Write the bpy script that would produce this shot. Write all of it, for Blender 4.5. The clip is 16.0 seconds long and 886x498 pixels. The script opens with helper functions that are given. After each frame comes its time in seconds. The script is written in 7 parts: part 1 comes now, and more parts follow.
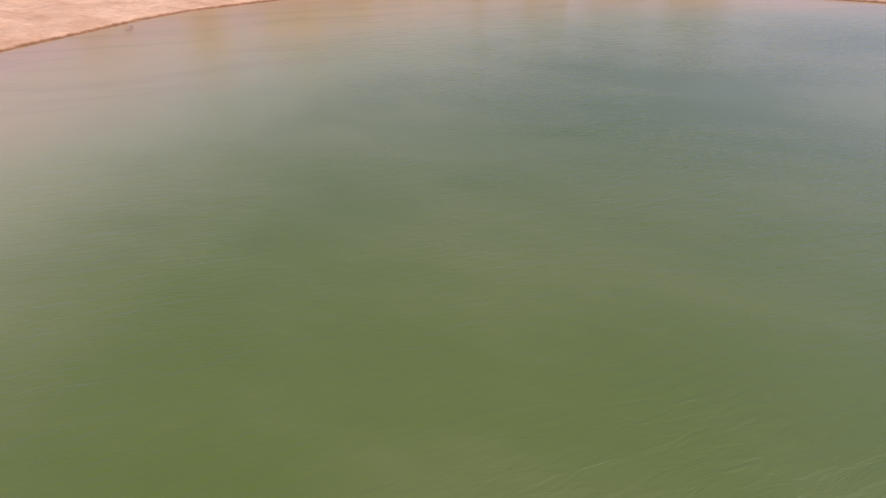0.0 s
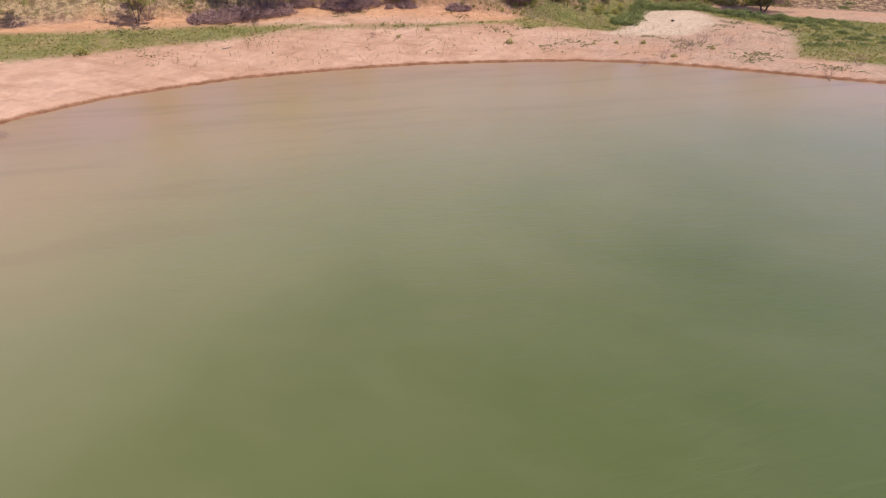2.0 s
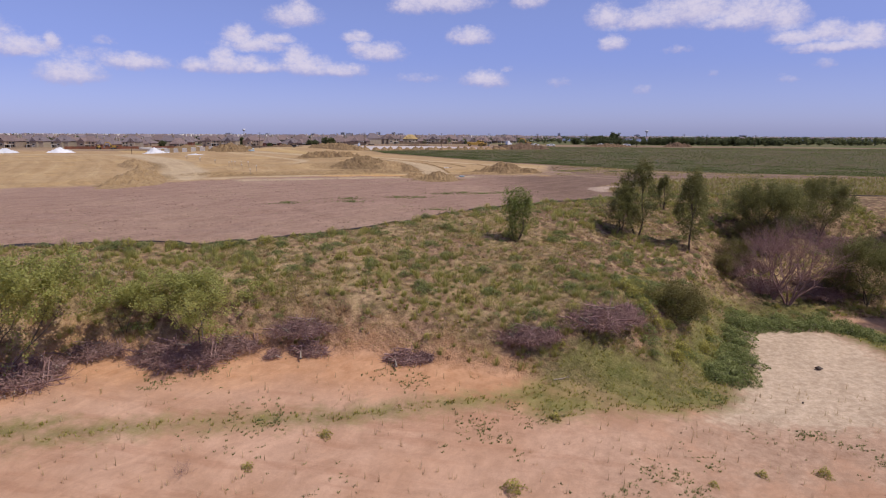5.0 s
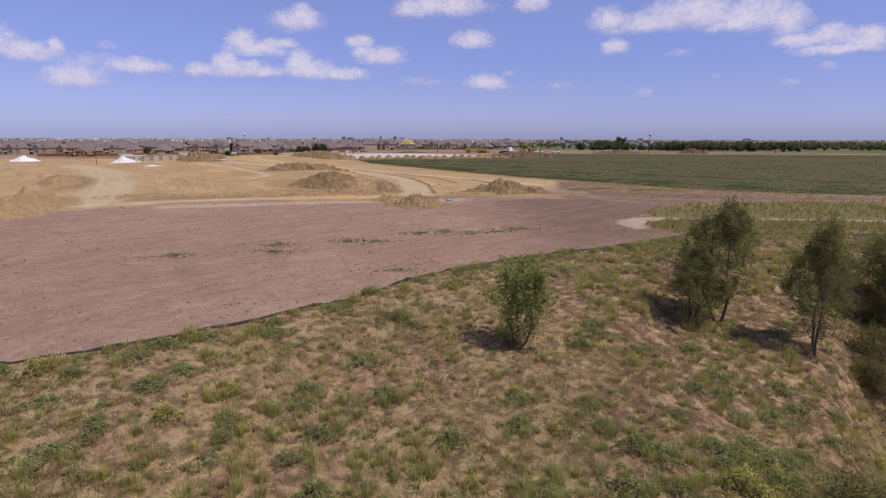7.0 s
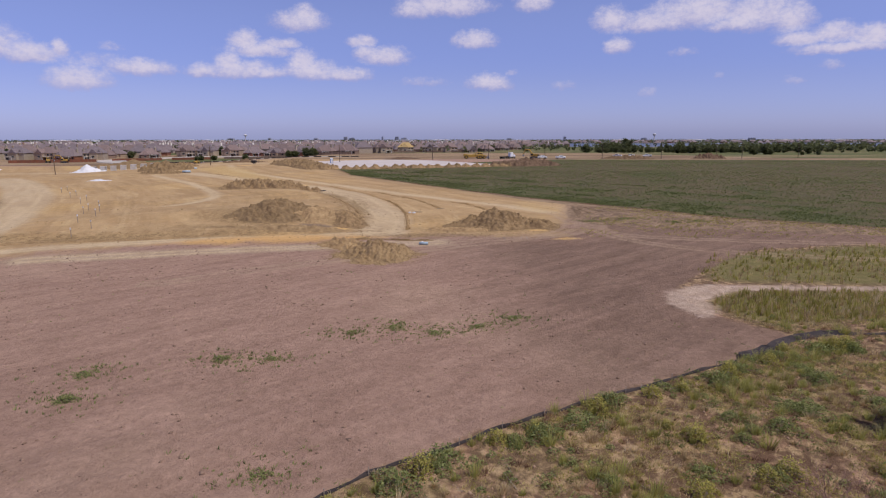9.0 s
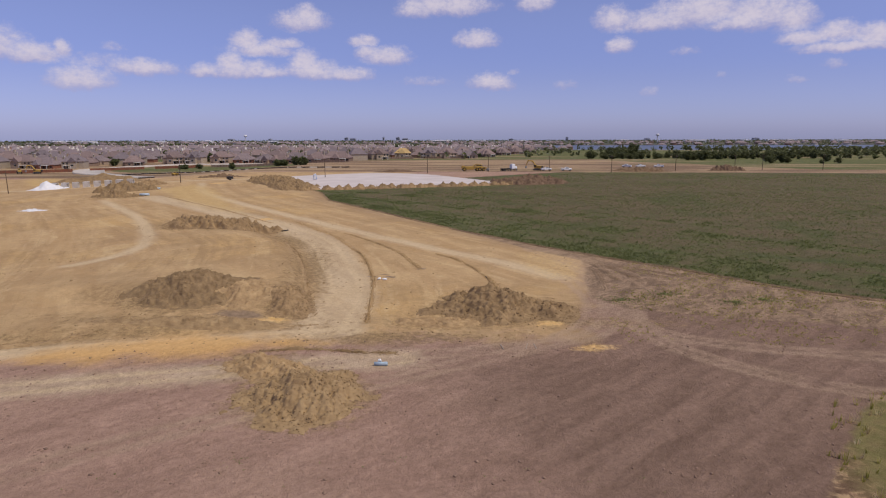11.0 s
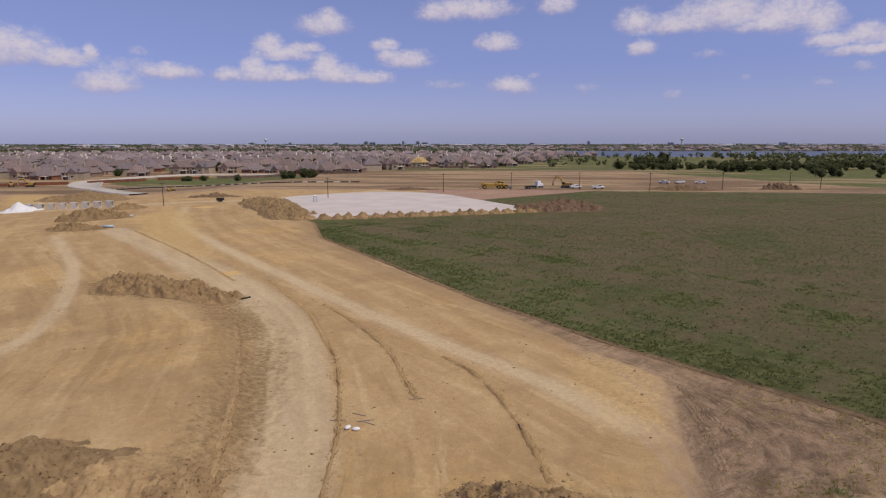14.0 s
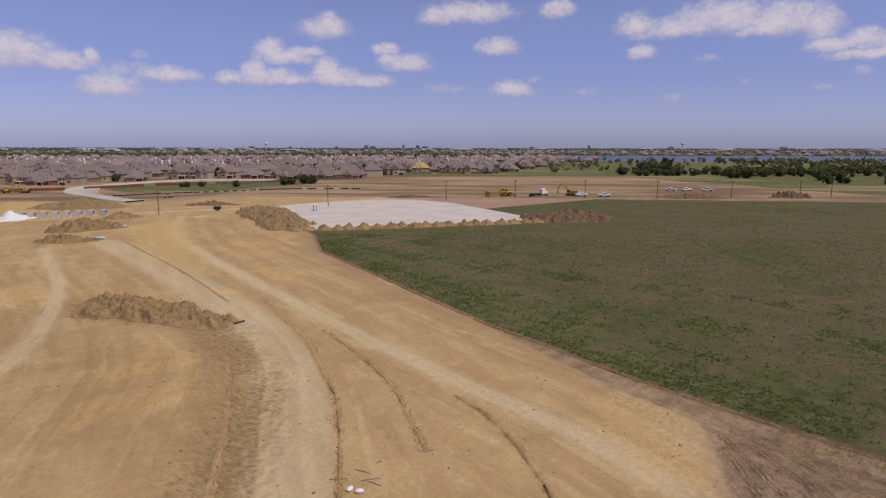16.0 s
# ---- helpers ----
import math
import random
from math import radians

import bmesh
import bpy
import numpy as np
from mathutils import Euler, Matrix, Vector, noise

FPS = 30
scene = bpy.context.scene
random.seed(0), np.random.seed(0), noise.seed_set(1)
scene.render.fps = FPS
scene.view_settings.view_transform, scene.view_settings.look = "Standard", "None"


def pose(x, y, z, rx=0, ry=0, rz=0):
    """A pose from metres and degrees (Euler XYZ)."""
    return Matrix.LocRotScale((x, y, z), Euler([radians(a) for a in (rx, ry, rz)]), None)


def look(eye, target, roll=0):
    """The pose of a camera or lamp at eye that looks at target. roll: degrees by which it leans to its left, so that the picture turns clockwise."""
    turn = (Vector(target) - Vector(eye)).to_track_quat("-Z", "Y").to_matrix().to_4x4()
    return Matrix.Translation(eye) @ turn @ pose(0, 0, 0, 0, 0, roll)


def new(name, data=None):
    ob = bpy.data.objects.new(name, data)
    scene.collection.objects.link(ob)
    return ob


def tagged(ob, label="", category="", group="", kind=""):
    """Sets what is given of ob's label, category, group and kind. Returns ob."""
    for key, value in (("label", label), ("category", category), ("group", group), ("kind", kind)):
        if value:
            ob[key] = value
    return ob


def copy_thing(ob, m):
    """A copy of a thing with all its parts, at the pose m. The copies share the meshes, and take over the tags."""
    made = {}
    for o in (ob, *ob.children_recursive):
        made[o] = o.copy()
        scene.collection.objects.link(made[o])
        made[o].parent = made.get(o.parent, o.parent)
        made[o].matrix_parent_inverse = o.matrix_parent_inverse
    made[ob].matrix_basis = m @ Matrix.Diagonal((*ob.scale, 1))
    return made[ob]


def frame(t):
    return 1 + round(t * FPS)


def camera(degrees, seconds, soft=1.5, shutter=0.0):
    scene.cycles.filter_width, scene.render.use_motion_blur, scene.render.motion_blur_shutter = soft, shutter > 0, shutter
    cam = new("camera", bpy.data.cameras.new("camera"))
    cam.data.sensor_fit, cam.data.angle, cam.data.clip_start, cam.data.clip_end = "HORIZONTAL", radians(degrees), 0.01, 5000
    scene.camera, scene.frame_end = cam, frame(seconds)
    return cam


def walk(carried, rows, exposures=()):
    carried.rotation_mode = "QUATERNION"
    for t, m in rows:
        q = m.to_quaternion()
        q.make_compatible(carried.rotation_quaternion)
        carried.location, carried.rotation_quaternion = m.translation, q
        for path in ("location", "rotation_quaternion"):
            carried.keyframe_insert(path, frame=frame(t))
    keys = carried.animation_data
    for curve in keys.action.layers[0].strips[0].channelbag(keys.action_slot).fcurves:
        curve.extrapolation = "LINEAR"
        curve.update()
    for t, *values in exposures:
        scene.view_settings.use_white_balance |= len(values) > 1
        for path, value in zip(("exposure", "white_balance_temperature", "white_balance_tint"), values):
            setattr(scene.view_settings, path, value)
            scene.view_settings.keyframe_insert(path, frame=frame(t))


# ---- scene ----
# ---------------------------------------------------------------- camera
cam = camera(72.6, 16.0, soft=1.15)
PATH = [
    (0, (1.45, -253.6, 7.75), (1.46, -251.912, 6.677), -0.5),
    (0.5, (1.686, -245.4, 7.899), (1.704, -243.702, 6.842), -0.4),
    (1, (1.924, -237.182, 8.111), (1.95, -235.478, 7.064), -0.3),
    (1.5, (1.389, -228.851, 8.508), (1.376, -227.14, 7.473), 0.0),
    (2, (2.254, -220.715, 8.972), (2.199, -219.0, 7.946), 0.0),
    (2.5, (3.293, -212.014, 9.34), (3.221, -210.299, 8.315), 0.0),
    (3, (3.862, -201.942, 9.676), (3.786, -200.145, 8.801), 0.2),
    (3.5, (4.318, -192.355, 9.982), (4.241, -190.467, 9.328), 0.3),
    (4, (4.923, -183.115, 10.296), (4.842, -181.186, 9.775), 0.2),
    (4.2, (5.051, -179.311, 10.383), (4.973, -177.362, 9.943), 0.2),
    (6.3, (7.538, -145.641, 11.36), (7.455, -143.679, 10.98), 0.3),
    (6.5, (7.674, -142.624, 11.428), (7.591, -140.663, 11.048), 0.4),
    (7, (8.205, -135.421, 11.815), (8.118, -133.46, 11.433), 0.1),
    (7.5, (8.807, -128.247, 12.368), (8.716, -126.287, 11.984), 0.0),
    (8, (9.421, -121.244, 13.09), (9.329, -119.283, 12.705), 0.0),
    (8.5, (9.988, -113.765, 13.685), (9.899, -111.805, 13.297), -0.1),
    (9, (10.859, -106.8, 14.328), (10.762, -104.839, 13.945), -0.1),
    (9.2, (11.272, -103.999, 14.76), (11.171, -102.039, 14.376), -0.3),
    (11.3, (12.669, -75.517, 20.334), (12.564, -73.558, 19.95), -0.1),
    (11.5, (12.758, -73.042, 20.601), (12.649, -71.081, 20.223), -0.1),
    (12, (12.735, -66.867, 21.612), (12.612, -64.908, 21.232), -0.1),
    (12.5, (12.626, -60.856, 22.507), (12.495, -58.898, 22.121), -0.2),
    (13, (12.286, -55.416, 23.075), (12.156, -53.457, 22.695), -0.1),
    (13.5, (12.129, -50.548, 23.913), (11.982, -48.59, 23.535), -0.1),
    (14, (11.796, -46.688, 24.571), (11.629, -44.73, 24.197), -0.1),
    (14.5, (11.385, -43.832, 25.113), (11.202, -41.875, 24.744), -0.0),
    (15, (10.896, -41.724, 25.503), (10.713, -39.767, 25.136), -0.0),
    (15.5, (10.441, -40.664, 25.83), (10.268, -38.705, 25.465), 0.0),
    (16, (10.062, -40.253, 25.826), (9.895, -38.293, 25.464), -0.0),
]
walk(cam, [(t, look(eye, target, roll)) for t, eye, target, roll in PATH],
     [(0, 0.56, 6500, 10), (1.5, 0.46, 6500, 10), (2.6, 0.36, 6500, 10), (3.3, 0.1, 6500, 10), (4.0, 0.0, 6500, 10), (7.5, 0.0, 6500, 10), (9.2, -0.08, 6500, 10), (11.5, -0.14, 6900, 8), (13, -0.17, 7000, 7), (16, -0.19, 7100, 7)])

# ---------------------------------------------------------------- sun and sky
SUN_AZ, SUN_EL = radians(112), radians(60)
sun_dir = Vector((math.sin(SUN_AZ) * math.cos(SUN_EL), math.cos(SUN_AZ) * math.cos(SUN_EL), math.sin(SUN_EL)))
sun_data = bpy.data.lights.new("sun", "SUN")
sun_data.energy, sun_data.angle, sun_data.color = 3.1, radians(0.55), (1.0, 0.955, 0.88)
sun = new("sun", sun_data)
sun.matrix_world = look(sun_dir * 300, (0, 0, 0))


class Nodes:
    """Short hand for building a node tree."""

    def __init__(self, tree):
        self.t = tree

    def put(self, value, socket):
        if isinstance(value, bpy.types.NodeSocket):
            self.t.links.new(value, socket)
        elif value is not None:
            socket.default_value = value

    def add(self, kind, ins=(), **props):
        n = self.t.nodes.new(kind)
        for k, v in props.items():
            setattr(n, k, v)
        for k, v in (ins.items() if isinstance(ins, dict) else enumerate(ins)):
            self.put(v, n.inputs[k])
        return n

    def math(self, op, a, b=None, c=None, clamp=False):
        n = self.add("ShaderNodeMath", operation=op, use_clamp=clamp)
        for i, v in enumerate((a, b, c)):
            self.put(v, n.inputs[i])
        return n.outputs[0]

    def noise(self, vec, scale, detail=4.0, rough=0.55, distort=0.0):
        n = self.add("ShaderNodeTexNoise", {"Scale": scale, "Detail": detail, "Roughness": rough, "Distortion": distort})
        if vec is not None:
            self.put(vec, n.inputs["Vector"])
        return n.outputs["Fac"]

    def ramp(self, v, lo, hi, a=0.0, b=1.0):
        n = self.add("ShaderNodeMapRange", interpolation_type="SMOOTHSTEP")
        for k, val in (("Value", v), ("From Min", lo), ("From Max", hi), ("To Min", a), ("To Max", b)):
            self.put(val, n.inputs[k])
        return n.outputs["Result"]

    def mix(self, f, a, b, blend="MIX"):
        n = self.add("ShaderNodeMix", data_type="RGBA", blend_type=blend)
        for k, v in ((0, f), (6, a), (7, b)):
            if isinstance(v, tuple) and len(v) == 3:
                v = (*v, 1)
            self.put(v, n.inputs[k])
        return n.outputs[2]

    def scaled(self, vec, s, rot=(0, 0, 0)):
        turn = self.add("ShaderNodeMapping")
        self.put(vec, turn.inputs["Vector"])
        turn.inputs["Rotation"].default_value = rot
        n = self.add("ShaderNodeMapping", {"Vector": turn.outputs[0]})
        n.inputs["Scale"].default_value = s
        return n.outputs[0]

    def attr(self, name):
        return self.add("ShaderNodeAttribute", attribute_name=name).outputs["Fac"]


world = bpy.data.worlds.new("sky")
scene.world = world
world.use_nodes = True
W = Nodes(world.node_tree)
world.node_tree.nodes.clear()
sky = W.add("ShaderNodeTexSky", sky_type="NISHITA", sun_disc=False, sun_elevation=SUN_EL, sun_rotation=SUN_AZ,
            altitude=200.0, air_density=1.0, dust_density=0.35, ozone_density=3.0)
way = W.add("ShaderNodeTexCoord").outputs["Generated"]
sep = W.add("ShaderNodeSeparateXYZ", [way])
wx, wy, wz = sep.outputs
az0 = W.math("MULTIPLY", W.math("ARCTAN2", wx, wy), 57.2958)
el0 = W.math("MULTIPLY", W.math("ARCSINE", wz), 57.2958)
spot = W.add("ShaderNodeCombineXYZ", [az0, W.math("MULTIPLY", el0, 1.35), 0.0]).outputs[0]
warp = W.add("ShaderNodeTexNoise", {"Vector": spot, "Scale": 0.75, "Detail": 4.0, "Roughness": 0.6})
wsep = W.add("ShaderNodeSeparateColor", [warp.outputs["Color"]])
az = W.math("ADD", az0, W.math("MULTIPLY", W.math("SUBTRACT", wsep.outputs[0], 0.5), 1.1))
el = W.math("ADD", el0, W.math("MULTIPLY", W.math("SUBTRACT", wsep.outputs[1], 0.5), 0.7))

# fair-weather cumulus: azimuth, height above the horizon, half width, half height (degrees)
PUFFS = [(-15.5, 9.5, 2, 0.69), (-15, 10.2, 1, 0.5), (-20.2, 7.7, 1.1, 0.78), (-19.1, 7, 2.5, 0.46), (-17.2, 7.6, 1.5, 0.37), (-21.6, 5.8, 1.1, 0.69),
         (-20.7, 5.3, 2.7, 0.56), (-23.9, 5.1, 1.2, 0.41), (-18.4, 5.1, 1.4, 0.38), (-15.4, 6.1, 1.1, 0.86), (-14.7, 5.4, 2.2, 0.67), (-12, 5.1, 2.2, 0.49),
         (-10.1, 7.9, 1.2, 0.38), (-8.1, 6.7, 2, 0.63), (-9.9, 7, 0.9, 0.43), (0.1, 8.1, 1.7, 0.62), (1.4, 4.4, 1.8, 0.55), (-36.2, 6, 2, 0.57),
         (-34.1, 6.4, 0.6, 0.5), (-33.1, 4.2, 2, 0.73), (-28.6, 5.2, 2.3, 0.53), (-2.5, 11, 3.6, 0.73), (-5.3, 10.7, 1.5, 0.65), (5.3, 11.1, 1.4, 0.59),
         (12.1, 9.5, 1.4, 0.82), (15.5, 9.2, 2.7, 0.67), (19, 9.8, 3.4, 1.04), (23.3, 9.3, 2.8, 1.02), (25.8, 8.8, 1.5, 1), (22.1, 8.6, 2.5, 0.43),
         (26.9, 7.1, 1.7, 0.42), (29, 7.4, 1.5, 0.58), (31.4, 7, 1.6, 0.6), (29.8, 6.3, 3.2, 0.33), (12.7, 7.3, 1.1, 0.51)]
WISPS = [(-4.6, 4.5, 2.9, 0.35), (-31.8, 5.7, 2.4, 0.64), (-30.7, 6.8, 1, 0.34), (18, 6.6, 1.3, 0.37), (29, 5.1, 1, 0.38), (26.6, 4, 0.9, 0.35),
         (15.4, 3.4, 1, 0.38), (8.1, 4.1, 1.3, 0.44), (21, 4.6, 0.5, 0.27), (3.5, 5.3, 0.6, 0.29), (-6.9, 6.3, 1.5, 0.39), (-26.1, 5.1, 0.8, 0.27)]
AROUND = [(41.0, 8.6, 5.0, 1.3), (46.0, 9.6, 4.0, 1.5), (-46.0, 7.5, 4.0, 1.2), (-39.5, 6.5, 3.0, 1.0), (-52.0, 10.0, 5.0, 1.6)]
field_max = None
lift_max = None
for k, (ca, ce, wa, we) in enumerate(WISPS + PUFFS + AROUND):
    wa, we = wa * 1.5, we * 2.1
    dx = W.math("DIVIDE", W.math("SUBTRACT", az, ca), wa)
    dy = W.math("DIVIDE", W.math("SUBTRACT", el, ce - 0.15 * we), we)
    dyb = W.math("MULTIPLY", W.math("MINIMUM", dy, 0.0), 1.6)
    dyt = W.math("ADD", W.math("MAXIMUM", dy, 0.0), dyb)
    r = W.math("ADD", W.math("MULTIPLY", dx, dx), W.math("MULTIPLY", dyt, dyt))
    one = W.math("SUBTRACT", 0.52 if k < len(WISPS) else 1.0, r)
    lit = W.math("ADD", one, W.math("MULTIPLY", dy, 1.1))
    field_max = one if field_max is None else W.math("MAXIMUM", field_max, one)
    lift_max = lit if lift_max is None else W.math("MAXIMUM", lift_max, lit)
# the rest of the sky has scattered cloud of the same kind
spread = W.noise(W.scaled(way, (5.0, 5.0, 11.0)), 1.0, 5.0, 0.6)
high = W.math("MULTIPLY", W.ramp(spread, 0.44, 0.62), W.ramp(el0, 14.0, 19.0))
fine = W.math("ADD", W.math("MULTIPLY", W.noise(spot, 0.9, 6.0, 0.6), 0.6), W.math("MULTIPLY", W.noise(spot, 2.6, 5.0, 0.65), 0.4))
body = W.math("ADD", field_max, W.math("MULTIPLY", W.math("SUBTRACT", fine, 0.5), 1.75))
cover = W.math("MAXIMUM", W.ramp(body, 0.0, 1.15), W.math("MULTIPLY", high, 0.8), clamp=True)
cover = W.math("MULTIPLY", cover, 0.88)
bright = W.ramp(W.math("ADD", lift_max, W.math("MULTIPLY", W.math("SUBTRACT", fine, 0.5), 1.6)), -0.2, 1.5)
cloud = W.mix(bright, (0.42, 0.395, 0.63), (0.72, 0.66, 0.785))
tint = W.mix(W.ramp(el0, -1.0, 5.0), (0.585, 0.655, 1.39), (0.72, 0.66, 1.155))
tint = W.mix(W.ramp(el0, 4.0, 12.0), tint, (1.02, 0.84, 1.20))
tint = W.mix(W.ramp(el0, 16.0, 40.0), tint, (0.86, 0.76, 0.98))
blue = W.mix(1.0, sky.outputs[0], tint, "MULTIPLY")
SKY = 0.1
cloud_lum = W.mix(1.0, cloud, (1 / SKY, 1 / SKY, 1 / SKY), "MULTIPLY")
mixed = W.mix(cover, blue, cloud_lum)
bg = W.add("ShaderNodeBackground", {"Color": mixed, "Strength": SKY})
W.t.links.new(bg.outputs[0], W.add("ShaderNodeOutputWorld").inputs[0])

# ---------------------------------------------------------------- materials


def material(name, colour=None, rough=0.9, metal=0.0, spec=0.2):
    m = bpy.data.materials.new(name)
    m.use_nodes = True
    n = Nodes(m.node_tree)
    b = m.node_tree.nodes["Principled BSDF"]
    b.inputs["Roughness"].default_value, b.inputs["Metallic"].default_value = rough, metal
    b.inputs["Specular IOR Level"].default_value = spec
    if colour is not None:
        n.put((*colour, 1) if isinstance(colour, tuple) else colour, b.inputs["Base Color"])
    return m, n, b


def bump(n, b, height, strength, distance):
    k = n.add("ShaderNodeBump", {"Height": height, "Strength": strength, "Distance": distance})
    n.put(k.outputs[0], b.inputs["Normal"])


def place(n):
    return n.add("ShaderNodeNewGeometry").outputs["Position"]


def worn(name, c1, c2, scale=3.0, rough=0.85, metal=0.0, bumpy=0.0, fine=40.0):
    """A paint, wood, soil or stone of two tones with grain, stained at two scales."""
    m, n, b = material(name, None, rough, metal)
    p = n.add("ShaderNodeTexCoord").outputs["Object"]
    a = n.noise(p, scale, 4)
    f = n.noise(p, fine, 3)
    k = n.math("ADD", n.math("MULTIPLY", n.math("SUBTRACT", a, 0.5), 2.2), n.math("MULTIPLY", f, 0.9), clamp=True)
    rnd = n.add("ShaderNodeObjectInfo").outputs["Random"]
    col = n.mix(k, c1, c2)
    col = n.mix(1.0, col, n.mix(rnd, (0.86, 0.86, 0.86), (1.12, 1.1, 1.08)), "MULTIPLY")
    n.put(col, b.inputs["Base Color"])
    if bumpy:
        bump(n, b, n.math("ADD", a, n.math("MULTIPLY", f, 0.4)), 0.6, bumpy)
    return m


def leafy(name, dark, mid, light, through_light=0.25):
    """Leaves and blades: tone by clump, by leaf and by painted top-to-bottom shading, a little light through."""
    m, n, b = material(name, None, 0.75)
    tone = n.attr("tone")
    rnd = n.add("ShaderNodeNewGeometry").outputs["Random Per Island"]
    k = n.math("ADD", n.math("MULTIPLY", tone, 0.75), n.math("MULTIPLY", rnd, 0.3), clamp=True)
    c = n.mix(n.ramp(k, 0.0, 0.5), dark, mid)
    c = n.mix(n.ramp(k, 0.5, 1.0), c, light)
    n.put(c, b.inputs["Base Color"])
    tr = n.add("ShaderNodeBsdfTranslucent", {"Color": c})
    mx = n.add("ShaderNodeMixShader", {0: through_light})
    n.t.links.new(b.outputs[0], mx.inputs[1])
    n.t.links.new(tr.outputs[0], mx.inputs[2])
    n.t.links.new(mx.outputs[0], n.t.nodes["Material Output"].inputs[0])
    return m


def ground_material():
    m, n, b = material("ground_soil", None, 0.95, 0.0, 0.1)
    p = place(n)
    big = n.noise(p, 0.035, 5, 0.6)
    med = n.noise(p, 0.16, 6, 0.65)
    sml = n.noise(p, 0.9, 6, 0.7)
    fin = n.noise(p, 6.0, 4, 0.7)
    streak = n.noise(n.scaled(p, (0.09, 0.6, 0.3), (0, 0, -0.75)), 1.0, 5, 0.6, 0.3)
    streak2 = n.noise(n.scaled(p, (0.03, 0.26, 0.1), (0, 0, -2.15)), 1.0, 5, 0.6, 0.4)
    clod = n.noise(p, 2.6, 3, 0.6)
    grit = n.noise(p, 1.7, 8, 0.78)
    mott = n.noise(n.scaled(p, (0.3, 0.55, 0.5), (0, 0, -0.9)), 1.0, 8, 0.75, 0.6)

    def mask(name, soft, amp, k=None):
        wob = n.math("MULTIPLY", n.math("SUBTRACT", k or med, 0.5), amp)
        return n.ramp(n.math("ADD", n.attr(name), wob), -soft, soft)

    # overgrown bank: bare pinkish earth, straw, low green
    c = n.mix(n.ramp(sml, 0.35, 0.65), (0.275, 0.165, 0.108), (0.430, 0.280, 0.188))
    c = n.mix(n.ramp(n.math("ADD", n.math("MULTIPLY", med, 0.6), n.math("MULTIPLY", sml, 0.4)), 0.40, 0.53), c, (0.345, 0.243, 0.135))
    c = n.mix(n.math("MULTIPLY", n.ramp(n.math("ADD", n.math("MULTIPLY", big, 0.5), n.math("MULTIPLY", sml, 0.5)), 0.50, 0.62), 0.4), c, (0.190, 0.180, 0.070))
    clump = n.noise(p, 1.3, 6, 0.62, 0.4)
    c = n.mix(1.0, c, n.mix(n.ramp(clump, 0.38, 0.62), (0.58, 0.56, 0.53), (1.34, 1.32, 1.28)), "MULTIPLY")
    # reddish brown earth to the east, darkened further to stand for tree shade
    east_bank = n.math("MULTIPLY", n.ramp(n.add("ShaderNodeSeparateXYZ", [p]).outputs[0], 6.0, 22.0), n.ramp(clump, 0.62, 0.40))
    c = n.mix(n.math("MULTIPLY", east_bank, 0.9), c, (0.165, 0.098, 0.062))
    # meadow beyond the silt fence
    mead = n.mix(n.ramp(sml, 0.3, 0.7), (0.245, 0.190, 0.085), (0.165, 0.152, 0.055))
    c = n.mix(mask("meadow", 1.5, 4.0), c, mead)
    # beach
    on_sand = mask("beach", 1.2, 5.0, sml)
    sand = n.mix(n.ramp(med, 0.3, 0.7), (0.470, 0.270, 0.166), (0.560, 0.345, 0.230))
    sand = n.mix(n.math("MULTIPLY", n.ramp(n.noise(n.scaled(p, (0.12, 0.7, 1.0), (0, 0, 0.1)), 1.0, 5, 0.65), 0.50, 0.66), 0.5), sand, (0.385, 0.200, 0.118))
    sand = n.mix(n.math("MULTIPLY", n.ramp(clod, 0.60, 0.72), 0.22), sand, (0.34, 0.21, 0.13))
    gravel = n.mix(n.ramp(grit, 0.35, 0.65), (0.270, 0.172, 0.112), (0.45, 0.32, 0.225))
    east = n.add("ShaderNodeSeparateXYZ", [p]).outputs[0]
    sand = n.mix(n.math("MULTIPLY", n.math("MULTIPLY", n.ramp(east, 6.0, 26.0), n.ramp(med, 0.38, 0.55)), 0.5), sand, gravel)
    c = n.mix(mask("beach", 1.2, 5.0, sml), c, sand)
    orange = n.mix(n.ramp(sml, 0.3, 0.7), (0.47, 0.235, 0.115), (0.58, 0.32, 0.175))
    c = n.mix(n.math("MULTIPLY", mask("foot", 2.0, 9.0), 0.85), c, orange)
    pale = n.mix(n.ramp(grit, 0.3, 0.7), (0.46, 0.325, 0.215), (0.63, 0.480, 0.340))
    pale = n.mix(n.math("MULTIPLY", n.ramp(fin, 0.55, 0.7), 0.3), pale, (0.40, 0.32, 0.25))
    c = n.mix(mask("sandpatch", 1.6, 7.0, sml), c, pale)
    lush = n.mix(n.ramp(sml, 0.35, 0.65), (0.112, 0.118, 0.030), (0.215, 0.190, 0.062))
    lush = n.mix(n.math("MULTIPLY", n.ramp(fin, 0.5, 0.7), 0.35), lush, (0.40, 0.33, 0.19))
    c = n.mix(n.math("MULTIPLY", n.math("MULTIPLY", mask("lush", 1.4, 4.5, sml), n.ramp(med, 0.25, 0.55, 0.55, 1.0)), 0.95), c, lush)
    wet = n.mix(n.ramp(sml, 0.3, 0.7), (0.190, 0.085, 0.042), (0.29, 0.140, 0.075))
    c = n.mix(n.math("SUBTRACT", 1.0, n.ramp(n.math("ADD", n.attr("pond"), n.math("MULTIPLY", n.math("SUBTRACT", sml, 0.5), 0.5)), 0.15, 0.55)), c, wet)
    # graded clay field
    clay = n.mix(n.ramp(streak, 0.3, 0.7), (0.335, 0.210, 0.152), (0.400, 0.256, 0.186))
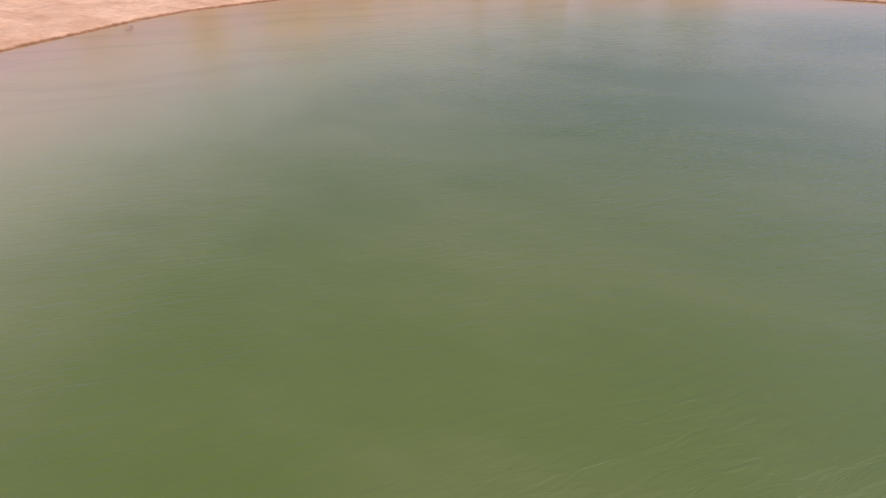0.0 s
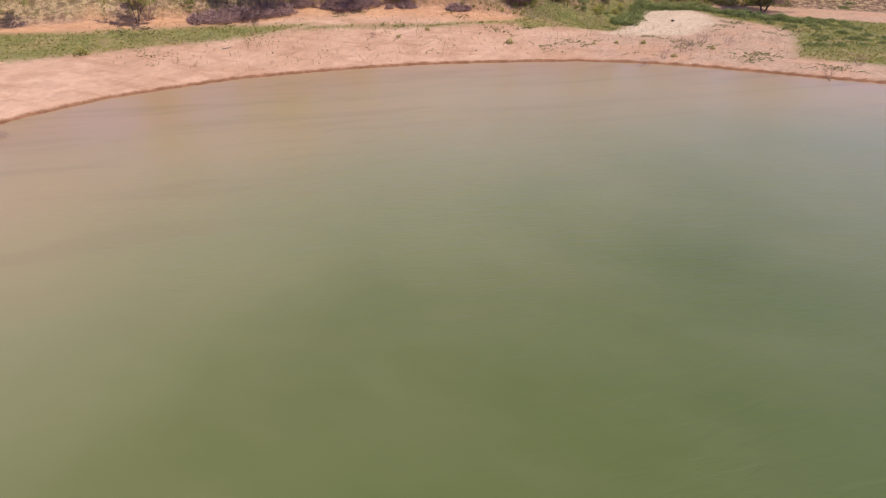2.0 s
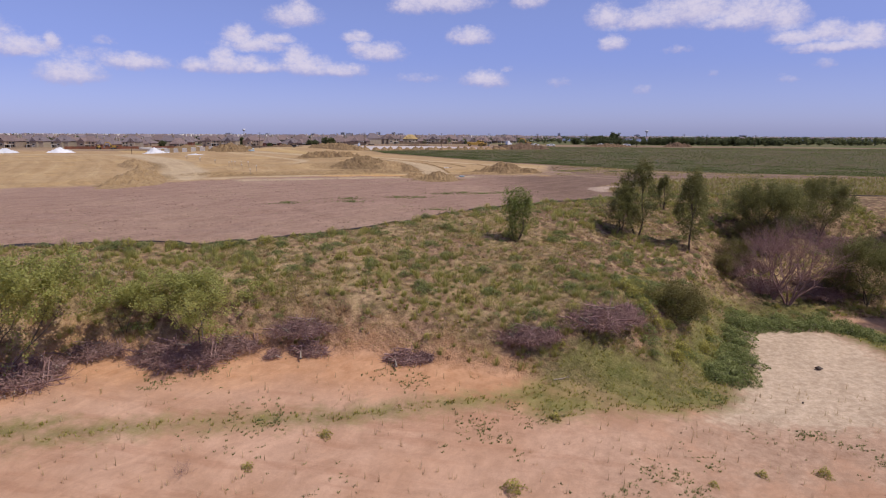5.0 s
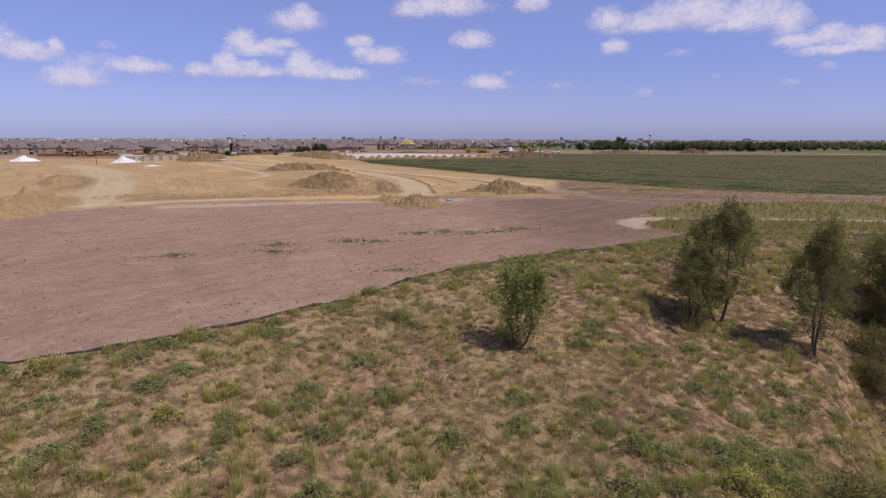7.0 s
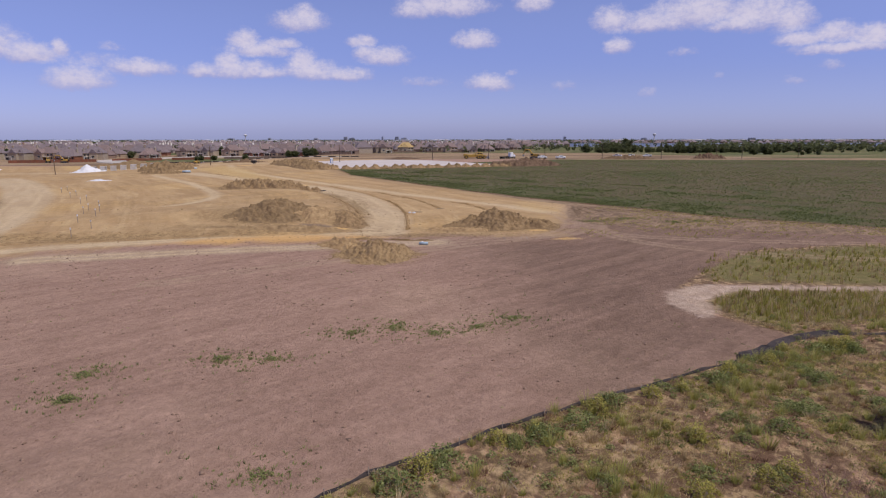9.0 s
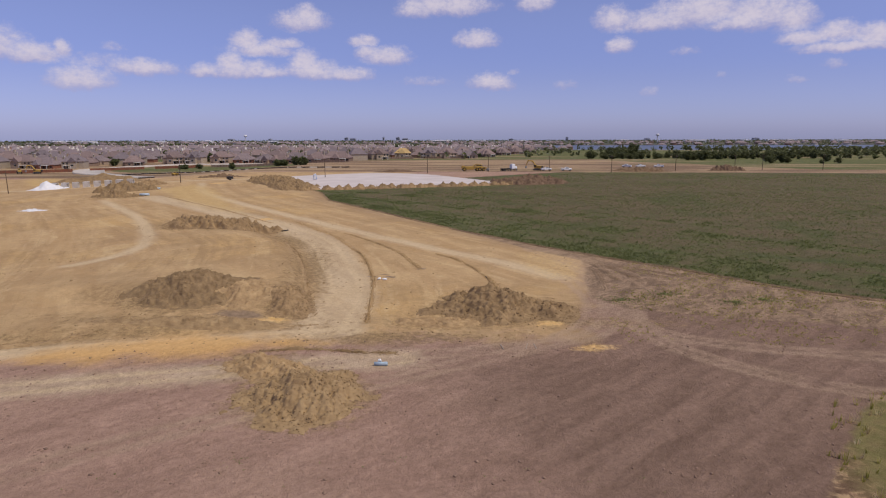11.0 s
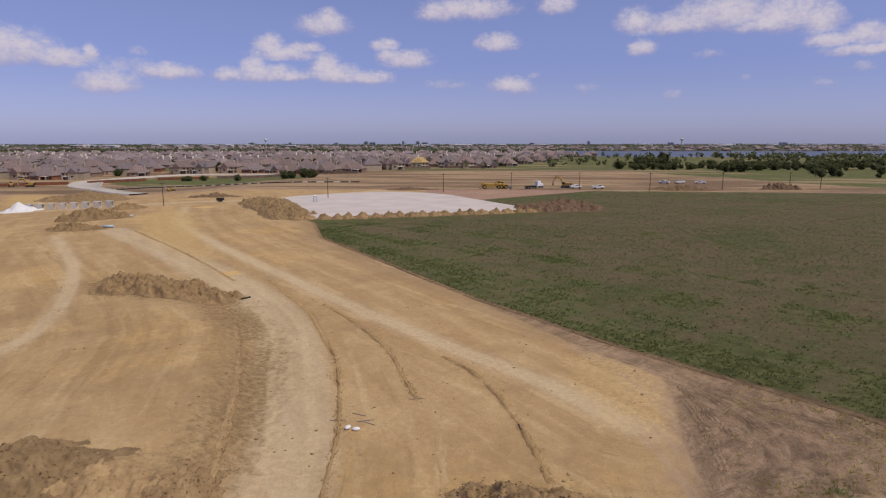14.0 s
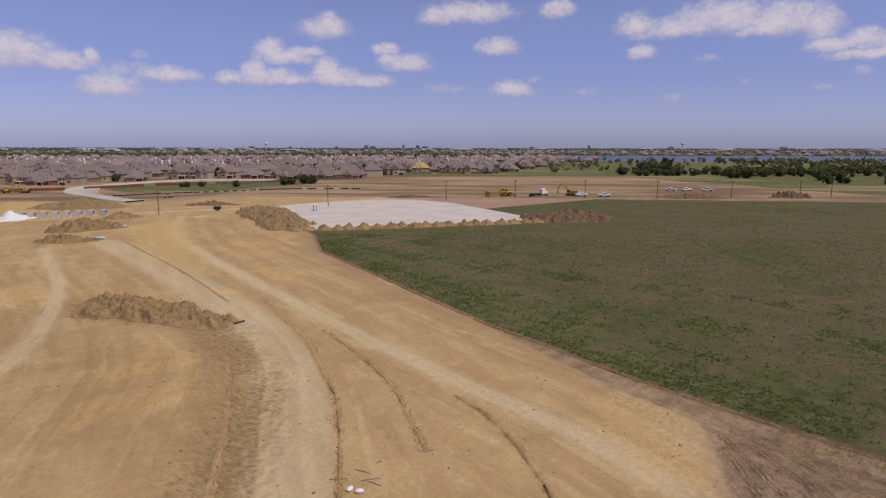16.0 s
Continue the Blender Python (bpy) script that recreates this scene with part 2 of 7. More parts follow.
    clay = n.mix(n.math("MULTIPLY", n.ramp(big, 0.45, 0.65), 0.5), clay, (0.445, 0.300, 0.208))
    damp = n.mix(n.ramp(streak, 0.3, 0.7), (0.152, 0.097, 0.067), (0.232, 0.150, 0.108))
    clay = n.mix(n.math("MULTIPLY", mask("damp", 9.0, 14.0), 0.78), clay, damp)
    clay = n.mix(n.math("MULTIPLY", n.ramp(clod, 0.60, 0.70), 0.35), clay, (0.255, 0.160, 0.115))
    clay = n.mix(n.math("MULTIPLY", n.ramp(n.noise(n.scaled(p, (0.28, 1.5, 0.5), (0, 0, -0.6)), 1.0, 7, 0.72), 0.58, 0.72), 0.3), clay, (0.225, 0.142, 0.100))
    c = n.mix(mask("clay", 0.35, 1.6, sml), c, clay)
    # stripped yellow subsoil of the building site
    tan = n.mix(n.ramp(streak2, 0.3, 0.7), (0.415, 0.266, 0.130), (0.505, 0.345, 0.178))
    tan = n.mix(n.math("MULTIPLY", n.ramp(big, 0.5, 0.66), 0.6), tan, (0.54, 0.345, 0.140))
    tan = n.mix(n.math("MULTIPLY", n.ramp(med, 0.56, 0.70), 0.55), tan, (0.375, 0.248, 0.130))
    blotch = n.noise(p, 0.075, 8, 0.68, 0.5)
    tan = n.mix(n.math("MULTIPLY", n.ramp(blotch, 0.48, 0.64), 0.42), tan, (0.345, 0.226, 0.118))
    tan = n.mix(n.math("MULTIPLY", n.ramp(blotch, 0.46, 0.32), 0.3), tan, (0.570, 0.410, 0.225))
    tan = n.mix(n.math("MULTIPLY", n.ramp(n.math("ADD", n.attr("crop"), n.math("MULTIPLY", med, 6.0)), -5.0, 1.0), 0.6), tan, (0.315, 0.210, 0.118))
    lane = n.attr("lane")
    swirl = n.add("ShaderNodeCombineXYZ", [n.math("MULTIPLY", n.math("ADD", lane, n.math("MULTIPLY", med, 2.5)), 0.34), n.math("MULTIPLY", big, 4.0), 0.0])
    graded = n.noise(swirl.outputs[0], 1.0, 6, 0.7)
    tan = n.mix(n.math("MULTIPLY", n.math("MULTIPLY", n.ramp(graded, 0.50, 0.64), n.ramp(big, 0.38, 0.55)), 0.6), tan, (0.330, 0.212, 0.105))
    tan = n.mix(n.math("MULTIPLY", n.ramp(graded, 0.48, 0.36), 0.5), tan, (0.580, 0.420, 0.230))
    tan = n.mix(n.math("MULTIPLY", n.ramp(clod, 0.60, 0.72), 0.3), tan, (0.29, 0.195, 0.105))
    wheels = n.add("ShaderNodeCombineXYZ", [n.math("MULTIPLY", n.math("ADD", lane, n.math("MULTIPLY", sml, 0.5)), 1.5), n.math("MULTIPLY", med, 5.0), 0.0])
    scored = n.noise(wheels.outputs[0], 1.0, 5, 0.7)
    tan = n.mix(n.math("MULTIPLY", n.math("MULTIPLY", n.ramp(scored, 0.52, 0.66), n.ramp(blotch, 0.42, 0.54)), 0.5), tan, (0.300, 0.194, 0.098))
    rough_spots = n.math("MULTIPLY", n.ramp(n.noise(p, 0.11, 4, 0.6, 0.7), 0.50, 0.60), n.ramp(grit, 0.44, 0.60))
    tan = n.mix(n.math("MULTIPLY", rough_spots, 0.45), tan, (0.270, 0.176, 0.090))
    tan = n.mix(n.math("MULTIPLY", n.ramp(grit, 0.46, 0.34), 0.3), tan, (0.600, 0.440, 0.250))
    c = n.mix(mask("site", 2.6, 15.0), c, tan)
    # wheel tracks and haul roads
    road = n.mix(n.ramp(streak2, 0.3, 0.7), (0.500, 0.380, 0.240), (0.590, 0.465, 0.310))
    road = n.mix(n.math("MULTIPLY", n.ramp(sml, 0.5, 0.7), 0.3), road, (0.39, 0.28, 0.175))
    c = n.mix(n.math("MULTIPLY", mask("road", 1.1, 3.6, sml), 0.62), c, road)
    earth = n.mix(n.ramp(grit, 0.35, 0.65), (0.175, 0.112, 0.056), (0.360, 0.245, 0.120))
    c = n.mix(n.math("MULTIPLY", mask("tipped", 1.5, 9.0, sml), 0.8), c, earth)
    rut = n.math("MULTIPLY", n.math("MULTIPLY", mask("rut", 0.22, 0.5, sml), n.ramp(med, 0.3, 0.55)), 0.5)
    c = n.mix(rut, c, (0.60, 0.45, 0.27))
    c = n.mix(n.math("MULTIPLY", n.math("MULTIPLY", mask("track", 0.35, 1.1, sml), n.ramp(med, 0.3, 0.5)), 0.5), c, (0.43, 0.305, 0.205))
    spill = n.mix(n.ramp(sml, 0.3, 0.7), (0.60, 0.36, 0.12), (0.66, 0.45, 0.22))
    c = n.mix(n.math("MULTIPLY", mask("spill", 0.5, 2.4, grit), 0.9), c, spill)
    c = n.mix(n.math("MULTIPLY", mask("rusty", 2.0, 7.0), 0.85), c, (0.60, 0.355, 0.135))
    scarp = n.mix(n.ramp(grit, 0.3, 0.7), (0.215, 0.138, 0.070), (0.345, 0.232, 0.120))
    c = n.mix(n.math("MULTIPLY", mask("slope", 1.6, 4.5, sml), 0.55), c, scarp)
    gully = n.noise(n.scaled(p, (1.6, 0.25, 0.3), (0, 0, 0.2)), 1.0, 5, 0.65)
    c = n.mix(n.math("MULTIPLY", mask("face", 1.0, 3.0, sml), 0.55), c, n.mix(n.ramp(gully, 0.35, 0.65), (0.380, 0.255, 0.120), (0.500, 0.355, 0.175)))
    c = n.mix(n.math("MULTIPLY", mask("grey_soil", 0.6, 2.2, sml), 0.75), c, n.mix(n.ramp(grit, 0.3, 0.7), (0.150, 0.105, 0.078), (0.250, 0.182, 0.130)))
    tip = n.mix(n.ramp(sml, 0.3, 0.7), (0.47, 0.34, 0.25), (0.58, 0.44, 0.34))
    c = n.mix(n.math("MULTIPLY", mask("tip", 0.5, 1.8, sml), 0.85), c, tip)
    # worn verge of the field, and freshly cut yellow ground
    c = n.mix(n.math("MULTIPLY", mask("yellow", 3.0, 9.0), 0.6), c, n.mix(n.ramp(sml, 0.3, 0.7), (0.500, 0.335, 0.130), (0.590, 0.410, 0.180)))
    c = n.mix(n.math("MULTIPLY", n.math("MULTIPLY", mask("rough", 1.2, 3.0, sml), n.ramp(grit, 0.40, 0.60)), 0.55), c, (0.560, 0.385, 0.170))
    worn_soil = n.mix(n.ramp(mott, 0.36, 0.64), (0.185, 0.124, 0.080), (0.340, 0.232, 0.145))
    worn_soil = n.mix(n.math("MULTIPLY", n.ramp(scored, 0.50, 0.60), 0.5), worn_soil, (0.395, 0.280, 0.180))
    c = n.mix(n.math("MULTIPLY", mask("verge", 0.35, 1.3, sml), 0.85), c, worn_soil)
    # young crop field
    crop = n.mix(n.ramp(n.math("ADD", n.math("MULTIPLY", big, 0.6), n.math("MULTIPLY", med, 0.4)), 0.38, 0.50), (0.086, 0.092, 0.036), (0.142, 0.109, 0.061))
    patchy = n.noise(n.scaled(p, (0.05, 0.14, 0.1), (0, 0, 0.3)), 1.0, 6, 0.7)
    crop = n.mix(n.math("MULTIPLY", n.ramp(patchy, 0.47, 0.60), 0.5), crop, (0.078, 0.090, 0.034))
    crop = n.mix(n.math("MULTIPLY", n.ramp(sml, 0.52, 0.72), 0.45), crop, (0.150, 0.116, 0.062))
    tuft = n.noise(n.scaled(p, (0.35, 0.9, 0.5), (0, 0, 0.5)), 1.0, 8, 0.72, 0.5)
    green = n.mix(n.ramp(tuft, 0.40, 0.60), (0.060, 0.076, 0.024), (0.128, 0.142, 0.054))
    crop = n.mix(n.math("MULTIPLY", mask("green", 0.22, 0.7, grit), 0.8), crop, green)
    crop = n.mix(n.math("MULTIPLY", n.ramp(tuft, 0.56, 0.70), 0.5), crop, (0.178, 0.142, 0.080))
    crop = n.mix(n.math("MULTIPLY", n.ramp(clod, 0.54, 0.68), 0.35), crop, (0.052, 0.052, 0.022))
    c = n.mix(mask("crop", 0.25, 1.8, grit), c, crop)
    lip = n.math("MULTIPLY", n.math("MULTIPLY", n.ramp(n.attr("crop"), -1.5, -0.2), n.ramp(n.attr("crop"), 0.9, 0.1)), n.ramp(grit, 0.36, 0.56))
    c = n.mix(n.math("MULTIPLY", lip, 0.75), c, (0.120, 0.080, 0.046))
    # land beyond the site
    far = n.mix(n.ramp(n.noise(n.scaled(p, (0.012, 0.05, 0.1)), 1.0, 6, 0.65), 0.40, 0.62), (0.205, 0.134, 0.086), (0.400, 0.280, 0.165))
    far = n.mix(n.math("MULTIPLY", n.ramp(n.noise(n.scaled(p, (0.008, 0.03, 0.1)), 1.0, 5, 0.6), 0.54, 0.68), 0.4), far, (0.170, 0.150, 0.068))
    c = n.mix(mask("far", 6.0, 20.0), c, far)
    grass = n.mix(n.ramp(med, 0.3, 0.7), (0.092, 0.108, 0.038), (0.165, 0.158, 0.068))
    fairway = n.noise(n.scaled(p, (0.006, 0.03, 0.1), (0, 0, 0.15)), 1.0, 5, 0.6)
    grass = n.mix(n.math("MULTIPLY", n.ramp(fairway, 0.54, 0.60), 0.8), grass, (0.330, 0.240, 0.140))
    c = n.mix(mask("park", 3.0, 16.0), c, grass)
    woods = n.mix(n.ramp(n.noise(n.scaled(p, (0.006, 0.02, 0.1)), 1.0, 6, 0.7), 0.42, 0.6), (0.060, 0.070, 0.045), (0.15, 0.13, 0.10))
    c = n.mix(mask("distance", 40.0, 80.0), c, woods)
    quiet = n.math("MAXIMUM", n.math("MULTIPLY", on_sand, 0.65), n.math("MULTIPLY", n.ramp(n.attr("site"), -2.0, 2.0), 0.25))
    c = n.mix(n.math("SUBTRACT", 1.0, quiet), c, n.mix(n.ramp(grit, 0.30, 0.70), (0.84, 0.83, 0.82), (1.15, 1.15, 1.15)), "MULTIPLY")
    c = n.mix(n.math("SUBTRACT", 1.0, n.math("MULTIPLY", n.ramp(n.attr("site"), -2.0, 2.0), 0.6)), c, n.mix(n.ramp(mott, 0.33, 0.67), (0.88, 0.87, 0.86), (1.10, 1.10, 1.10)), "MULTIPLY")
    n.put(c, b.inputs["Base Color"])
    h = n.math("ADD", n.math("MULTIPLY", sml, 0.5), n.math("MULTIPLY", fin, 0.25))
    h = n.math("ADD", h, n.math("MULTIPLY", clod, 0.35))
    h = n.math("ADD", h, n.math("MULTIPLY", streak, 0.18))
    h = n.math("ADD", h, n.math("MULTIPLY", grit, 0.6))
    calm = n.math("MAXIMUM", n.math("MULTIPLY", on_sand, 0.8), n.math("MULTIPLY", n.ramp(n.attr("site"), -2.0, 2.0), 0.55))
    bump(n, b, n.math("MULTIPLY", h, n.math("SUBTRACT", 1.0, calm)), 0.9, 0.34)
    return m


def water_material():
    m, n, b = material("pond_water", None, 0.27, 0.0, 0.9)
    p = place(n)
    silt = n.attr("silt")
    wob = n.noise(p, 0.03, 4, 0.6)
    d = n.math("ADD", silt, n.math("MULTIPLY", n.math("SUBTRACT", wob, 0.5), 24.0))
    c = n.mix(n.ramp(d, 0.0, 14.0), (0.385, 0.238, 0.118), (0.360, 0.248, 0.098))
    c = n.mix(n.ramp(d, 13.0, 42.0), c, (0.222, 0.208, 0.076))
    c = n.mix(n.ramp(d, 33.0, 64.0), c, (0.080, 0.104, 0.009))
    cloudy = n.noise(n.scaled(p, (0.04, 0.1, 1), (0, 0, 0.3)), 1.0, 4, 0.6)
    c = n.mix(n.math("MULTIPLY", n.ramp(cloudy, 0.35, 0.75), 0.12), c, (0.30, 0.25, 0.13))
    drift = n.noise(n.scaled(p, (0.05, 0.32, 1), (0, 0, -0.25)), 1.0, 5, 0.6, 0.6)
    c = n.mix(n.math("MULTIPLY", n.math("MULTIPLY", n.ramp(drift, 0.48, 0.66), n.ramp(silt, 60.0, 12.0)), 0.3), c, (0.245, 0.172, 0.066))
    n.put(c, b.inputs["Base Color"])
    w1 = n.noise(n.scaled(p, (0.5, 1.9, 1), (0, 0, -0.30)), 1.0, 3, 0.55, 0.7)
    w2 = n.noise(n.scaled(p, (0.14, 0.5, 1), (0, 0, -0.42)), 1.0, 3, 0.5, 0.5)
    gust = n.math("MULTIPLY", n.ramp(n.noise(n.scaled(p, (0.02, 0.035, 1), (0, 0, 0.3)), 1.0, 3, 0.55), 0.40, 0.62, 0.18, 1.2), n.ramp(silt, 4.0, 30.0, 0.35, 1.0))
    h = n.math("MULTIPLY", n.math("ADD", w1, n.math("MULTIPLY", w2, 0.8)), gust)
    bump(n, b, h, 0.42, 0.13)
    return m


GROUND = ground_material()
WATER = water_material()
DIRT = worn("heaped_soil", (0.270, 0.174, 0.088), (0.420, 0.288, 0.148), 0.9, 0.95, 0.0, 0.12, 4.0)
DIRT_RED = worn("heaped_red_soil", (0.120, 0.076, 0.048), (0.215, 0.138, 0.088), 0.8, 0.95, 0.0, 0.3, 6.0)
LIMESTONE = worn("crushed_limestone", (0.475, 0.415, 0.385), (0.575, 0.515, 0.485), 0.10, 0.95, 0.0, 0.05, 1.7)
WHITE_STONE = worn("white_aggregate", (0.68, 0.66, 0.66), (0.80, 0.78, 0.78), 0.3, 0.95, 0.0, 0.05, 3.0)
BARK = worn("bark", (0.085, 0.062, 0.047), (0.18, 0.14, 0.11), 2.0, 0.95, 0.0, 0.02, 20.0)
DEADWOOD = worn("dead_wood", (0.205, 0.108, 0.092), (0.460, 0.300, 0.262), 1.2, 0.95, 0.0, 0.0, 12.0)
PALEWOOD = worn("weathered_wood", (0.30, 0.24, 0.19), (0.47, 0.40, 0.33), 1.5, 0.95, 0.0, 0.0, 14.0)
LEAF_MESQUITE = leafy("mesquite_leaves", (0.245, 0.255, 0.072), (0.400, 0.395, 0.118), (0.55, 0.52, 0.19), 0.5)
LEAF_DARK = leafy("dark_leaves", (0.115, 0.120, 0.042), (0.205, 0.198, 0.068), (0.315, 0.280, 0.108), 0.45)
LEAF_BRIGHT = leafy("bright_leaves", (0.160, 0.195, 0.050), (0.260, 0.290, 0.080), (0.37, 0.37, 0.13), 0.45)
LEAF_WOODS = leafy("far_dark_leaves", (0.070, 0.080, 0.036), (0.130, 0.140, 0.060), (0.200, 0.205, 0.092), 0.4)
BLADE_STRAW = leafy("dry_grass", (0.290, 0.196, 0.096), (0.570, 0.425, 0.220), (0.80, 0.655, 0.40), 0.45)
BLADE_GREEN = leafy("green_grass", (0.235, 0.215, 0.054), (0.405, 0.362, 0.092), (0.61, 0.53, 0.16), 0.45)
BLADE_WEED = leafy("broad_weeds", (0.135, 0.160, 0.055), (0.240, 0.265, 0.092), (0.37, 0.38, 0.148), 0.45)
BLADE_RUST = leafy("rusty_weeds", (0.150, 0.080, 0.046), (0.300, 0.175, 0.105), (0.44, 0.29, 0.185), 0.35)
BLADE_LIME = leafy("lime_grass", (0.250, 0.240, 0.070), (0.470, 0.440, 0.130), (0.68, 0.62, 0.24), 0.5)
CLOD_PINK = worn("pinkish_clods", (0.300, 0.190, 0.128), (0.50, 0.34, 0.235), 0.8, 0.95, 0.0, 0.0, 5.0)
LEAF_OLIVE = leafy("olive_leaves", (0.150, 0.140, 0.045), (0.270, 0.245, 0.080), (0.40, 0.345, 0.130), 0.45)
DIRT_DARK = worn("heaped_brown_soil", (0.130, 0.082, 0.048), (0.250, 0.165, 0.095), 0.8, 0.95, 0.0, 0.3, 6.0)
RIDGE_SOIL = worn("ridge_soil", (0.330, 0.210, 0.098), (0.480, 0.325, 0.160), 0.5, 0.95, 0.0, 0.06, 5.0)
VERGE_SOIL = worn("worn_verge_soil", (0.270, 0.182, 0.115), (0.400, 0.285, 0.185), 0.5, 0.95, 0.0, 0.05, 5.0)
DIRT_MID = worn("heaped_mid_soil", (0.215, 0.138, 0.070), (0.350, 0.236, 0.122), 0.8, 0.95, 0.0, 0.14, 5.0)
LEAF_CROP = leafy("crop_leaves", (0.120, 0.138, 0.050), (0.205, 0.220, 0.082), (0.310, 0.315, 0.125), 0.5)
LEAF_JUNIPER = leafy("juniper_leaves", (0.095, 0.085, 0.030), (0.190, 0.165, 0.055), (0.305, 0.255, 0.090), 0.4)
SOIL_CLOD = worn("brown_clods", (0.220, 0.142, 0.070), (0.42, 0.295, 0.155), 0.8, 0.95, 0.0, 0.0, 5.0)
CLOD = worn("clay_clods", (0.215, 0.135, 0.096), (0.40, 0.265, 0.190), 0.8, 0.95, 0.0, 0.0, 5.0)
FABRIC = worn("black_silt_fabric", (0.026, 0.021, 0.022), (0.075, 0.058, 0.055), 0.6, 0.8, 0.0, 0.02, 6.0)

# ---------------------------------------------------------------- ground

WATER_Z = -10.4
POND = [(-100, -300), (-76, -232), (-52.5, -185), (-47.5, -176), (-44.4, -171), (-40.8, -164.2), (-35.8, -158.0), (-29.8, -153.6),
        (-24.5, -150.0), (-16, -146.5), (-9, -144.1), (-2.5, -142.3), (4, -141.3), (10, -140.6), (17, -140.0), (23, -140.3),
        (29, -141.5), (34, -143.0), (40, -145.3), (46, -147.6), (56, -151.0), (66, -155.2), (90, -168), (115, -200), (125, -260),
        (100, -335), (30, -375), (-40, -355)]
CLAY_EDGE = [(-420, -260), (-120, -158), (-75, -134), (-50.5, -122), (-46.9, -119.1), (-43.3, -115), (-38.5, -111.7), (-32, -109.4), (-26, -107.8), (-22, -107.1), (-19.2, -105.9), (-16.2, -104.6), (-13, -103), (-10.1, -100.4), (-6.7, -97.8), (-3.2, -94.8), (-1.1, -93.1), (0.3, -92), (1.8, -89.8), (3.6, -86.4), (5.9, -83.3), (9, -81.4), (12.4, -78.9), (16.2, -76.4), (20.4, -73.9), (26, -70.4), (30.2, -68), (33, -65.8), (33.5, -64), (30.8, -61.2), (28.8, -57), (30.0, -51.5),
             (33.3, -46.7), (40, -38), (47, -31.6), (64.6, -27), (110, -24), (300, -60), (300, 300), (-420, 300)]
SITE = [(-420, -190), (-150, -98), (-89, -70), (-60, -54), (-44.6, -40.5), (-31, -33), (-14.7, -28), (1.6, -23.5), (22, -23), (26, -8),
        (29.5, 6), (35, 16), (20, 60), (-10, 110), (-20, 236), (-420, 236)]
DAMP = [(9, -29), (14, -49), (16, -64), (18, -77), (34, -66), (60, -40), (150, -30), (150, 0), (60, 0), (36, 14), (28, 8), (24, -20)]
CROP = [(300, -62), (150, -33), (100, -20), (72, -13.5), (53.4, -2.5), (44.4, 6.7), (37, 13.4), (28.3, 21.4), (20.1, 30.6), (8.9, 43.4), (-7.9, 66),
        (-23.1, 86.4), (-29.8, 95.5), (-38.6, 119), (-45, 128), (-20, 160), (20, 200), (60, 238), (400, 214), (900, 230), (900, -240)]
MEADOW = [(31.0, -56.4), (30.8, -59), (33, -62), (38, -61.4), (47, -60.6), (70, -60.6), (95, -64), (300, -140), (300, -100), (120, -57), (60, -53.0), (47, -52.4), (41, -52.0), (35, -52.8)]
MEADOW_BACK = [(33.8, -49.0), (34.5, -44), (39, -36.5), (47, -32.4), (56, -30), (66, -28.6), (110, -25.2), (300, -70), (300, -95), (120, -55.4), (60, -50.0), (44, -49.4)]
TIP = [(27.4, -57), (28.3, -53), (32, -50.4), (40, -50.0), (55, -50.4), (75, -51.6), (75, -52.6), (55, -51.8), (40, -51.6), (34, -52.8), (31.2, -55.5), (30.8, -59.4), (29, -60.5)]
LUSH = [[(-21, -133.6), (-14.9, -131.4), (-9.4, -130.2), (-2.5, -129.1), (5.2, -126.5), (12.8, -124.6), (12.8, -122.6), (5.2, -125.2), (-2.5, -127.8), (-9.4, -128.9), (-14.9, -130.2), (-20, -131.8)],
        [(-70, -150), (-56, -149), (-52, -154.5), (-43.5, -148), (-36.5, -143.3), (-30, -139.4), (-25, -136.0), (-19.5, -130.6), (-24, -131.7), (-32, -133.6), (-48, -141)],
        [(9.0, -124.4), (12.0, -120.6), (14.6, -118.4), (20.5, -118.0), (25.0, -113.6), (28.5, -107.4), (33.7, -102.4), (33.2, -108.5), (29.4, -116.5), (26.3, -121.8), (21.5, -124.3), (14.8, -126.1), (11.5, -127.3)],
        [(29.5, -106), (31.5, -101.4), (37, -98.2), (46.6, -94.4), (47.5, -101), (52, -106), (60, -110.5), (80, -118), (80, -140), (60.4, -144.4), (52.9, -141.6), (46, -139), (53, -122.6), (49.2, -114.8), (45.6, -110.2), (43.4, -102.6), (38, -100.8), (33, -101.6)]]
SANDPATCH = [(35.2, -102.8), (38.5, -101.4), (42.4, -103.4), (44.6, -109), (44.2, -114.6), (40.2, -120), (36.1, -125.2), (29, -125.2), (23.3, -124.6), (26.4, -121.6), (29.0, -116.5), (32.6, -108.5)]
RUSTY = [(-26, -28.2), (-19.2, -25), (-14.1, -23.4), (-6.9, -24.1), (-1.3, -25), (-5.8, -26.9), (-11.2, -28.8), (-16.5, -30.1), (-21, -31), (-30, -32)]
FACE = [[(-18.6, -9.2), (-15.2, -8.2), (-12.4, -10.4), (-12.8, -13.6), (-14.4, -16.0), (-17.0, -15.6), (-17.4, -12.4)], [(-7.2, -16.8), (-5.6, -18.6), (-7.6, -18.8), (-9.2, -16.6)]]
GREY_SOIL = [[(-20.0, -11.6), (-18.2, -11.2), (-17.4, -13.2), (-17.2, -15.6), (-18.8, -15.4)], [(-15.4, -17.2), (-11.4, -16.6), (-9.9, -18.4), (-12.6, -19.4), (-15.6, -18.6)], [(16.0, -13.2), (18.6, -12.8), (19.2, -16.4), (16.4, -16.6)]]
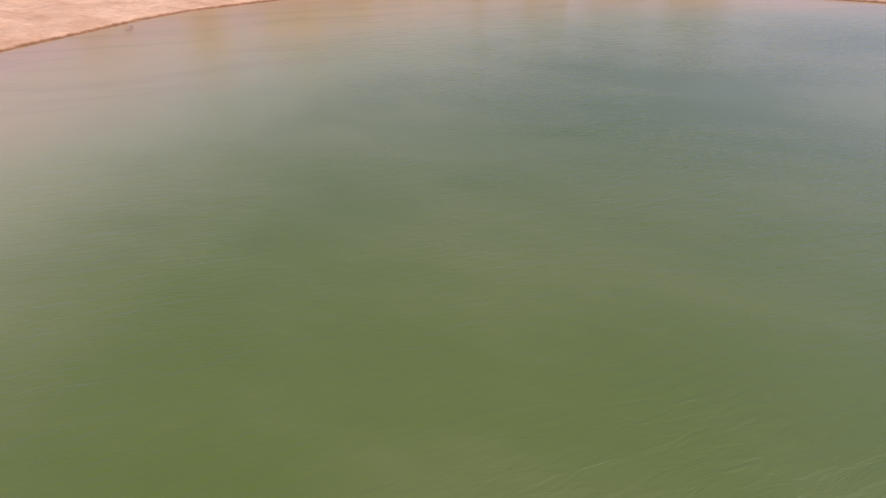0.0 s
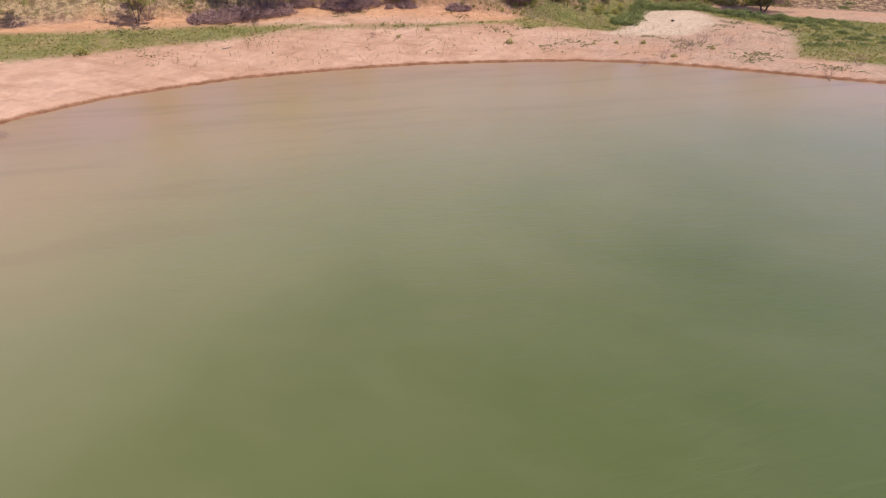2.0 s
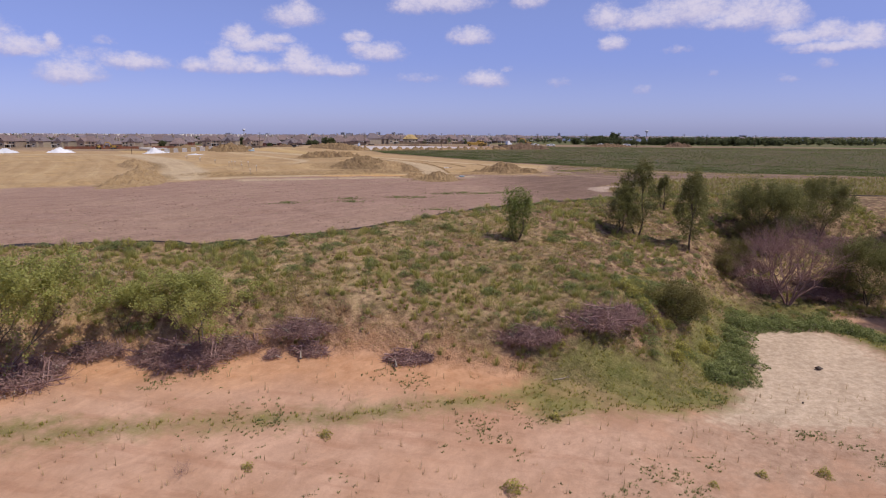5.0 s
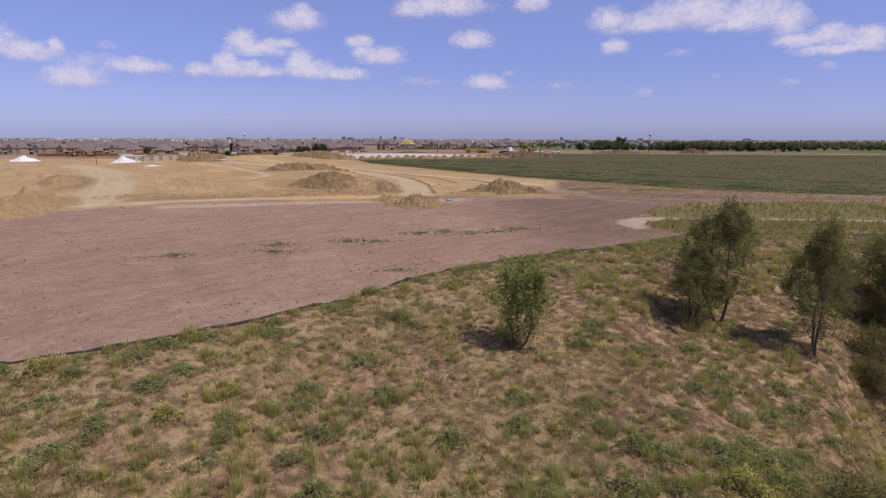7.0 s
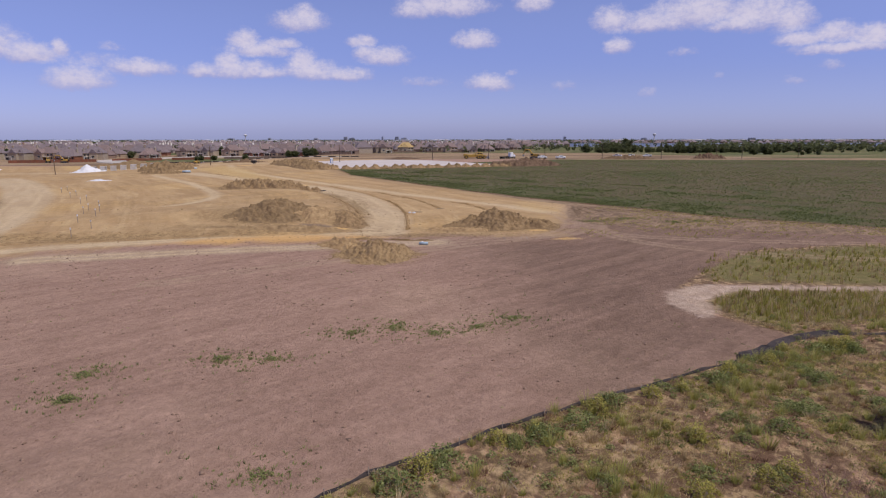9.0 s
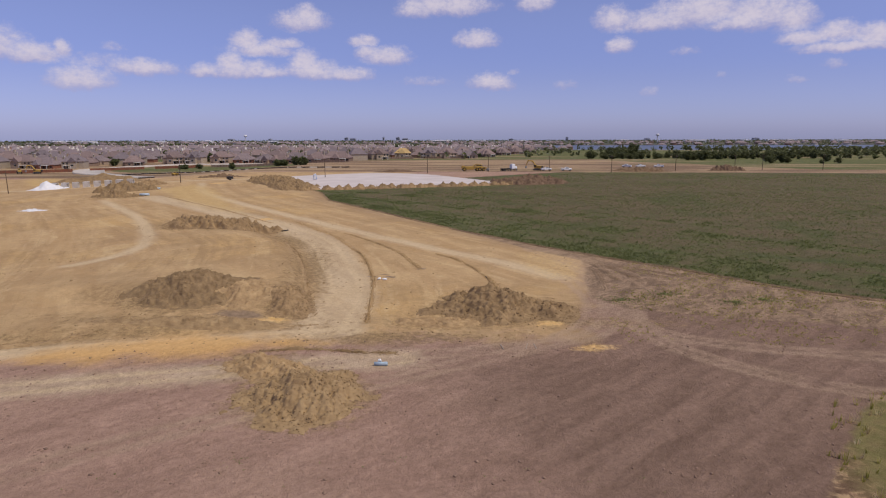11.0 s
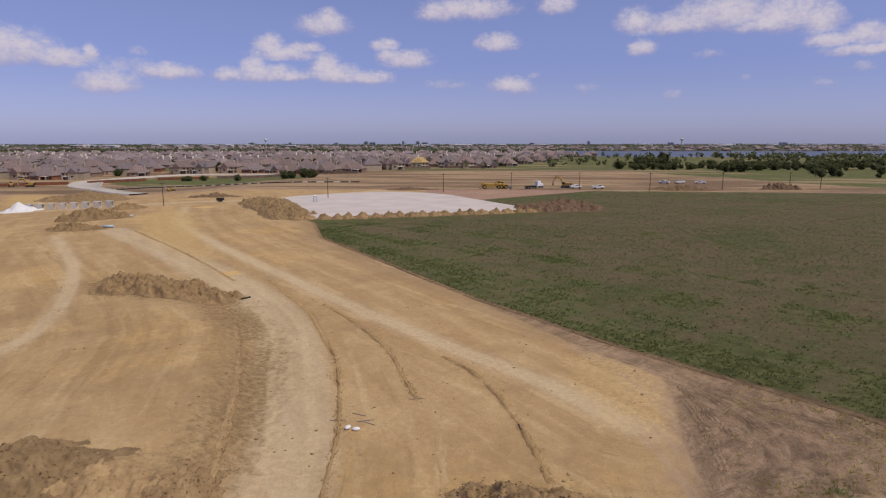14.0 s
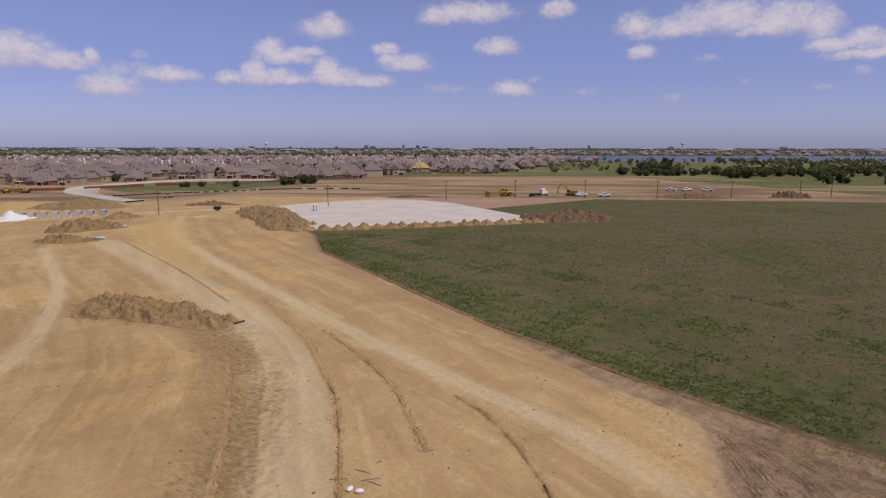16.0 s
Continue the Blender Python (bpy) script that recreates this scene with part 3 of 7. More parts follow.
SPILL = [[(-10.2, -19.6), (-7.6, -19.4), (-7.0, -17.8), (-9.4, -17.9)], [(19.2, -19.4), (21.6, -19.2), (22.0, -17.4), (19.6, -17.6)], [(21.5, -25.8), (24, -24.6), (26.3, -25), (23.5, -26.4)],
         [(-38, 55.5), (-35.5, 58), (-33, 55.2), (-35.5, 53.6)], [(-92, 152), (-88, 157), (-82, 154), (-87, 149)]]
VERGE = [(-8, 66.5), (2.0, 53.2), (6.2, 47.6), (12.0, 37.0), (18.6, 27.2), (23.7, 19.6), (27.7, 15.4), (29.2, 13.0), (28.9, 7.6), (27.6, 0.9), (26.6, -8), (30, -13), (60, -20), (100, -24), (100, -19.6), (72, -13.1), (53.4, -2.1), (44.4, 7.1),
         (37, 13.8), (28.3, 21.8), (20.1, 31), (8.9, 43.8), (-7.9, 66.4)]
ROUGH = [(19.6, 18.5), (25.4, 21.0), (28.4, 13.4), (27.8, 7.5), (26.4, 1.5), (22.3, 1.0), (20.2, 8.7)]
YELLOW = [[(-98, 127), (-95, 147), (-80, 130), (-57, 88), (-44, 66.5), (-53, 71), (-74, 93)], [(-235, 242), (-233, 256), (-210, 244), (-180, 201), (-190, 186)]]
PARK = [(104, 560), (126, 480), (140, 405), (165, 366), (174, 309), (198, 268), (300, 240), (1200, 200), (1200, 1100), (120, 1100)]
LAWN = [(-239, 330), (-252, 350), (-256, 386), (-236, 418), (-184, 432), (-140, 412), (-120, 380), (-112, 330), (-150, 316), (-193, 306), (-218, 312)]
HAUL = [([(-2.5, -22), (-3.6, -6), (-8.5, 9), (-16, 28), (-32.5, 49), (-58, 75), (-87, 102)], 3.9),
        ([(-95, 154), (-78, 118), (-53, 86), (-30, 60), (-9.3, 37.2), (6.4, 21.2), (17, 11), (24.0, 2.0)], 1.5),
        ([(-60, -46), (-45, -36.5), (-31, -30), (-14, -25.2), (0, -21.8)], 1.8),
        ([(-40, -42), (-26, -37.5), (-12, -33.5), (-1, -30.5), (6, -29)], 2.2),
        ([(-55, -40), (-58, -31), (-70, -7.6), (-84.8, 17.6), (-102, 40.6), (-123, 64), (-150, 90)], 5.0),
        ([(-47, 4), (-43.5, 14), (-47.5, 27), (-61, 49.5), (-77, 70), (-97, 92)], 1.3),
        ([(-300, 150), (-150, 163), (-91, 174.6), (-73, 191), (-35, 232), (10, 248), (80, 241), (170, 226), (420, 222), (900, 240)], 3.2)]

TRACKS = [[(24, 24), (29.8, 11.7), (31.0, -3), (30.3, -13), (30.7, -20), (40, -25), (60, -27.5), (90, -27)],
          [(22, 22), (27.5, 9), (28.6, -5), (28, -14), (24, -22), (14, -26.4), (0, -30)],
          [(26, 16), (29.3, 0), (29.2, -12), (31, -24), (40, -33), (58, -38)],
          [(25, 2), (26.6, -8), (25, -17), (20, -24), (10, -31), (-4, -40), (-20, -52)],
          [(36, 4), (46, -3), (62, -9), (90, -18)]]
TIPPED = [(-0.3, -37, 5.0, 4.8, -10), (-5.5, -31.6, 4.2, 2.8, -35), (-20.5, -14.0, 7.5, 4.0, 8), (-8.4, -13.6, 2.6, 5.6, 14), (-17, -20.8, 11, 1.5, 0), (15.4, -13.4, 8.0, 5.6, -4), (10, -18.6, 6, 1.8, 2), (24, -18.2, 6, 1.2, 4), (-40, 41, 16, 5.5, -20), (-11.5, 6, 2.6, 15, 14), (-22, 28, 3, 9, 36), (-42, -28.4, 15, 1.5, 8), (-22, -24.0, 11, 1.2, 12), (-61, -44, 16, 6, 106), (-86, 4, 20, 5, 122), (4, -23.5, 9, 1.6, 6)]


def tipped(x, y):
    """Nearness to ground where soil has been tipped, positive on it."""
    best = np.full(x.shape, -60.0)
    for cx, cy, rx, ry, rz in TIPPED:
        c, s = math.cos(radians(rz)), math.sin(radians(rz))
        u, v = (x - cx) * c + (y - cy) * s, (y - cy) * c - (x - cx) * s
        best = np.maximum(best, (1 - np.hypot(u / rx, v / ry)) * min(rx, ry))
    return best


def signed(poly, x, y):
    """Distance to a polygon's edge, positive inside."""
    best = np.full(x.shape, 1e9)
    inside = np.zeros(x.shape, bool)
    for (ax, ay), (bx, by) in zip(poly, poly[1:] + poly[:1]):
        dx, dy = bx - ax, by - ay
        k = np.clip(((x - ax) * dx + (y - ay) * dy) / (dx * dx + dy * dy), 0, 1)
        best = np.minimum(best, np.hypot(x - ax - k * dx, y - ay - k * dy))
        if dy:
            inside ^= ((ay > y) != (by > y)) & (x < dx * (y - ay) / dy + ax)
    return np.where(inside, best, -best)


def along(line, x, y):
    """Distance to an open line."""
    best = np.full(x.shape, 1e9)
    for (ax, ay), (bx, by) in zip(line, line[1:]):
        dx, dy = bx - ax, by - ay
        k = np.clip(((x - ax) * dx + (y - ay) * dy) / (dx * dx + dy * dy), 0, 1)
        best = np.minimum(best, np.hypot(x - ax - k * dx, y - ay - k * dy))
    return best


def rounded(line, n=6, closed=False):
    """A smooth line through the points of a coarse one."""
    p = [Vector((*q, 0)) for q in line]
    out = []
    last = len(p) if closed else len(p) - 1
    for i in range(last):
        a, b2, c2, d = (p[(i - 1) % len(p)], p[i], p[(i + 1) % len(p)], p[(i + 2) % len(p)])
        if not closed:
            a, d = (p[max(i - 1, 0)], p[min(i + 2, len(p) - 1)])
        for k in range(n):
            u = k / n
            v = 0.5 * ((2 * b2) + (c2 - a) * u + (2 * a - 5 * b2 + 4 * c2 - d) * u * u + (3 * b2 - a - 3 * c2 + d) * u ** 3)
            out.append((v.x, v.y))
    if not closed:
        out.append(tuple(line[-1]))
    return out


HAUL = [(rounded(l), w) for l, w in HAUL]
TRACKS = [rounded(l) for l in TRACKS]
LAKE_BED = [(150, 1180), (185, 1060), (420, 1030), (700, 1060), (980, 1100), (1300, 1180), (1300, 1500), (900, 1470), (560, 1465), (190, 1460), (120, 1320)]
PLATFORM = [(-30, -13.5), (-24, -14.2), (-19, -12.8), (-14, -13.2), (-8.6, -15), (-7.8, -8), (-10.6, 1), (-14.6, 12), (-20.6, 24), (-28.5, 34), (-40, 41), (-58, 48), (-75, 20), (-60, -20)]


def wave(x, y, s, seed=0.0):
    """Smooth waves of size about s, from -1 to 1."""
    a = np.sin(x / s * 2.1 + seed) * np.cos(y / s * 1.7 - seed * 1.3) + np.sin((x + y) / s * 1.3 + 2.1 * seed) * 0.7 + np.cos((x * 0.6 - y) / s * 2.9 + seed) * 0.5
    return a / 2.2


def smooth(t):
    t = np.clip(t, 0, 1)
    return t * t * (3 - 2 * t)


def green_patch(x, y):
    """Where the young crop stands thick: broken patches, most of them near the edge of the field."""
    e = signed(CROP, x, y)
    w = wave(x + 0.6 * y, y - 0.2 * x, 7.5, 4.4) + 0.7 * wave(x, y, 3.1, 8.3) + 0.5 * wave(x, y, 1.3, 2.2)
    return np.clip(0.40 + 0.30 * w + 0.26 * smooth((16 - e) / 14) - 0.22 * smooth((e - 30) / 40), 0, 1) * (e > -0.2)


def foot_line(x):
    """Where the beach meets the cut foot of the bank."""
    return np.interp(x, [-140, -80, -30, -22, -15, -7, 0, 8, 17, 23, 28, 33, 38, 45, 60, 140], [-185, -152, -128.0, -122.5, -120.8, -119.9, -120.2, -121.5, -123.0, -121.5, -116.5, -109.0, -103.0, -99.5, -100, -128])


def bank_top(x, y):
    """The sloping top of the bank between its foot and the graded field; it falls to the south and east."""
    u = y - np.interp(x, [-140, -80, -45, 60, 140], [-75, -38, -15.7, 21, 30])
    z = np.interp(u, [-126, -118, -112, -108, -104, -100, -96, -90, -80], [-5.5, -4.1, -3.2, -2.3, -1.8, -1.2, -0.6, -0.3, 0.0])
    return z - 1.1 * smooth((x - 18) / 12) * smooth((-78 - y) / 12) + 0.5 * smooth((3 - x) / 10) * smooth((-98 - y) / 8)


def height(x, y):
    """The lie of the land, for arrays or numbers."""
    x, y = np.asarray(x, float), np.asarray(y, float)
    d = -signed(POND, x, y)
    foot = foot_line(x)
    low = np.interp(x, [-30, 0, 10, 17, 25, 60], [-6.6, -7.0, -7.6, -8.2, -10.0, -9.9])
    cut = smooth(d / 0.5) * 0.34 + np.clip(d, -40, 0) * 0.07
    beach = WATER_Z + cut + np.where(d > 0.55, (low - WATER_Z - 0.34) * np.clip((d - 0.55) / 24, 0, 1) ** 0.85, 0)
    s = smooth((y - foot) / np.interp(x, [-140, -30, 0, 10, 18, 24, 30, 36, 60, 140], [12, 6, 3.2, 5.0, 7.5, 10.5, 15, 19, 22, 26]))
    z = beach * (1 - s) + bank_top(x, y) * s
    z = z + np.interp(y, [150, 270, 570, 4700], [0, -1.6, -8.2, -58])
    z = z - 4.2 * smooth((-95 - x) / 90) * smooth((y - 40) / 110) * smooth((620 - y) / 250)
    # ground rises again behind the pond
    z = np.where(y < -300, np.maximum(z, WATER_Z + 0.4 + np.clip(d, 0, 60) * 0.12), z)
    near = np.exp(-np.maximum(np.hypot(x, y + 60) - 160, 0) / 60)
    rough = smooth((d - 1) / 6)
    bank = smooth((y - foot) / 8) * smooth((-70 - y) / 20)
    z = z + near * rough * (0.05 * wave(x, y, 3.1, 1.0) + 0.10 * wave(x, y, 9.0, 2.0)) + near * bank * (0.16 * wave(x, y, 1.7, 4.0) + 0.22 * wave(x, y, 5.0, 3.0))
    z = z - 6.0 * smooth((signed(LAKE_BED, x, y) + 25) / 50)
    z = z + 1.5 * smooth((signed(PLATFORM, x, y) + 1.8) / 5.2) * smooth((x + 62) / 40)
    z = z + 1.0 * np.exp(-((x + 20.4) / 4.2) ** 2 - ((y + 11.6) / 2.8) ** 2) * (1 + 0.25 * wave(x, y, 1.3, 6.0))
    front = np.interp(x, [-120, -60, -49, -33.7, -18, -8], [-62, -33, -30, -27.6, -24.2, -22.4])
    z = z + 0.6 * smooth((y - front) / 3.0) * smooth((-7 - x) / 8) * smooth((x + 62) / 8) * smooth((8 - y) / 20)
    return z


def gz(x, y):
    return float(height(np.array([x]), np.array([y]))[0])


def spaced(a, b, step, lo, hi, grow):
    mid = list(np.arange(a, b + 1e-6, step))
    up, s = [mid[-1]], step
    while up[-1] < hi:
        s *= grow
        up.append(up[-1] + s)
    down, s = [mid[0]], step
    while down[-1] > lo:
        s *= grow
        down.append(down[-1] - s)
    return np.array(down[:0:-1] + mid + up[1:])


def grid_object(name, xs, ys, zf, attrs, mat):
    X, Y = np.meshgrid(xs, ys)
    x, y = X.ravel(), Y.ravel()
    nx, ny = len(xs), len(ys)
    i = np.arange(nx * ny).reshape(ny, nx)
    quads = np.stack([i[:-1, :-1], i[:-1, 1:], i[1:, 1:], i[1:, :-1]], -1).reshape(-1, 4)
    me = bpy.data.meshes.new(name)
    me.vertices.add(nx * ny)
    me.vertices.foreach_set("co", np.stack([x, y, zf(x, y)], -1).ravel())
    me.loops.add(quads.size)
    me.loops.foreach_set("vertex_index", quads.ravel())
    me.polygons.add(len(quads))
    me.polygons.foreach_set("loop_start", np.arange(0, quads.size, 4))
    me.update(calc_edges=True)
    me.polygons.foreach_set("use_smooth", np.ones(len(quads), bool))
    for k, f in attrs.items():
        me.attributes.new(k, "FLOAT", "POINT").data.foreach_set("value", f(x, y).astype(np.float32))
    me.materials.append(mat)
    return new(name, me)


def foot_band(x, y):
    foot = foot_line(x)
    return 3.0 - np.abs(y - foot + 1.7) - 3 * smooth((x - 10) / 6)


def beach_band(x, y):
    foot = foot_line(x)
    return np.minimum(foot + 1.0 - y, 60)


xs = spaced(-76, 72, 0.64, -4700, 4700, 1.055)
ys = spaced(-172, 58, 0.64, -900, 4700, 1.035)
ground = grid_object("ground", xs, ys, height, {
    "pond": lambda x, y: -signed(POND, x, y),
    "beach": beach_band,
    "foot": foot_band,
    "lush": lambda x, y: np.max([signed(q, x, y) for q in LUSH], 0),
    "sandpatch": lambda x, y: signed(SANDPATCH, x, y),
    "meadow": lambda x, y: np.maximum(signed(MEADOW, x, y), signed(MEADOW_BACK, x, y) - 0.5),
    "tip": lambda x, y: signed(TIP, x, y),
    "slope": lambda x, y: 2.3 - np.abs(signed(PLATFORM, x, y) - 1.0) - 6 * smooth((-32 - x) / 6),
    "clay": lambda x, y: signed(CLAY_EDGE, x, y),
    "damp": lambda x, y: signed(DAMP, x, y),
    "site": lambda x, y: signed(SITE, x, y),
    "spill": lambda x, y: np.max([signed(q, x, y) for q in SPILL], 0),
    "road": lambda x, y: np.max([w - along(l, x, y) for l, w in HAUL], 0),
    "rut": lambda x, y: np.max([0.45 - np.abs(along(l, x, y) - 0.45 * w) for l, w in HAUL], 0),
    "lane": lambda x, y: np.min([along(HAUL[k][0], x, y) for k in (0, 1, 4)], 0),
    "rusty": lambda x, y: signed(RUSTY, x, y),
    "face": lambda x, y: np.max([signed(q, x, y) for q in FACE], 0),
    "grey_soil": lambda x, y: np.max([signed(q, x, y) for q in GREY_SOIL], 0),
    "tipped": tipped,
    "track": lambda x, y: np.max([0.5 - np.abs(along(l, x, y) - 0.8) for l in TRACKS], 0),
    "crop": lambda x, y: signed(CROP, x, y),
    "green": lambda x, y: green_patch(x, y) - 0.5,
    "verge": lambda x, y: signed(VERGE, x, y),
    "rough": lambda x, y: signed(ROUGH, x, y),
    "yellow": lambda x, y: np.max([signed(q, x, y) for q in YELLOW], 0),
    "far": lambda x, y: y - 238 + 0.03 * x,
    "park": lambda x, y: np.max([signed(PARK, x, y), y - 470 - 0.12 * np.abs(x + 90), signed(LAWN, x, y)], 0),
    "distance": lambda x, y: np.maximum(y - 1150, np.minimum(y - 700, -250 - x + 0.0 * y) - 200),
}, GROUND)
tagged(ground, "bare clay, sandy pond bank and fields running to the horizon", "ground", kind="structure")

wxs = np.arange(-140, 150, 2.5)
wys = np.arange(-380, -136, 2.5)
water = grid_object("water", wxs, wys, lambda x, y: np.full(x.shape, WATER_Z), {
    "silt": lambda x, y: signed(POND, x, y) + (np.maximum(x, -14) + 2) * (np.where(x > -2, 0.36, 0.22) * smooth((-146 - y) / 20) * smooth((y + 205) / 30) - 0.16 * smooth((-188 - y) / 25))}, WATER)
tagged(water, "silty green pond water with small wind ripples", "water", kind="structure")

# ---------------------------------------------------------------- building helpers


def part(name, bm, mat, parent=None, label="", flat=True):
    me = bpy.data.meshes.new(name)
    bm.to_mesh(me)
    bm.free()
    me.materials.append(mat)
    if not flat:
        me.polygons.foreach_set("use_smooth", np.ones(len(me.polygons), bool))
    ob = new(name, me)
    if parent is not None:
        ob.parent = parent
    return tagged(ob, label)


def arrays(name, verts, faces, mat, parent=None, tone=None, smooth_faces=False, label=""):
    """A mesh from arrays; all faces have the same number of corners."""
    verts, faces = np.asarray(verts, np.float32), np.asarray(faces, np.int32)
    me = bpy.data.meshes.new(name)
    me.vertices.add(len(verts))
    me.vertices.foreach_set("co", verts.ravel())
    me.loops.add(faces.size)
    me.loops.foreach_set("vertex_index", faces.ravel())
    me.polygons.add(len(faces))
    me.polygons.foreach_set("loop_start", np.arange(0, faces.size, faces.shape[1]))
    me.update(calc_edges=True)
    if smooth_faces:
        me.polygons.foreach_set("use_smooth", np.ones(len(faces), bool))
    if tone is not None:
        me.attributes.new("tone", "FLOAT", "POINT").data.foreach_set("value", np.asarray(tone, np.float32))
    me.materials.append(mat)
    ob = new(name, me)
    if parent is not None:
        ob.parent = parent
    return tagged(ob, label)


def box(bm, c, s, rz=0.0, taper=1.0):
    """A box with its centre, size, turn and the size of its top against its foot."""
    v = []
    for k in (-0.5, 0.5):
        f = taper if k > 0 else 1.0
        for i, j in ((-0.5, -0.5), (0.5, -0.5), (0.5, 0.5), (-0.5, 0.5)):
            x, y = i * s[0] * f, j * s[1] * f
            v.append(bm.verts.new((c[0] + x * math.cos(rz) - y * math.sin(rz), c[1] + x * math.sin(rz) + y * math.cos(rz), c[2] + k * s[2])))
    for q in ((3, 2, 1, 0), (4, 5, 6, 7), (0, 1, 5, 4), (1, 2, 6, 5), (2, 3, 7, 6), (3, 0, 4, 7)):
        bm.faces.new([v[i] for i in q])
    return bm


def boxes(*items):
    bm = bmesh.new()
    for it in items:
        box(bm, *it)
    return bm


def bevelled(bm, w):
    bmesh.ops.bevel(bm, geom=list(bm.edges), offset=w, segments=1, affect="EDGES")
    return bm


def rod(bm, a, b2, r0, r1=None, sides=6):
    a, b2 = Vector(a), Vector(b2)
    r1 = r0 if r1 is None else r1
    q = (b2 - a).to_track_quat("Z", "Y")
    rings = []
    for p, r in ((a, r0), (b2, r1)):
        rings.append([bm.verts.new(p + q @ Vector((math.cos(t) * r, math.sin(t) * r, 0))) for t in (2 * math.pi * k / sides for k in range(sides))])
    for k in range(sides):
        bm.faces.new((rings[0][k], rings[0][(k + 1) % sides], rings[1][(k + 1) % sides], rings[1][k]))
    bm.faces.new(rings[0][::-1])
    bm.faces.new(rings[1])
    return bm


def thing(name, x, y, z, label, category, group="", rz=0.0):
    e = new(name)
    e.empty_display_size = 0.3
    e.matrix_world = pose(x, y, z, 0, 0, rz)
    return tagged(e, label, category, group)


def sticks(segs, sides=4):
    """Tapered rods as arrays: rows of start, end, start radius, end radius."""
    s = np.array([[*a, *b2, r0, r1] for a, b2, r0, r1 in segs], float)
    a, b2 = s[:, :3], s[:, 3:6]
    d = b2 - a
    d /= np.linalg.norm(d, axis=1)[:, None] + 1e-9
    ref = np.where(np.abs(d[:, 2:3]) > 0.9, [[1.0, 0, 0]], [[0, 0, 1.0]])
    u = np.cross(d, ref)
    u /= np.linalg.norm(u, axis=1)[:, None]
    w = np.cross(d, u)
    ang = np.arange(sides) * 2 * np.pi / sides
    ring = u[:, None, :] * np.cos(ang)[None, :, None] + w[:, None, :] * np.sin(ang)[None, :, None]
    lo = a[:, None, :] + ring * s[:, 6][:, None, None]
    hi = b2[:, None, :] + ring * s[:, 7][:, None, None]
    verts = np.concatenate([lo, hi], 1).reshape(-1, 3)
    k = np.arange(sides)
    q = np.stack([k, (k + 1) % sides, (k + 1) % sides + sides, k + sides], -1)
    faces = (q[None] + (np.arange(len(s)) * 2 * sides)[:, None, None]).reshape(-1, 4)
    return verts, faces


def leaves(centres, size, rng, tone, up=0.35, long=1.7):
    """Small pointed leaves with four corners, turned every way."""
    n = len(centres)
    a = rng.normal(size=(n, 3))
    a[:, 2] *= 0.6
    a /= np.linalg.norm(a, axis=1)[:, None]
    nrm = rng.normal(size=(n, 3))
    nrm[:, 2] = np.abs(nrm[:, 2]) + up
    b2 = np.cross(a, nrm)
    b2 /= np.linalg.norm(b2, axis=1)[:, None] + 1e-9
    s = (size * rng.uniform(0.6, 1.4, n))[:, None]
    v = np.stack([centres - a * s * long / 2, centres + b2 * s / 2, centres + a * s * long / 2, centres - b2 * s / 2], 1).reshape(-1, 3)
    f = np.arange(4 * n).reshape(-1, 4)
    return v, f, np.repeat(tone, 4)


def tufts(x, y, z, h, spread, k, width, rng, tone):
    """Grass and weeds: k narrow blades to a tuft."""
    n = len(x)
    c = np.repeat(np.stack([x, y, z], -1), k, 0)
    hh = np.repeat(h, k) * rng.uniform(0.55, 1.15, n * k)
    sp = np.repeat(spread, k)
    t = rng.uniform(0, 2 * np.pi, n * k)
    lean = rng.uniform(0.1, 1.0, n * k) * sp
    d = np.stack([np.cos(t), np.sin(t), np.zeros(n * k)], -1)
    side = np.stack([-np.sin(t + 0.6), np.cos(t + 0.6), np.zeros(n * k)], -1) * (width * rng.uniform(0.6, 1.4, n * k))[:, None]
    root = c + d * (lean * 0.35)[:, None] - np.array([0, 0, 0.03])
    tip = c + d * lean[:, None] + np.stack([np.zeros(n * k), np.zeros(n * k), hh], -1)
    v = np.stack([root - side, root + side, tip], 1).reshape(-1, 3)
    return v, np.arange(3 * n * k).reshape(-1, 3), np.repeat(np.repeat(tone, k), 3)


def grow(rng, p, d, length, r, depth, segs, tips, spread=0.6, up=0.12, kids=3):
    """Limbs that fork; fills segs with rods and tips with twig ends."""
    steps = 3
    for k in range(steps):
        d = (d + Vector(rng.normal(size=3)) * 0.16 + Vector((0, 0, up * 0.5))).normalized()
        q = p + d * (length / steps)
        r2 = r * (0.86 if depth else 0.7)
        segs.append((tuple(p), tuple(q), r, r2))
        if depth <= 2:
            tips.append(tuple(q))
        p, r = q, r2
    if depth == 0:
        return
    for k in range(kids):
        e = (d + Vector(rng.normal(size=3)) * spread + Vector((0, 0, up))).normalized()
        grow(rng, p, e, length * rng.uniform(0.6, 0.82), r * 0.68, depth - 1, segs, tips, spread, up, kids)


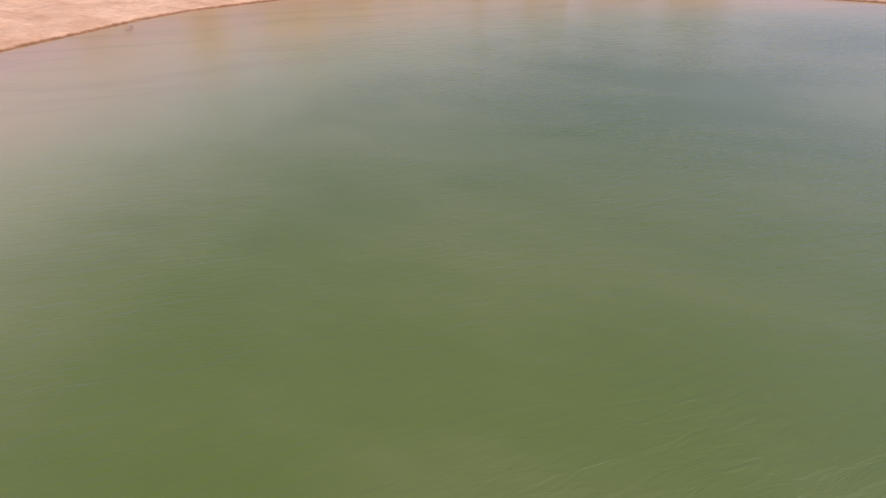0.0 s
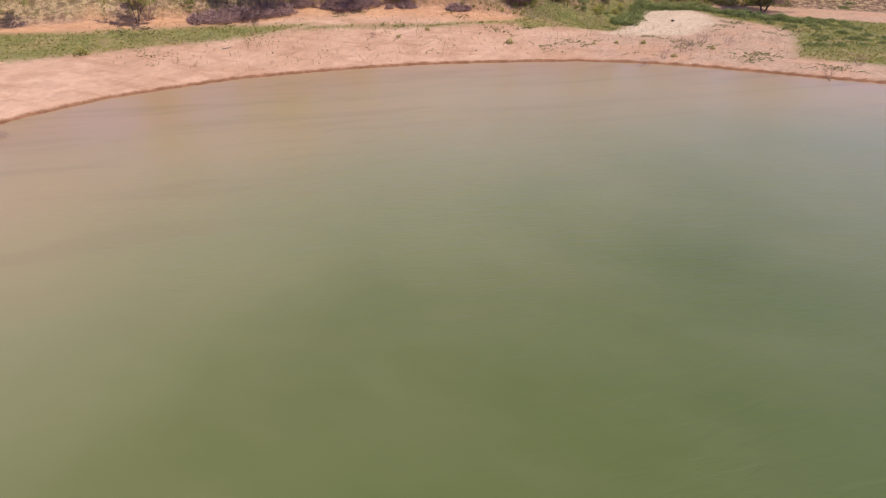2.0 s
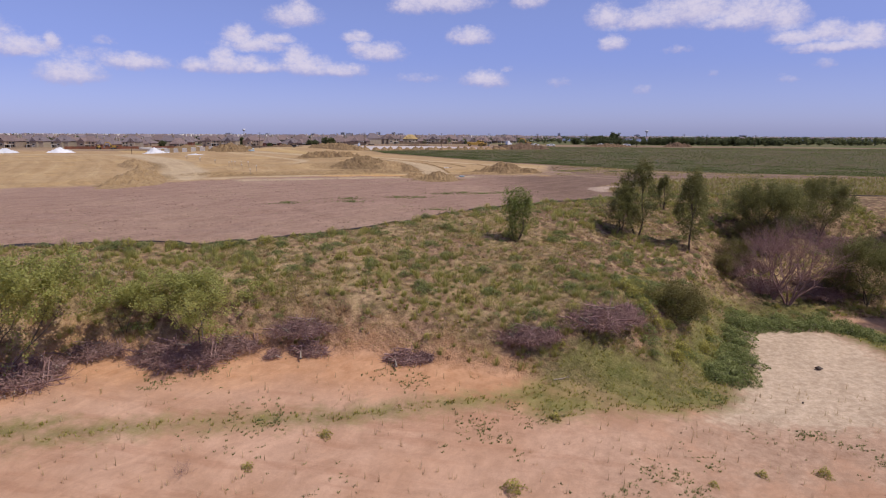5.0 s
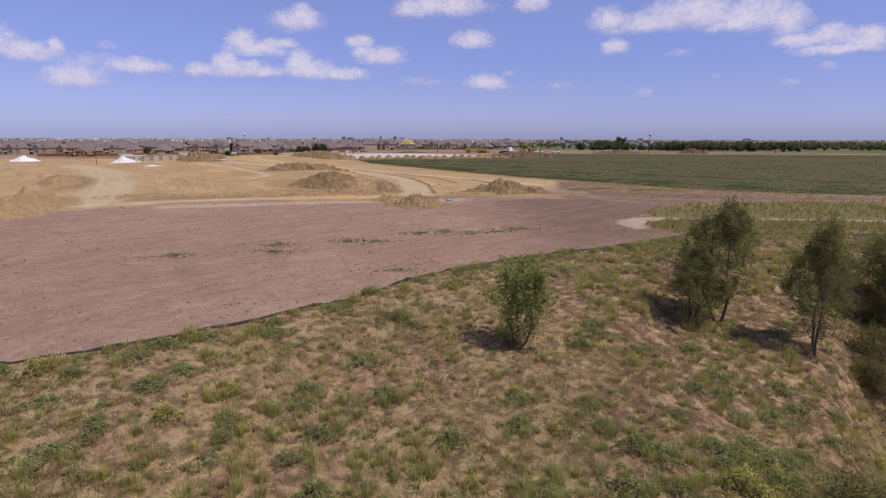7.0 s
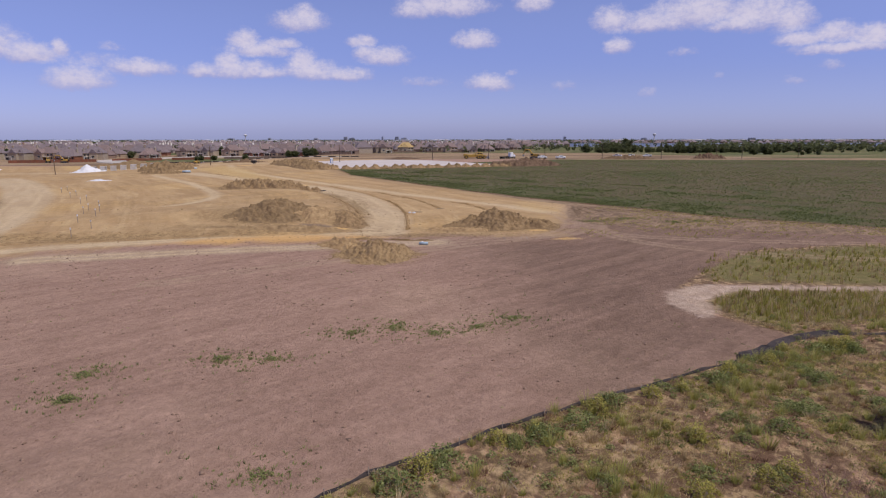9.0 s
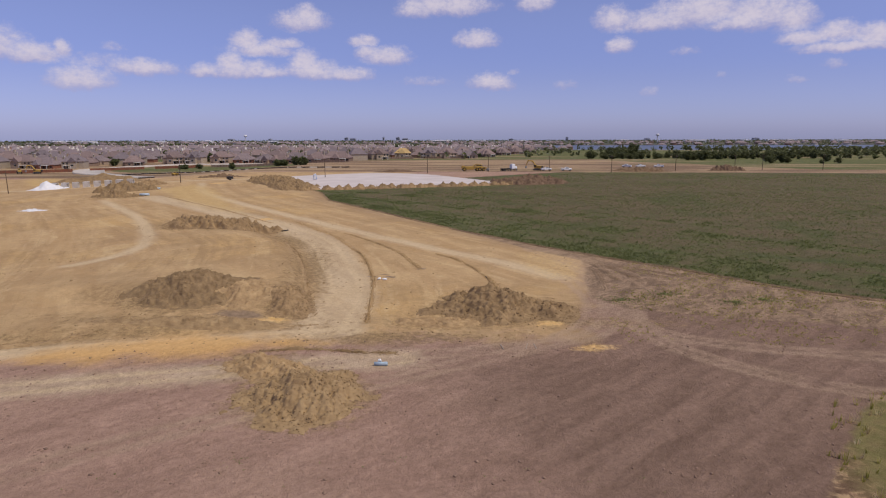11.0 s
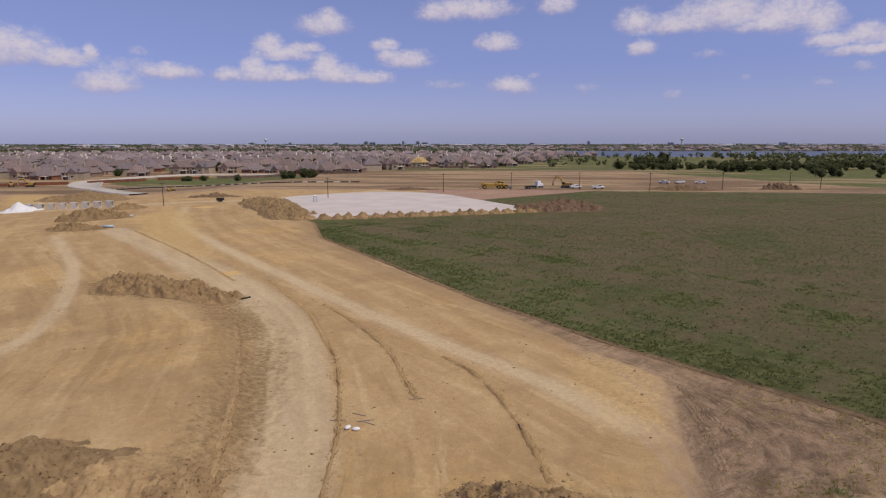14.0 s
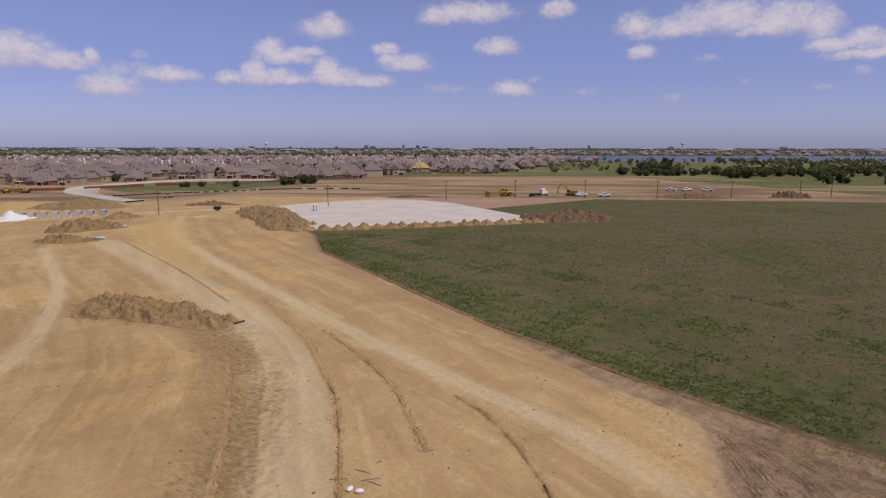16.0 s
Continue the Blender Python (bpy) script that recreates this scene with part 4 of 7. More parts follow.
def tree(name, label, tall, wide, leaf, n_leaves, seed, stems=2, size=0.16, bare=False, fill=1.0, category="tree", cut=0.2, bushy=0.0, forks=4):
    """A tree with forking tapered limbs and a crown of single leaves in clumps."""
    rng = np.random.default_rng(seed)
    e = thing(name, 0, 0, 0, label, category)
    segs, tips = [], []
    for k in range(stems):
        t = 2 * math.pi * (k + rng.uniform(0, 0.5)) / stems
        out = 0.55 if stems > 1 else 0.12
        grow(rng, Vector((0.12 * math.cos(t), 0.12 * math.sin(t), -0.2)), Vector((math.cos(t) * out, math.sin(t) * out, 1)).normalized(),
             tall * 0.34, (0.034 if bare else 0.021) * tall / math.sqrt(stems), forks, segs, tips, 0.62, 0.14, 4 if bare else 3)
    tips = np.array(tips)
    ref = np.percentile(np.abs(tips[:, :2]), 90)
    sx, sz = wide / max(ref, 0.1), tall / np.percentile(tips[:, 2], 97)

    def fit_to(p):
        q = np.array(p, float)
        return (q[0] * (1 + (sx - 1) * min(1, max(q[2], 0) * sz / (0.5 * tall))), q[1] * (1 + (sx - 1) * min(1, max(q[2], 0) * sz / (0.5 * tall))), q[2] * sz if q[2] > 0 else q[2])

    segs = [(fit_to(a), fit_to(b2), r0, r1) for a, b2, r0, r1 in segs]
    v, f = sticks(segs, 4 if bare else 5)
    arrays("trunk", v, f, DEADWOOD if bare else BARK, e, smooth_faces=True)
    if n_leaves:
        pts = np.array([fit_to(p) for p in tips])
        pts = pts[pts[:, 2] > tall * cut]
        n_more = int(len(pts) * bushy / max(0.05, 1 - bushy))
        if n_more:
            u = rng.normal(size=(n_more, 3))
            u /= np.linalg.norm(u, axis=1)[:, None]
            u *= (rng.uniform(0.35, 1.0, n_more) ** 0.5 * (1 + 0.22 * np.sin(4 * np.arctan2(u[:, 1], u[:, 0]) + seed)))[:, None]
            more = np.array([0, 0, tall * (0.5 + cut * 0.4)]) + u * np.array([wide * 0.92, wide * 0.92, tall * (0.46 - cut * 0.3)])
            pts = np.concatenate([pts, more])
        clump = rng.integers(0, len(pts), n_leaves)
        tone_c = rng.uniform(0.1, 0.9, len(pts))
        off = rng.normal(size=(n_leaves, 3)) * np.array([0.12, 0.12, 0.12]) * wide * fill
        c = pts[clump] + off
        c[:, 2] = np.maximum(c[:, 2], 0.15)
        # clump tone, plus painted shading: crown lighter at the top, darker low down
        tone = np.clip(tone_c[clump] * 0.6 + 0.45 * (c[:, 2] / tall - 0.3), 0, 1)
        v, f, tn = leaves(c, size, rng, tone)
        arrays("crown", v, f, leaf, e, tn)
    return e


def heap_noise(x, y, s, seed):
    return noise.fractal(Vector((x / s, y / s, seed * 7.3)), 0.9, 2.1, 4)


def heap(name, label, cx, cy, rx, ry, h, rz, seed, mat, n=44, lump=0.28, clods=60, category="soil heap", group="", power=1.25, peaks=()):
    """A tipped heap of soil, lumpy, with clods lying on it; its skirt runs under the ground."""
    rng = np.random.default_rng(seed)
    e = thing(name, cx, cy, gz(cx, cy), label, category, group)
    z0 = gz(cx, cy)
    u = np.linspace(-1.12, 1.12, n)
    U, V = np.meshgrid(u, u)
    c, s = math.cos(radians(rz)), math.sin(radians(rz))
    LX, LY = U * rx, V * ry
    WX, WY = cx + LX * c - LY * s, cy + LX * s + LY * c
    base = height(WX.ravel(), WY.ravel()).reshape(n, n)
    Z = np.zeros((n, n))
    for i in range(n):
        for j in range(n):
            wob = 0.42 * heap_noise(WX[i, j], WY[i, j], max(rx, ry) * 0.5, seed)
            r = math.hypot(U[i, j], V[i, j]) * (1 + wob)
            k = max(0.0, 1 - r)
            body = k ** power if r < 1 else 0.0
            for px, py, pr, ph in peaks:
                body = max(body, ph * max(0.0, 1 - math.hypot((U[i, j] - px) / pr, (V[i, j] - py) / pr) * (1 + wob)) ** power)
            body *= float(smooth((1.10 - max(abs(U[i, j]), abs(V[i, j]))) / 0.22))
            a = heap_noise(WX[i, j], WY[i, j], 1.6, seed + 3)
            b2 = heap_noise(WX[i, j], WY[i, j], 0.55, seed + 5)
            Z[i, j] = h * body + (1.5 * lump * a + 0.26 * b2) * h ** 0.5 * min(1.0, body * 4) - (0.12 + 1.5 * min(0.5, max(0.0, r - 1)) if body <= 0 else 0)
    verts = np.stack([WX - cx, WY - cy, base + Z - z0], -1).reshape(-1, 3)
    idx = np.arange(n * n).reshape(n, n)
    faces = np.stack([idx[:-1, :-1], idx[:-1, 1:], idx[1:, 1:], idx[1:, :-1]], -1).reshape(-1, 4)
    arrays("heap_body", verts, faces, mat, e, smooth_faces=True)
    if clods:
        pick = rng.choice(n * n, clods * 3)
        pick = [k for k in pick if Z.ravel()[k] > -0.11][:clods]
        pick += list(rng.choice(n * n, clods // 2))
        p = verts[pick]
        arrays("clods", *lumps(p + rng.normal(size=p.shape) * [0.12, 0.12, 0.0], (0.02 + 0.10 * rng.random(len(p)) ** 2.8) * min(1.0, 0.5 + h * 0.25), rng), mat, e)["kind"] = "stuff"
    return e


def lumps(p, r, rng):
    """Irregular six-sided clods or stones."""
    n = len(p)
    dirs = np.array([(1, 0, 0), (0, 1, 0), (-1, 0, 0), (0, -1, 0), (0, 0, 1), (0, 0, -1)], float)
    v = dirs[None] * rng.uniform(0.6, 1.3, (n, 6, 1)) + rng.normal(size=(n, 6, 3)) * 0.18
    t = rng.uniform(0, 6.28, n)
    ct, st = np.cos(t)[:, None], np.sin(t)[:, None]
    v = np.stack([v[..., 0] * ct - v[..., 1] * st, v[..., 0] * st + v[..., 1] * ct, v[..., 2] * 0.75], -1)
    v = v * r[:, None, None] + p[:, None, :]
    f = np.array([(0, 1, 4), (1, 2, 4), (2, 3, 4), (3, 0, 4), (1, 0, 5), (2, 1, 5), (3, 2, 5), (0, 3, 5)])
    faces = (f[None] + (np.arange(n) * 6)[:, None, None]).reshape(-1, 3)
    return v.reshape(-1, 3), faces


def ridge(name, label, line, w, h, seed, mat):
    """A narrow windrow of soil left by the grader blade."""
    rng = np.random.default_rng(seed)
    pts = rounded(line, 14)
    e = thing(name, pts[0][0], pts[0][1], gz(*pts[0]), label, "soil ridge", "windrows left by the grader")
    o = np.array([pts[0][0], pts[0][1], gz(*pts[0])])
    prof = np.array([(-1.0, -0.08), (-0.55, 0.35), (-0.15, 1.0), (0.12, 0.9), (0.3, 0.15), (1.0, -0.08)])
    rows = []
    for i, (x, y) in enumerate(pts):
        a, b2 = pts[max(i - 1, 0)], pts[min(i + 1, len(pts) - 1)]
        d = Vector((b2[0] - a[0], b2[1] - a[1], 0)).normalized()
        nrm = Vector((d.y, -d.x, 0))
        end = min(1.0, i / 6, (len(pts) - 1 - i) / 6)
        k = end * max(0.0, 0.15 + 0.95 * rng.random() + 0.45 * math.sin(i * 0.37 + seed))
        for t, q in prof:
            px, py = x + nrm.x * t * w + rng.normal() * 0.05, y + nrm.y * t * w + rng.normal() * 0.05
            rows.append((px, py, gz(px, py) + (q * h * k if q > 0 else q)))
    v = np.array(rows) - o
    m = len(prof)
    idx = np.arange(len(pts) * m).reshape(-1, m)
    faces = np.stack([idx[:-1, :-1], idx[:-1, 1:], idx[1:, 1:], idx[1:, :-1]], -1).reshape(-1, 4)
    arrays("ridge_body", v, faces, mat, e)
    k = rng.choice(len(v), len(pts) * 44)
    arrays("clods", *lumps(v[k] + rng.normal(size=(len(k), 3)) * [0.22, 0.22, 0.012], 0.015 + 0.06 * rng.random(len(k)) ** 2.2, rng), mat, e)["kind"] = "stuff"
    return e

# ---------------------------------------------------------------- trees and brush of the pond bank


def plant(template, x, y, rz=0.0, s=1.0, sz=None, label=""):
    t = copy_thing(template, pose(x, y, gz(x, y) - 0.05, 0, 0, rz) @ Matrix.Diagonal((s, s, sz or s, 1)))
    t.scale = (s, s, sz or s)
    return tagged(t, label)


def stand(template, x, y, rz=0.0, label=""):
    template.matrix_world = pose(x, y, gz(x, y) - 0.05, 0, 0, rz)
    return tagged(template, label)


mesq = tree("mesquite_tree", "spreading mesquite tree with feathery light green leaves", 7.0, 3.9, LEAF_MESQUITE, 21000, 11, 3, 0.092, fill=0.42, bushy=0.05, cut=0.25)
stand(mesq, -26.9, -127.6, 20)
mesq.scale = (1.16, 1.16, 1.26)
plant(mesq, -15.0, -120.9, 140, 0.98, 0.9, label="mesquite tree with feathery light green leaves over a brush pile")
plant(mesq, -45.9, -124.6, 250, 0.98, label="mesquite tree with open crown at the edge of the bank")
plant(mesq, -21.4, -120.4, 75, 0.5, label="small mesquite tree on the weedy bank")
plant(mesq, -42.4, -135.0, 300, 0.74, label="mesquite tree above the grassy pond shore")
plant(mesq, -58.0, -141.0, 210, 0.9, label="mesquite tree above the grassy pond shore")
bright = tree("young_tree", "young upright tree with bright green leaves on the weedy bank", 5.7, 1.35, LEAF_BRIGHT, 5600, 23, 6, 0.105, fill=0.55, cut=0.02, bushy=0.42)
stand(bright, 11.4, -99.2, 10)
elm = tree("elm_tree", "slender elm tree with dark green leaves on the bank", 7.8, 2.0, LEAF_DARK, 19000, 31, 2, 0.074, fill=0.62, cut=0.05, bushy=0.42)
stand(elm, 32.0, -95.0, 0)
elm.scale = (1.0, 1.0, 1.16)
plant(elm, 27.0, -91.0, 110, 1.05, 1.14, label="dark elm tree with a tall narrow top")
plant(elm, 24.6, -91.8, 200, 0.95, 0.68, label="low dark elm beside a taller one")
plant(elm, 33.7, -79.0, 40, 0.72, 0.6, label="small dark elm near the silt fence")
wide_elm = tree("elm_tree", "round dark green elm tree at the head of the sandy draw", 8.2, 3.7, LEAF_DARK, 34000, 47, 3, 0.085, fill=0.62, cut=0.10, bushy=0.35)
stand(wide_elm, 55.9, -104.3, 0)
wide_elm.scale = (1.25, 1.25, 1.22)
plant(wide_elm, 52.7, -95.8, 100, 0.92, label="dark elm tree leaning over the draw")
plant(wide_elm, 45.0, -86.2, 200, 1.0, label="dark elm tree behind a leafless one")
plant(wide_elm, 53.0, -83.9, 30, 0.66, 0.92, label="narrow dark elm tree on the bank")
plant(wide_elm, 68.8, -85.8, 260, 1.24, label="large round elm tree on the bank top")
plant(wide_elm, 75.0, -86.0, 60, 0.8, label="dark elm tree on the bank")
plant(wide_elm, 49.0, -84.4, 160, 0.7, 0.82, label="low dark elm at the edge of the draw")
juniper = tree("juniper_bush", "dense olive green bush beside a brush pile", 3.3, 2.0, LEAF_JUNIPER, 9000, 53, 5, 0.075, fill=0.75, category="bush", cut=0.02, bushy=0.6)
stand(juniper, 24.8, -112.0, 0)
juniper.scale = (1.1, 1.1, 1.05)
plant(juniper, 26.6, -110.2, 140, 0.8, 0.85, label="olive green bush beside a brush pile")
plant(juniper, 28.0, -108.4, 90, 0.6, label="small olive green bush")
plant(juniper, 39.0, -91.2, 75, 0.95, label="olive green bush beside a brush pile")
plant(juniper, 36.6, -94.2, 190, 0.7, label="olive green bush under the elms")
plant(juniper, 50.2, -93.4, 230, 0.9, label="olive green bush beside the sandy draw")
plant(juniper, 58.5, -98.0, 40, 1.0, label="olive green bush under the elms")
plant(juniper, 41.4, -87.0, 10, 0.8, label="olive green bush on the bank")
dry = tree("dead_tree", "leafless greyish purple tree with many fine branches", 7.6, 3.5, None, 0, 61, 7, bare=True)
stand(dry, 43.5, -96.0, 0)
dry.scale = (1.35, 1.35, 1.28)
plant(dry, 42.0, -95.2, 140, 1.15, label="leafless greyish purple tree crowded by another")
plant(dry, -41.5, -134.0, 50, 0.55, label="bare bleached tree on the sandy shore")
plant(dry, 47.6, -85.6, 120, 0.42, label="bare reddish dead bush on the bank")
twiggy = tree("dry_bush", "small leafless bush with thin reddish twigs on bare earth", 1.7, 1.3, None, 0, 67, 7, bare=True, category="bush", forks=3)
stand(twiggy, 36.1, -130.9, 0)
for x, y, s in ((25.4, -85.0, 1.5), (27.1, -85.8, 1.1), (39.4, -132.0, 0.75), (31.9, -136.0, 1.1), (28.4, -139.6, 0.8), (25.6, -142.0, 0.7), (45.8, -147.2, 0.75), (51.5, -142.9, 0.8), (-10.1, -134.9, 0.5), (-39.3, -170.0, 0.6)):
    plant(twiggy, x, y, x * 37 % 360, s)


def brush_pile(seed, w, h, n=330, long=1.0):
    rng = np.random.default_rng(seed)
    e = thing("brush_pile", 0, 0, 0, "tangled pile of dead purplish grey branches", "brush pile", "piles of cleared brush")
    segs = []
    for k in range(n):
        r = w * math.sqrt(rng.random()) * 0.8
        t = rng.uniform(0, 6.283)
        top = h * (1 - (r / w) ** 1.6)
        c = np.array([r * math.cos(t), r * math.sin(t) * 0.62, rng.uniform(0.0, 1.0) * top])
        d = rng.normal(size=3) * [1, 0.8, 0.42]
        d /= np.linalg.norm(d)
        ln = long * rng.uniform(0.35, 1.25) * (1.5 if k % 9 == 0 else 1.0)
        rad = rng.uniform(0.012, 0.030) * (2.0 if k % 9 == 0 else 1.0)
        mid = c + rng.normal(size=3) * 0.12
        a, b2 = c - d * ln / 2, c + d * ln / 2 + np.array([0, 0, rng.uniform(-0.2, 0.15)])
        a[2], b2[2] = max(a[2], -0.05), max(b2[2], -0.05)
        segs += [(a, mid, rad * 1.3, rad), (mid, b2, rad, rad * 0.4)]
    for k in range(n):
        r = w * math.sqrt(rng.random())
        t = rng.uniform(0, 6.283)
        a = np.array([r * math.cos(t), r * math.sin(t) * 0.62, rng.uniform(0.2, 0.9) * h * (1 - (r / w) ** 1.6)])
        d = np.array([math.cos(t) * rng.uniform(-0.3, 1.0), math.sin(t) * rng.uniform(-0.3, 1.0), rng.uniform(-0.1, 0.9)])
        for j in range(3):
            b2 = a + (d + rng.normal(size=3) * 0.35) * long * rng.uniform(0.14, 0.32)
            b2[2] = max(b2[2], -0.03)
            segs.append((a, b2, 0.013 - 0.003 * j, 0.010 - 0.003 * j))
            a = b2
    pale = segs[: 2 * n: 44]
    v, f = sticks(segs, 4)
    arrays("branch_tangle", v, f, DEADWOOD, e)["kind"] = "stuff"
    v, f = sticks([(a, b2, r0 * 1.3, r1) for a, b2, r0, r1 in pale], 5)
    arrays("bleached_wood", v, f, PALEWOOD, e, label="bleached pale branches")["kind"] = "stuff"
    return e


pile_c = brush_pile(73, 3.9, 1.25, 640, 1.8)
stand(pile_c, 17.3, -116.6, 8, "sprawling pile of dead pinkish purple branches")
for k, (x, y, s) in enumerate(((-33.0, -132.6, 0.9), (-30.2, -130.6, 1.05), (-26.6, -128.4, 1.1), (-23.0, -123.6, 0.72), (-16.4, -123.2, 1.05), (-13.2, -121.2, 0.8), (-7.4, -119.6, 0.82), (11.0, -119.0, 0.72),
                               (48.2, -94.2, 0.9), (37.8, -91.8, 0.8), (41.0, -94.2, 0.9), (45.0, -86.8, 0.95), (55.0, -85.4, 0.9))):
    plant(pile_c, x, y + (1.2 if x < 0 else 0.3), (k * 53) % 40 - 20, s, label="sprawling pile of dead pinkish purple branches")
pile_a, pile_b = brush_pile(71, 2.3, 1.35), brush_pile(72, 1.8, 1.1, 260)
stand(pile_a, -28.4, -128.8, 10)
stand(pile_b, 1.0, -120.4, 0)
for k, (x, y, s) in enumerate(((-31.8, -132.0, 1.0), (-25.0, -127.0, 1.05), (-24.6, -126.0, 0.8), (-18.2, -123.6, 0.8), (-14.8, -122.2, 1.0), (10.6, -119.2, 0.9), (19.6, -115.2, 0.8),
                               (-35.2, -133.8, 0.9), (37.6, -93.4, 0.9), (40.6, -91.0, 1.0), (47.2, -92.2, 1.0), (53.2, -90.0, 0.9), (67.0, -94.6, 0.9))):
    plant(pile_a, x, y + (1.0 if x < 0 else 0.2), (k * 67) % 360, s)
for k, (x, y, s) in enumerate(((-6.6, -119.8, 1.0), (-9.4, -120.6, 0.6), (2.6, -120.0, 0.6), (12.8, -118.6, 0.7), (42.6, -90.4, 0.8), (61.0, -97.0, 1.0))):
    plant(pile_b, x, y, (k * 71) % 360, s)

# ---------------------------------------------------------------- grass and weeds
rng = np.random.default_rng(5)


def scatter(n, x0, x1, y0, y1, keep, seed):
    r = np.random.default_rng(seed)
    x, y = r.uniform(x0, x1, n), r.uniform(y0, y1, n)
    k = keep(x, y, r)
    return x[k], y[k]


def patch(x, y, s, seed):
    """Patchiness from 0 to 1, uneven at two sizes."""
    w = wave(x, y, s, seed) + 0.6 * wave(x, y, s * 0.31, seed + 2) + 0.35 * wave(x + 3 * np.sin(y / s), y, s * 0.11, seed + 5)
    return np.clip(0.5 + 0.42 * w, 0, 1)


def on_bank(x, y):
    return (y > foot_line(x) + 0.8) & (signed(CLAY_EDGE, x, y) < -0.25) & (signed(LUSH[2], x, y) < 0.4) & (signed(SANDPATCH, x, y) < 0)


def grown(x, y):
    """Bare earth shows through between patches of growth, most of it under the elms."""
    thin = smooth((x - 13) / 9) * smooth((-84 - y) / 8) * smooth((y + 112) / 6)
    return np.clip(4.6 * patch(x, y, 4.6, 5.7) - 1.75 - 0.9 * thin, 0.03, 1)


def mounds(name, label, x, y, r, h, per, width, mat, seed, leafy_kind=False):
    """Rounded tufts: many fine blades, or small leaves, springing from one root."""
    q = np.random.default_rng(seed)
    n = len(x)
    size = 0.5 + 1.15 * q.random(n) ** 2.0
    tone = np.clip(q.normal(0.45, 0.2, n), 0, 1)
    z = height(x, y)
    if not leafy_kind:
        v, f, tn = tufts(x, y, z, h * size, r * size, per, width, q, tone)
        # shade among the blades is put into the tone: dark roots, light tips
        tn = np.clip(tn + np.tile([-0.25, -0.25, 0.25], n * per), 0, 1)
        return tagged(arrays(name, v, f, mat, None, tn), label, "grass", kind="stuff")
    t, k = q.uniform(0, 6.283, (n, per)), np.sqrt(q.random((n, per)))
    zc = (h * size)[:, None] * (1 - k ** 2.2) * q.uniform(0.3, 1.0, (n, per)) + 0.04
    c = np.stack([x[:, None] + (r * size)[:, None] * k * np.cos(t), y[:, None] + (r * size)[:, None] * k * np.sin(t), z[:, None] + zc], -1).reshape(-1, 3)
    # leaf tone also carries painted shade, darkest near the ground
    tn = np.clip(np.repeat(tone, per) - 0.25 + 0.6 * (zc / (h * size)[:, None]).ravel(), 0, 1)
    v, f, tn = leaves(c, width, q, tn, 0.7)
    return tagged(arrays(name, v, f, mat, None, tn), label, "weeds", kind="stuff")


def meadow_of(name, label, x, y, hh, spread, k, width, mat, seed):
    r = np.random.default_rng(seed)
    n = len(x)
    tone = np.clip(patch(x, y, 6.0, seed) * 0.5 + r.uniform(-0.25, 0.65, n), 0, 1)
    h = hh * r.uniform(0.5, 1.3, n)
    v, f, tn = tufts(x, y, height(x, y), h, spread * r.uniform(0.6, 1.4, n), k, width, r, tone)
    return tagged(arrays(name, v, f, mat, None, tn), label, "grass", kind="stuff")


def on_bank_only(x, y, r):
    return on_bank(x, y)


def clustered(s, seed, gain, off):
    """Keeps points of the bank where a patchy field is high."""
    return lambda x, y, r: on_bank(x, y) & (r.random(x.shape) < np.clip(gain * patch(x, y, s, seed) - off, 0.015, 1))


x, y = scatter(230000, -38, 56, -124, -60, lambda x, y, r: on_bank(x, y) & (r.random(x.shape) < (0.10 + grown(x, y)) * np.clip(2.4 * patch(x, y, 2.3, 7.7) - 0.45, 0.12, 1)), 111)
keep = patch(x, y, 5.2, 2.9) + 0.35 * np.random.default_rng(78).random(len(x)) < 0.62
meadow_of("matted_grass", "matted short dry grass covering the pond bank", x[keep], y[keep], 0.10, 0.40, 6, 0.014, BLADE_STRAW, 211)
meadow_of("matted_weeds", "short olive green growth covering the pond bank", x[~keep], y[~keep], 0.13, 0.40, 6, 0.018, BLADE_GREEN, 219)
x, y = scatter(11500, -52, 64, -130, -62, lambda x, y, r: on_bank(x, y) & (r.random(x.shape) < np.clip(2.2 * patch(x, y, 6.5, 4.9) - 0.8 + 0.55 * smooth((-103 - y) / 8), 0.03, 1)), 112)
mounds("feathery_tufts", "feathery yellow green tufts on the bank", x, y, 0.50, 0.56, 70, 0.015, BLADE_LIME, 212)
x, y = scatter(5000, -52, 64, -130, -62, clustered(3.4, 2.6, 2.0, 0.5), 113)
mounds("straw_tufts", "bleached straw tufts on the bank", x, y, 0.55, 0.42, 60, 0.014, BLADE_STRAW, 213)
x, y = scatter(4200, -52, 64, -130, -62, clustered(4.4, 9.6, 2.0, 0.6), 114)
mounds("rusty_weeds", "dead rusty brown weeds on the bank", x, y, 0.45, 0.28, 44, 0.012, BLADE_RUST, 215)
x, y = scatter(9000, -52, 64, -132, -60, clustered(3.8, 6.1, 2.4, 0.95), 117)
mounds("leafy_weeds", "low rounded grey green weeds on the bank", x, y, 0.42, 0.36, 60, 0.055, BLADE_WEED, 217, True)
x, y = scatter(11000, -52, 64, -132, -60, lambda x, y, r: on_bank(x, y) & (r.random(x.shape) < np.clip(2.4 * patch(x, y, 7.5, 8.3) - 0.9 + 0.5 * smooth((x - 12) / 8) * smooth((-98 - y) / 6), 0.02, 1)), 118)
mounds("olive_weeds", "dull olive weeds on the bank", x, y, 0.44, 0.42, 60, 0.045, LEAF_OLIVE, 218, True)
x, y = scatter(26000, -45, 56, -124, -60, on_bank_only, 120)
g = np.random.default_rng(120)
v, f = lumps(np.stack([x, y, height(x, y)], -1), 0.02 + 0.10 * g.random(len(x)) ** 3, g)
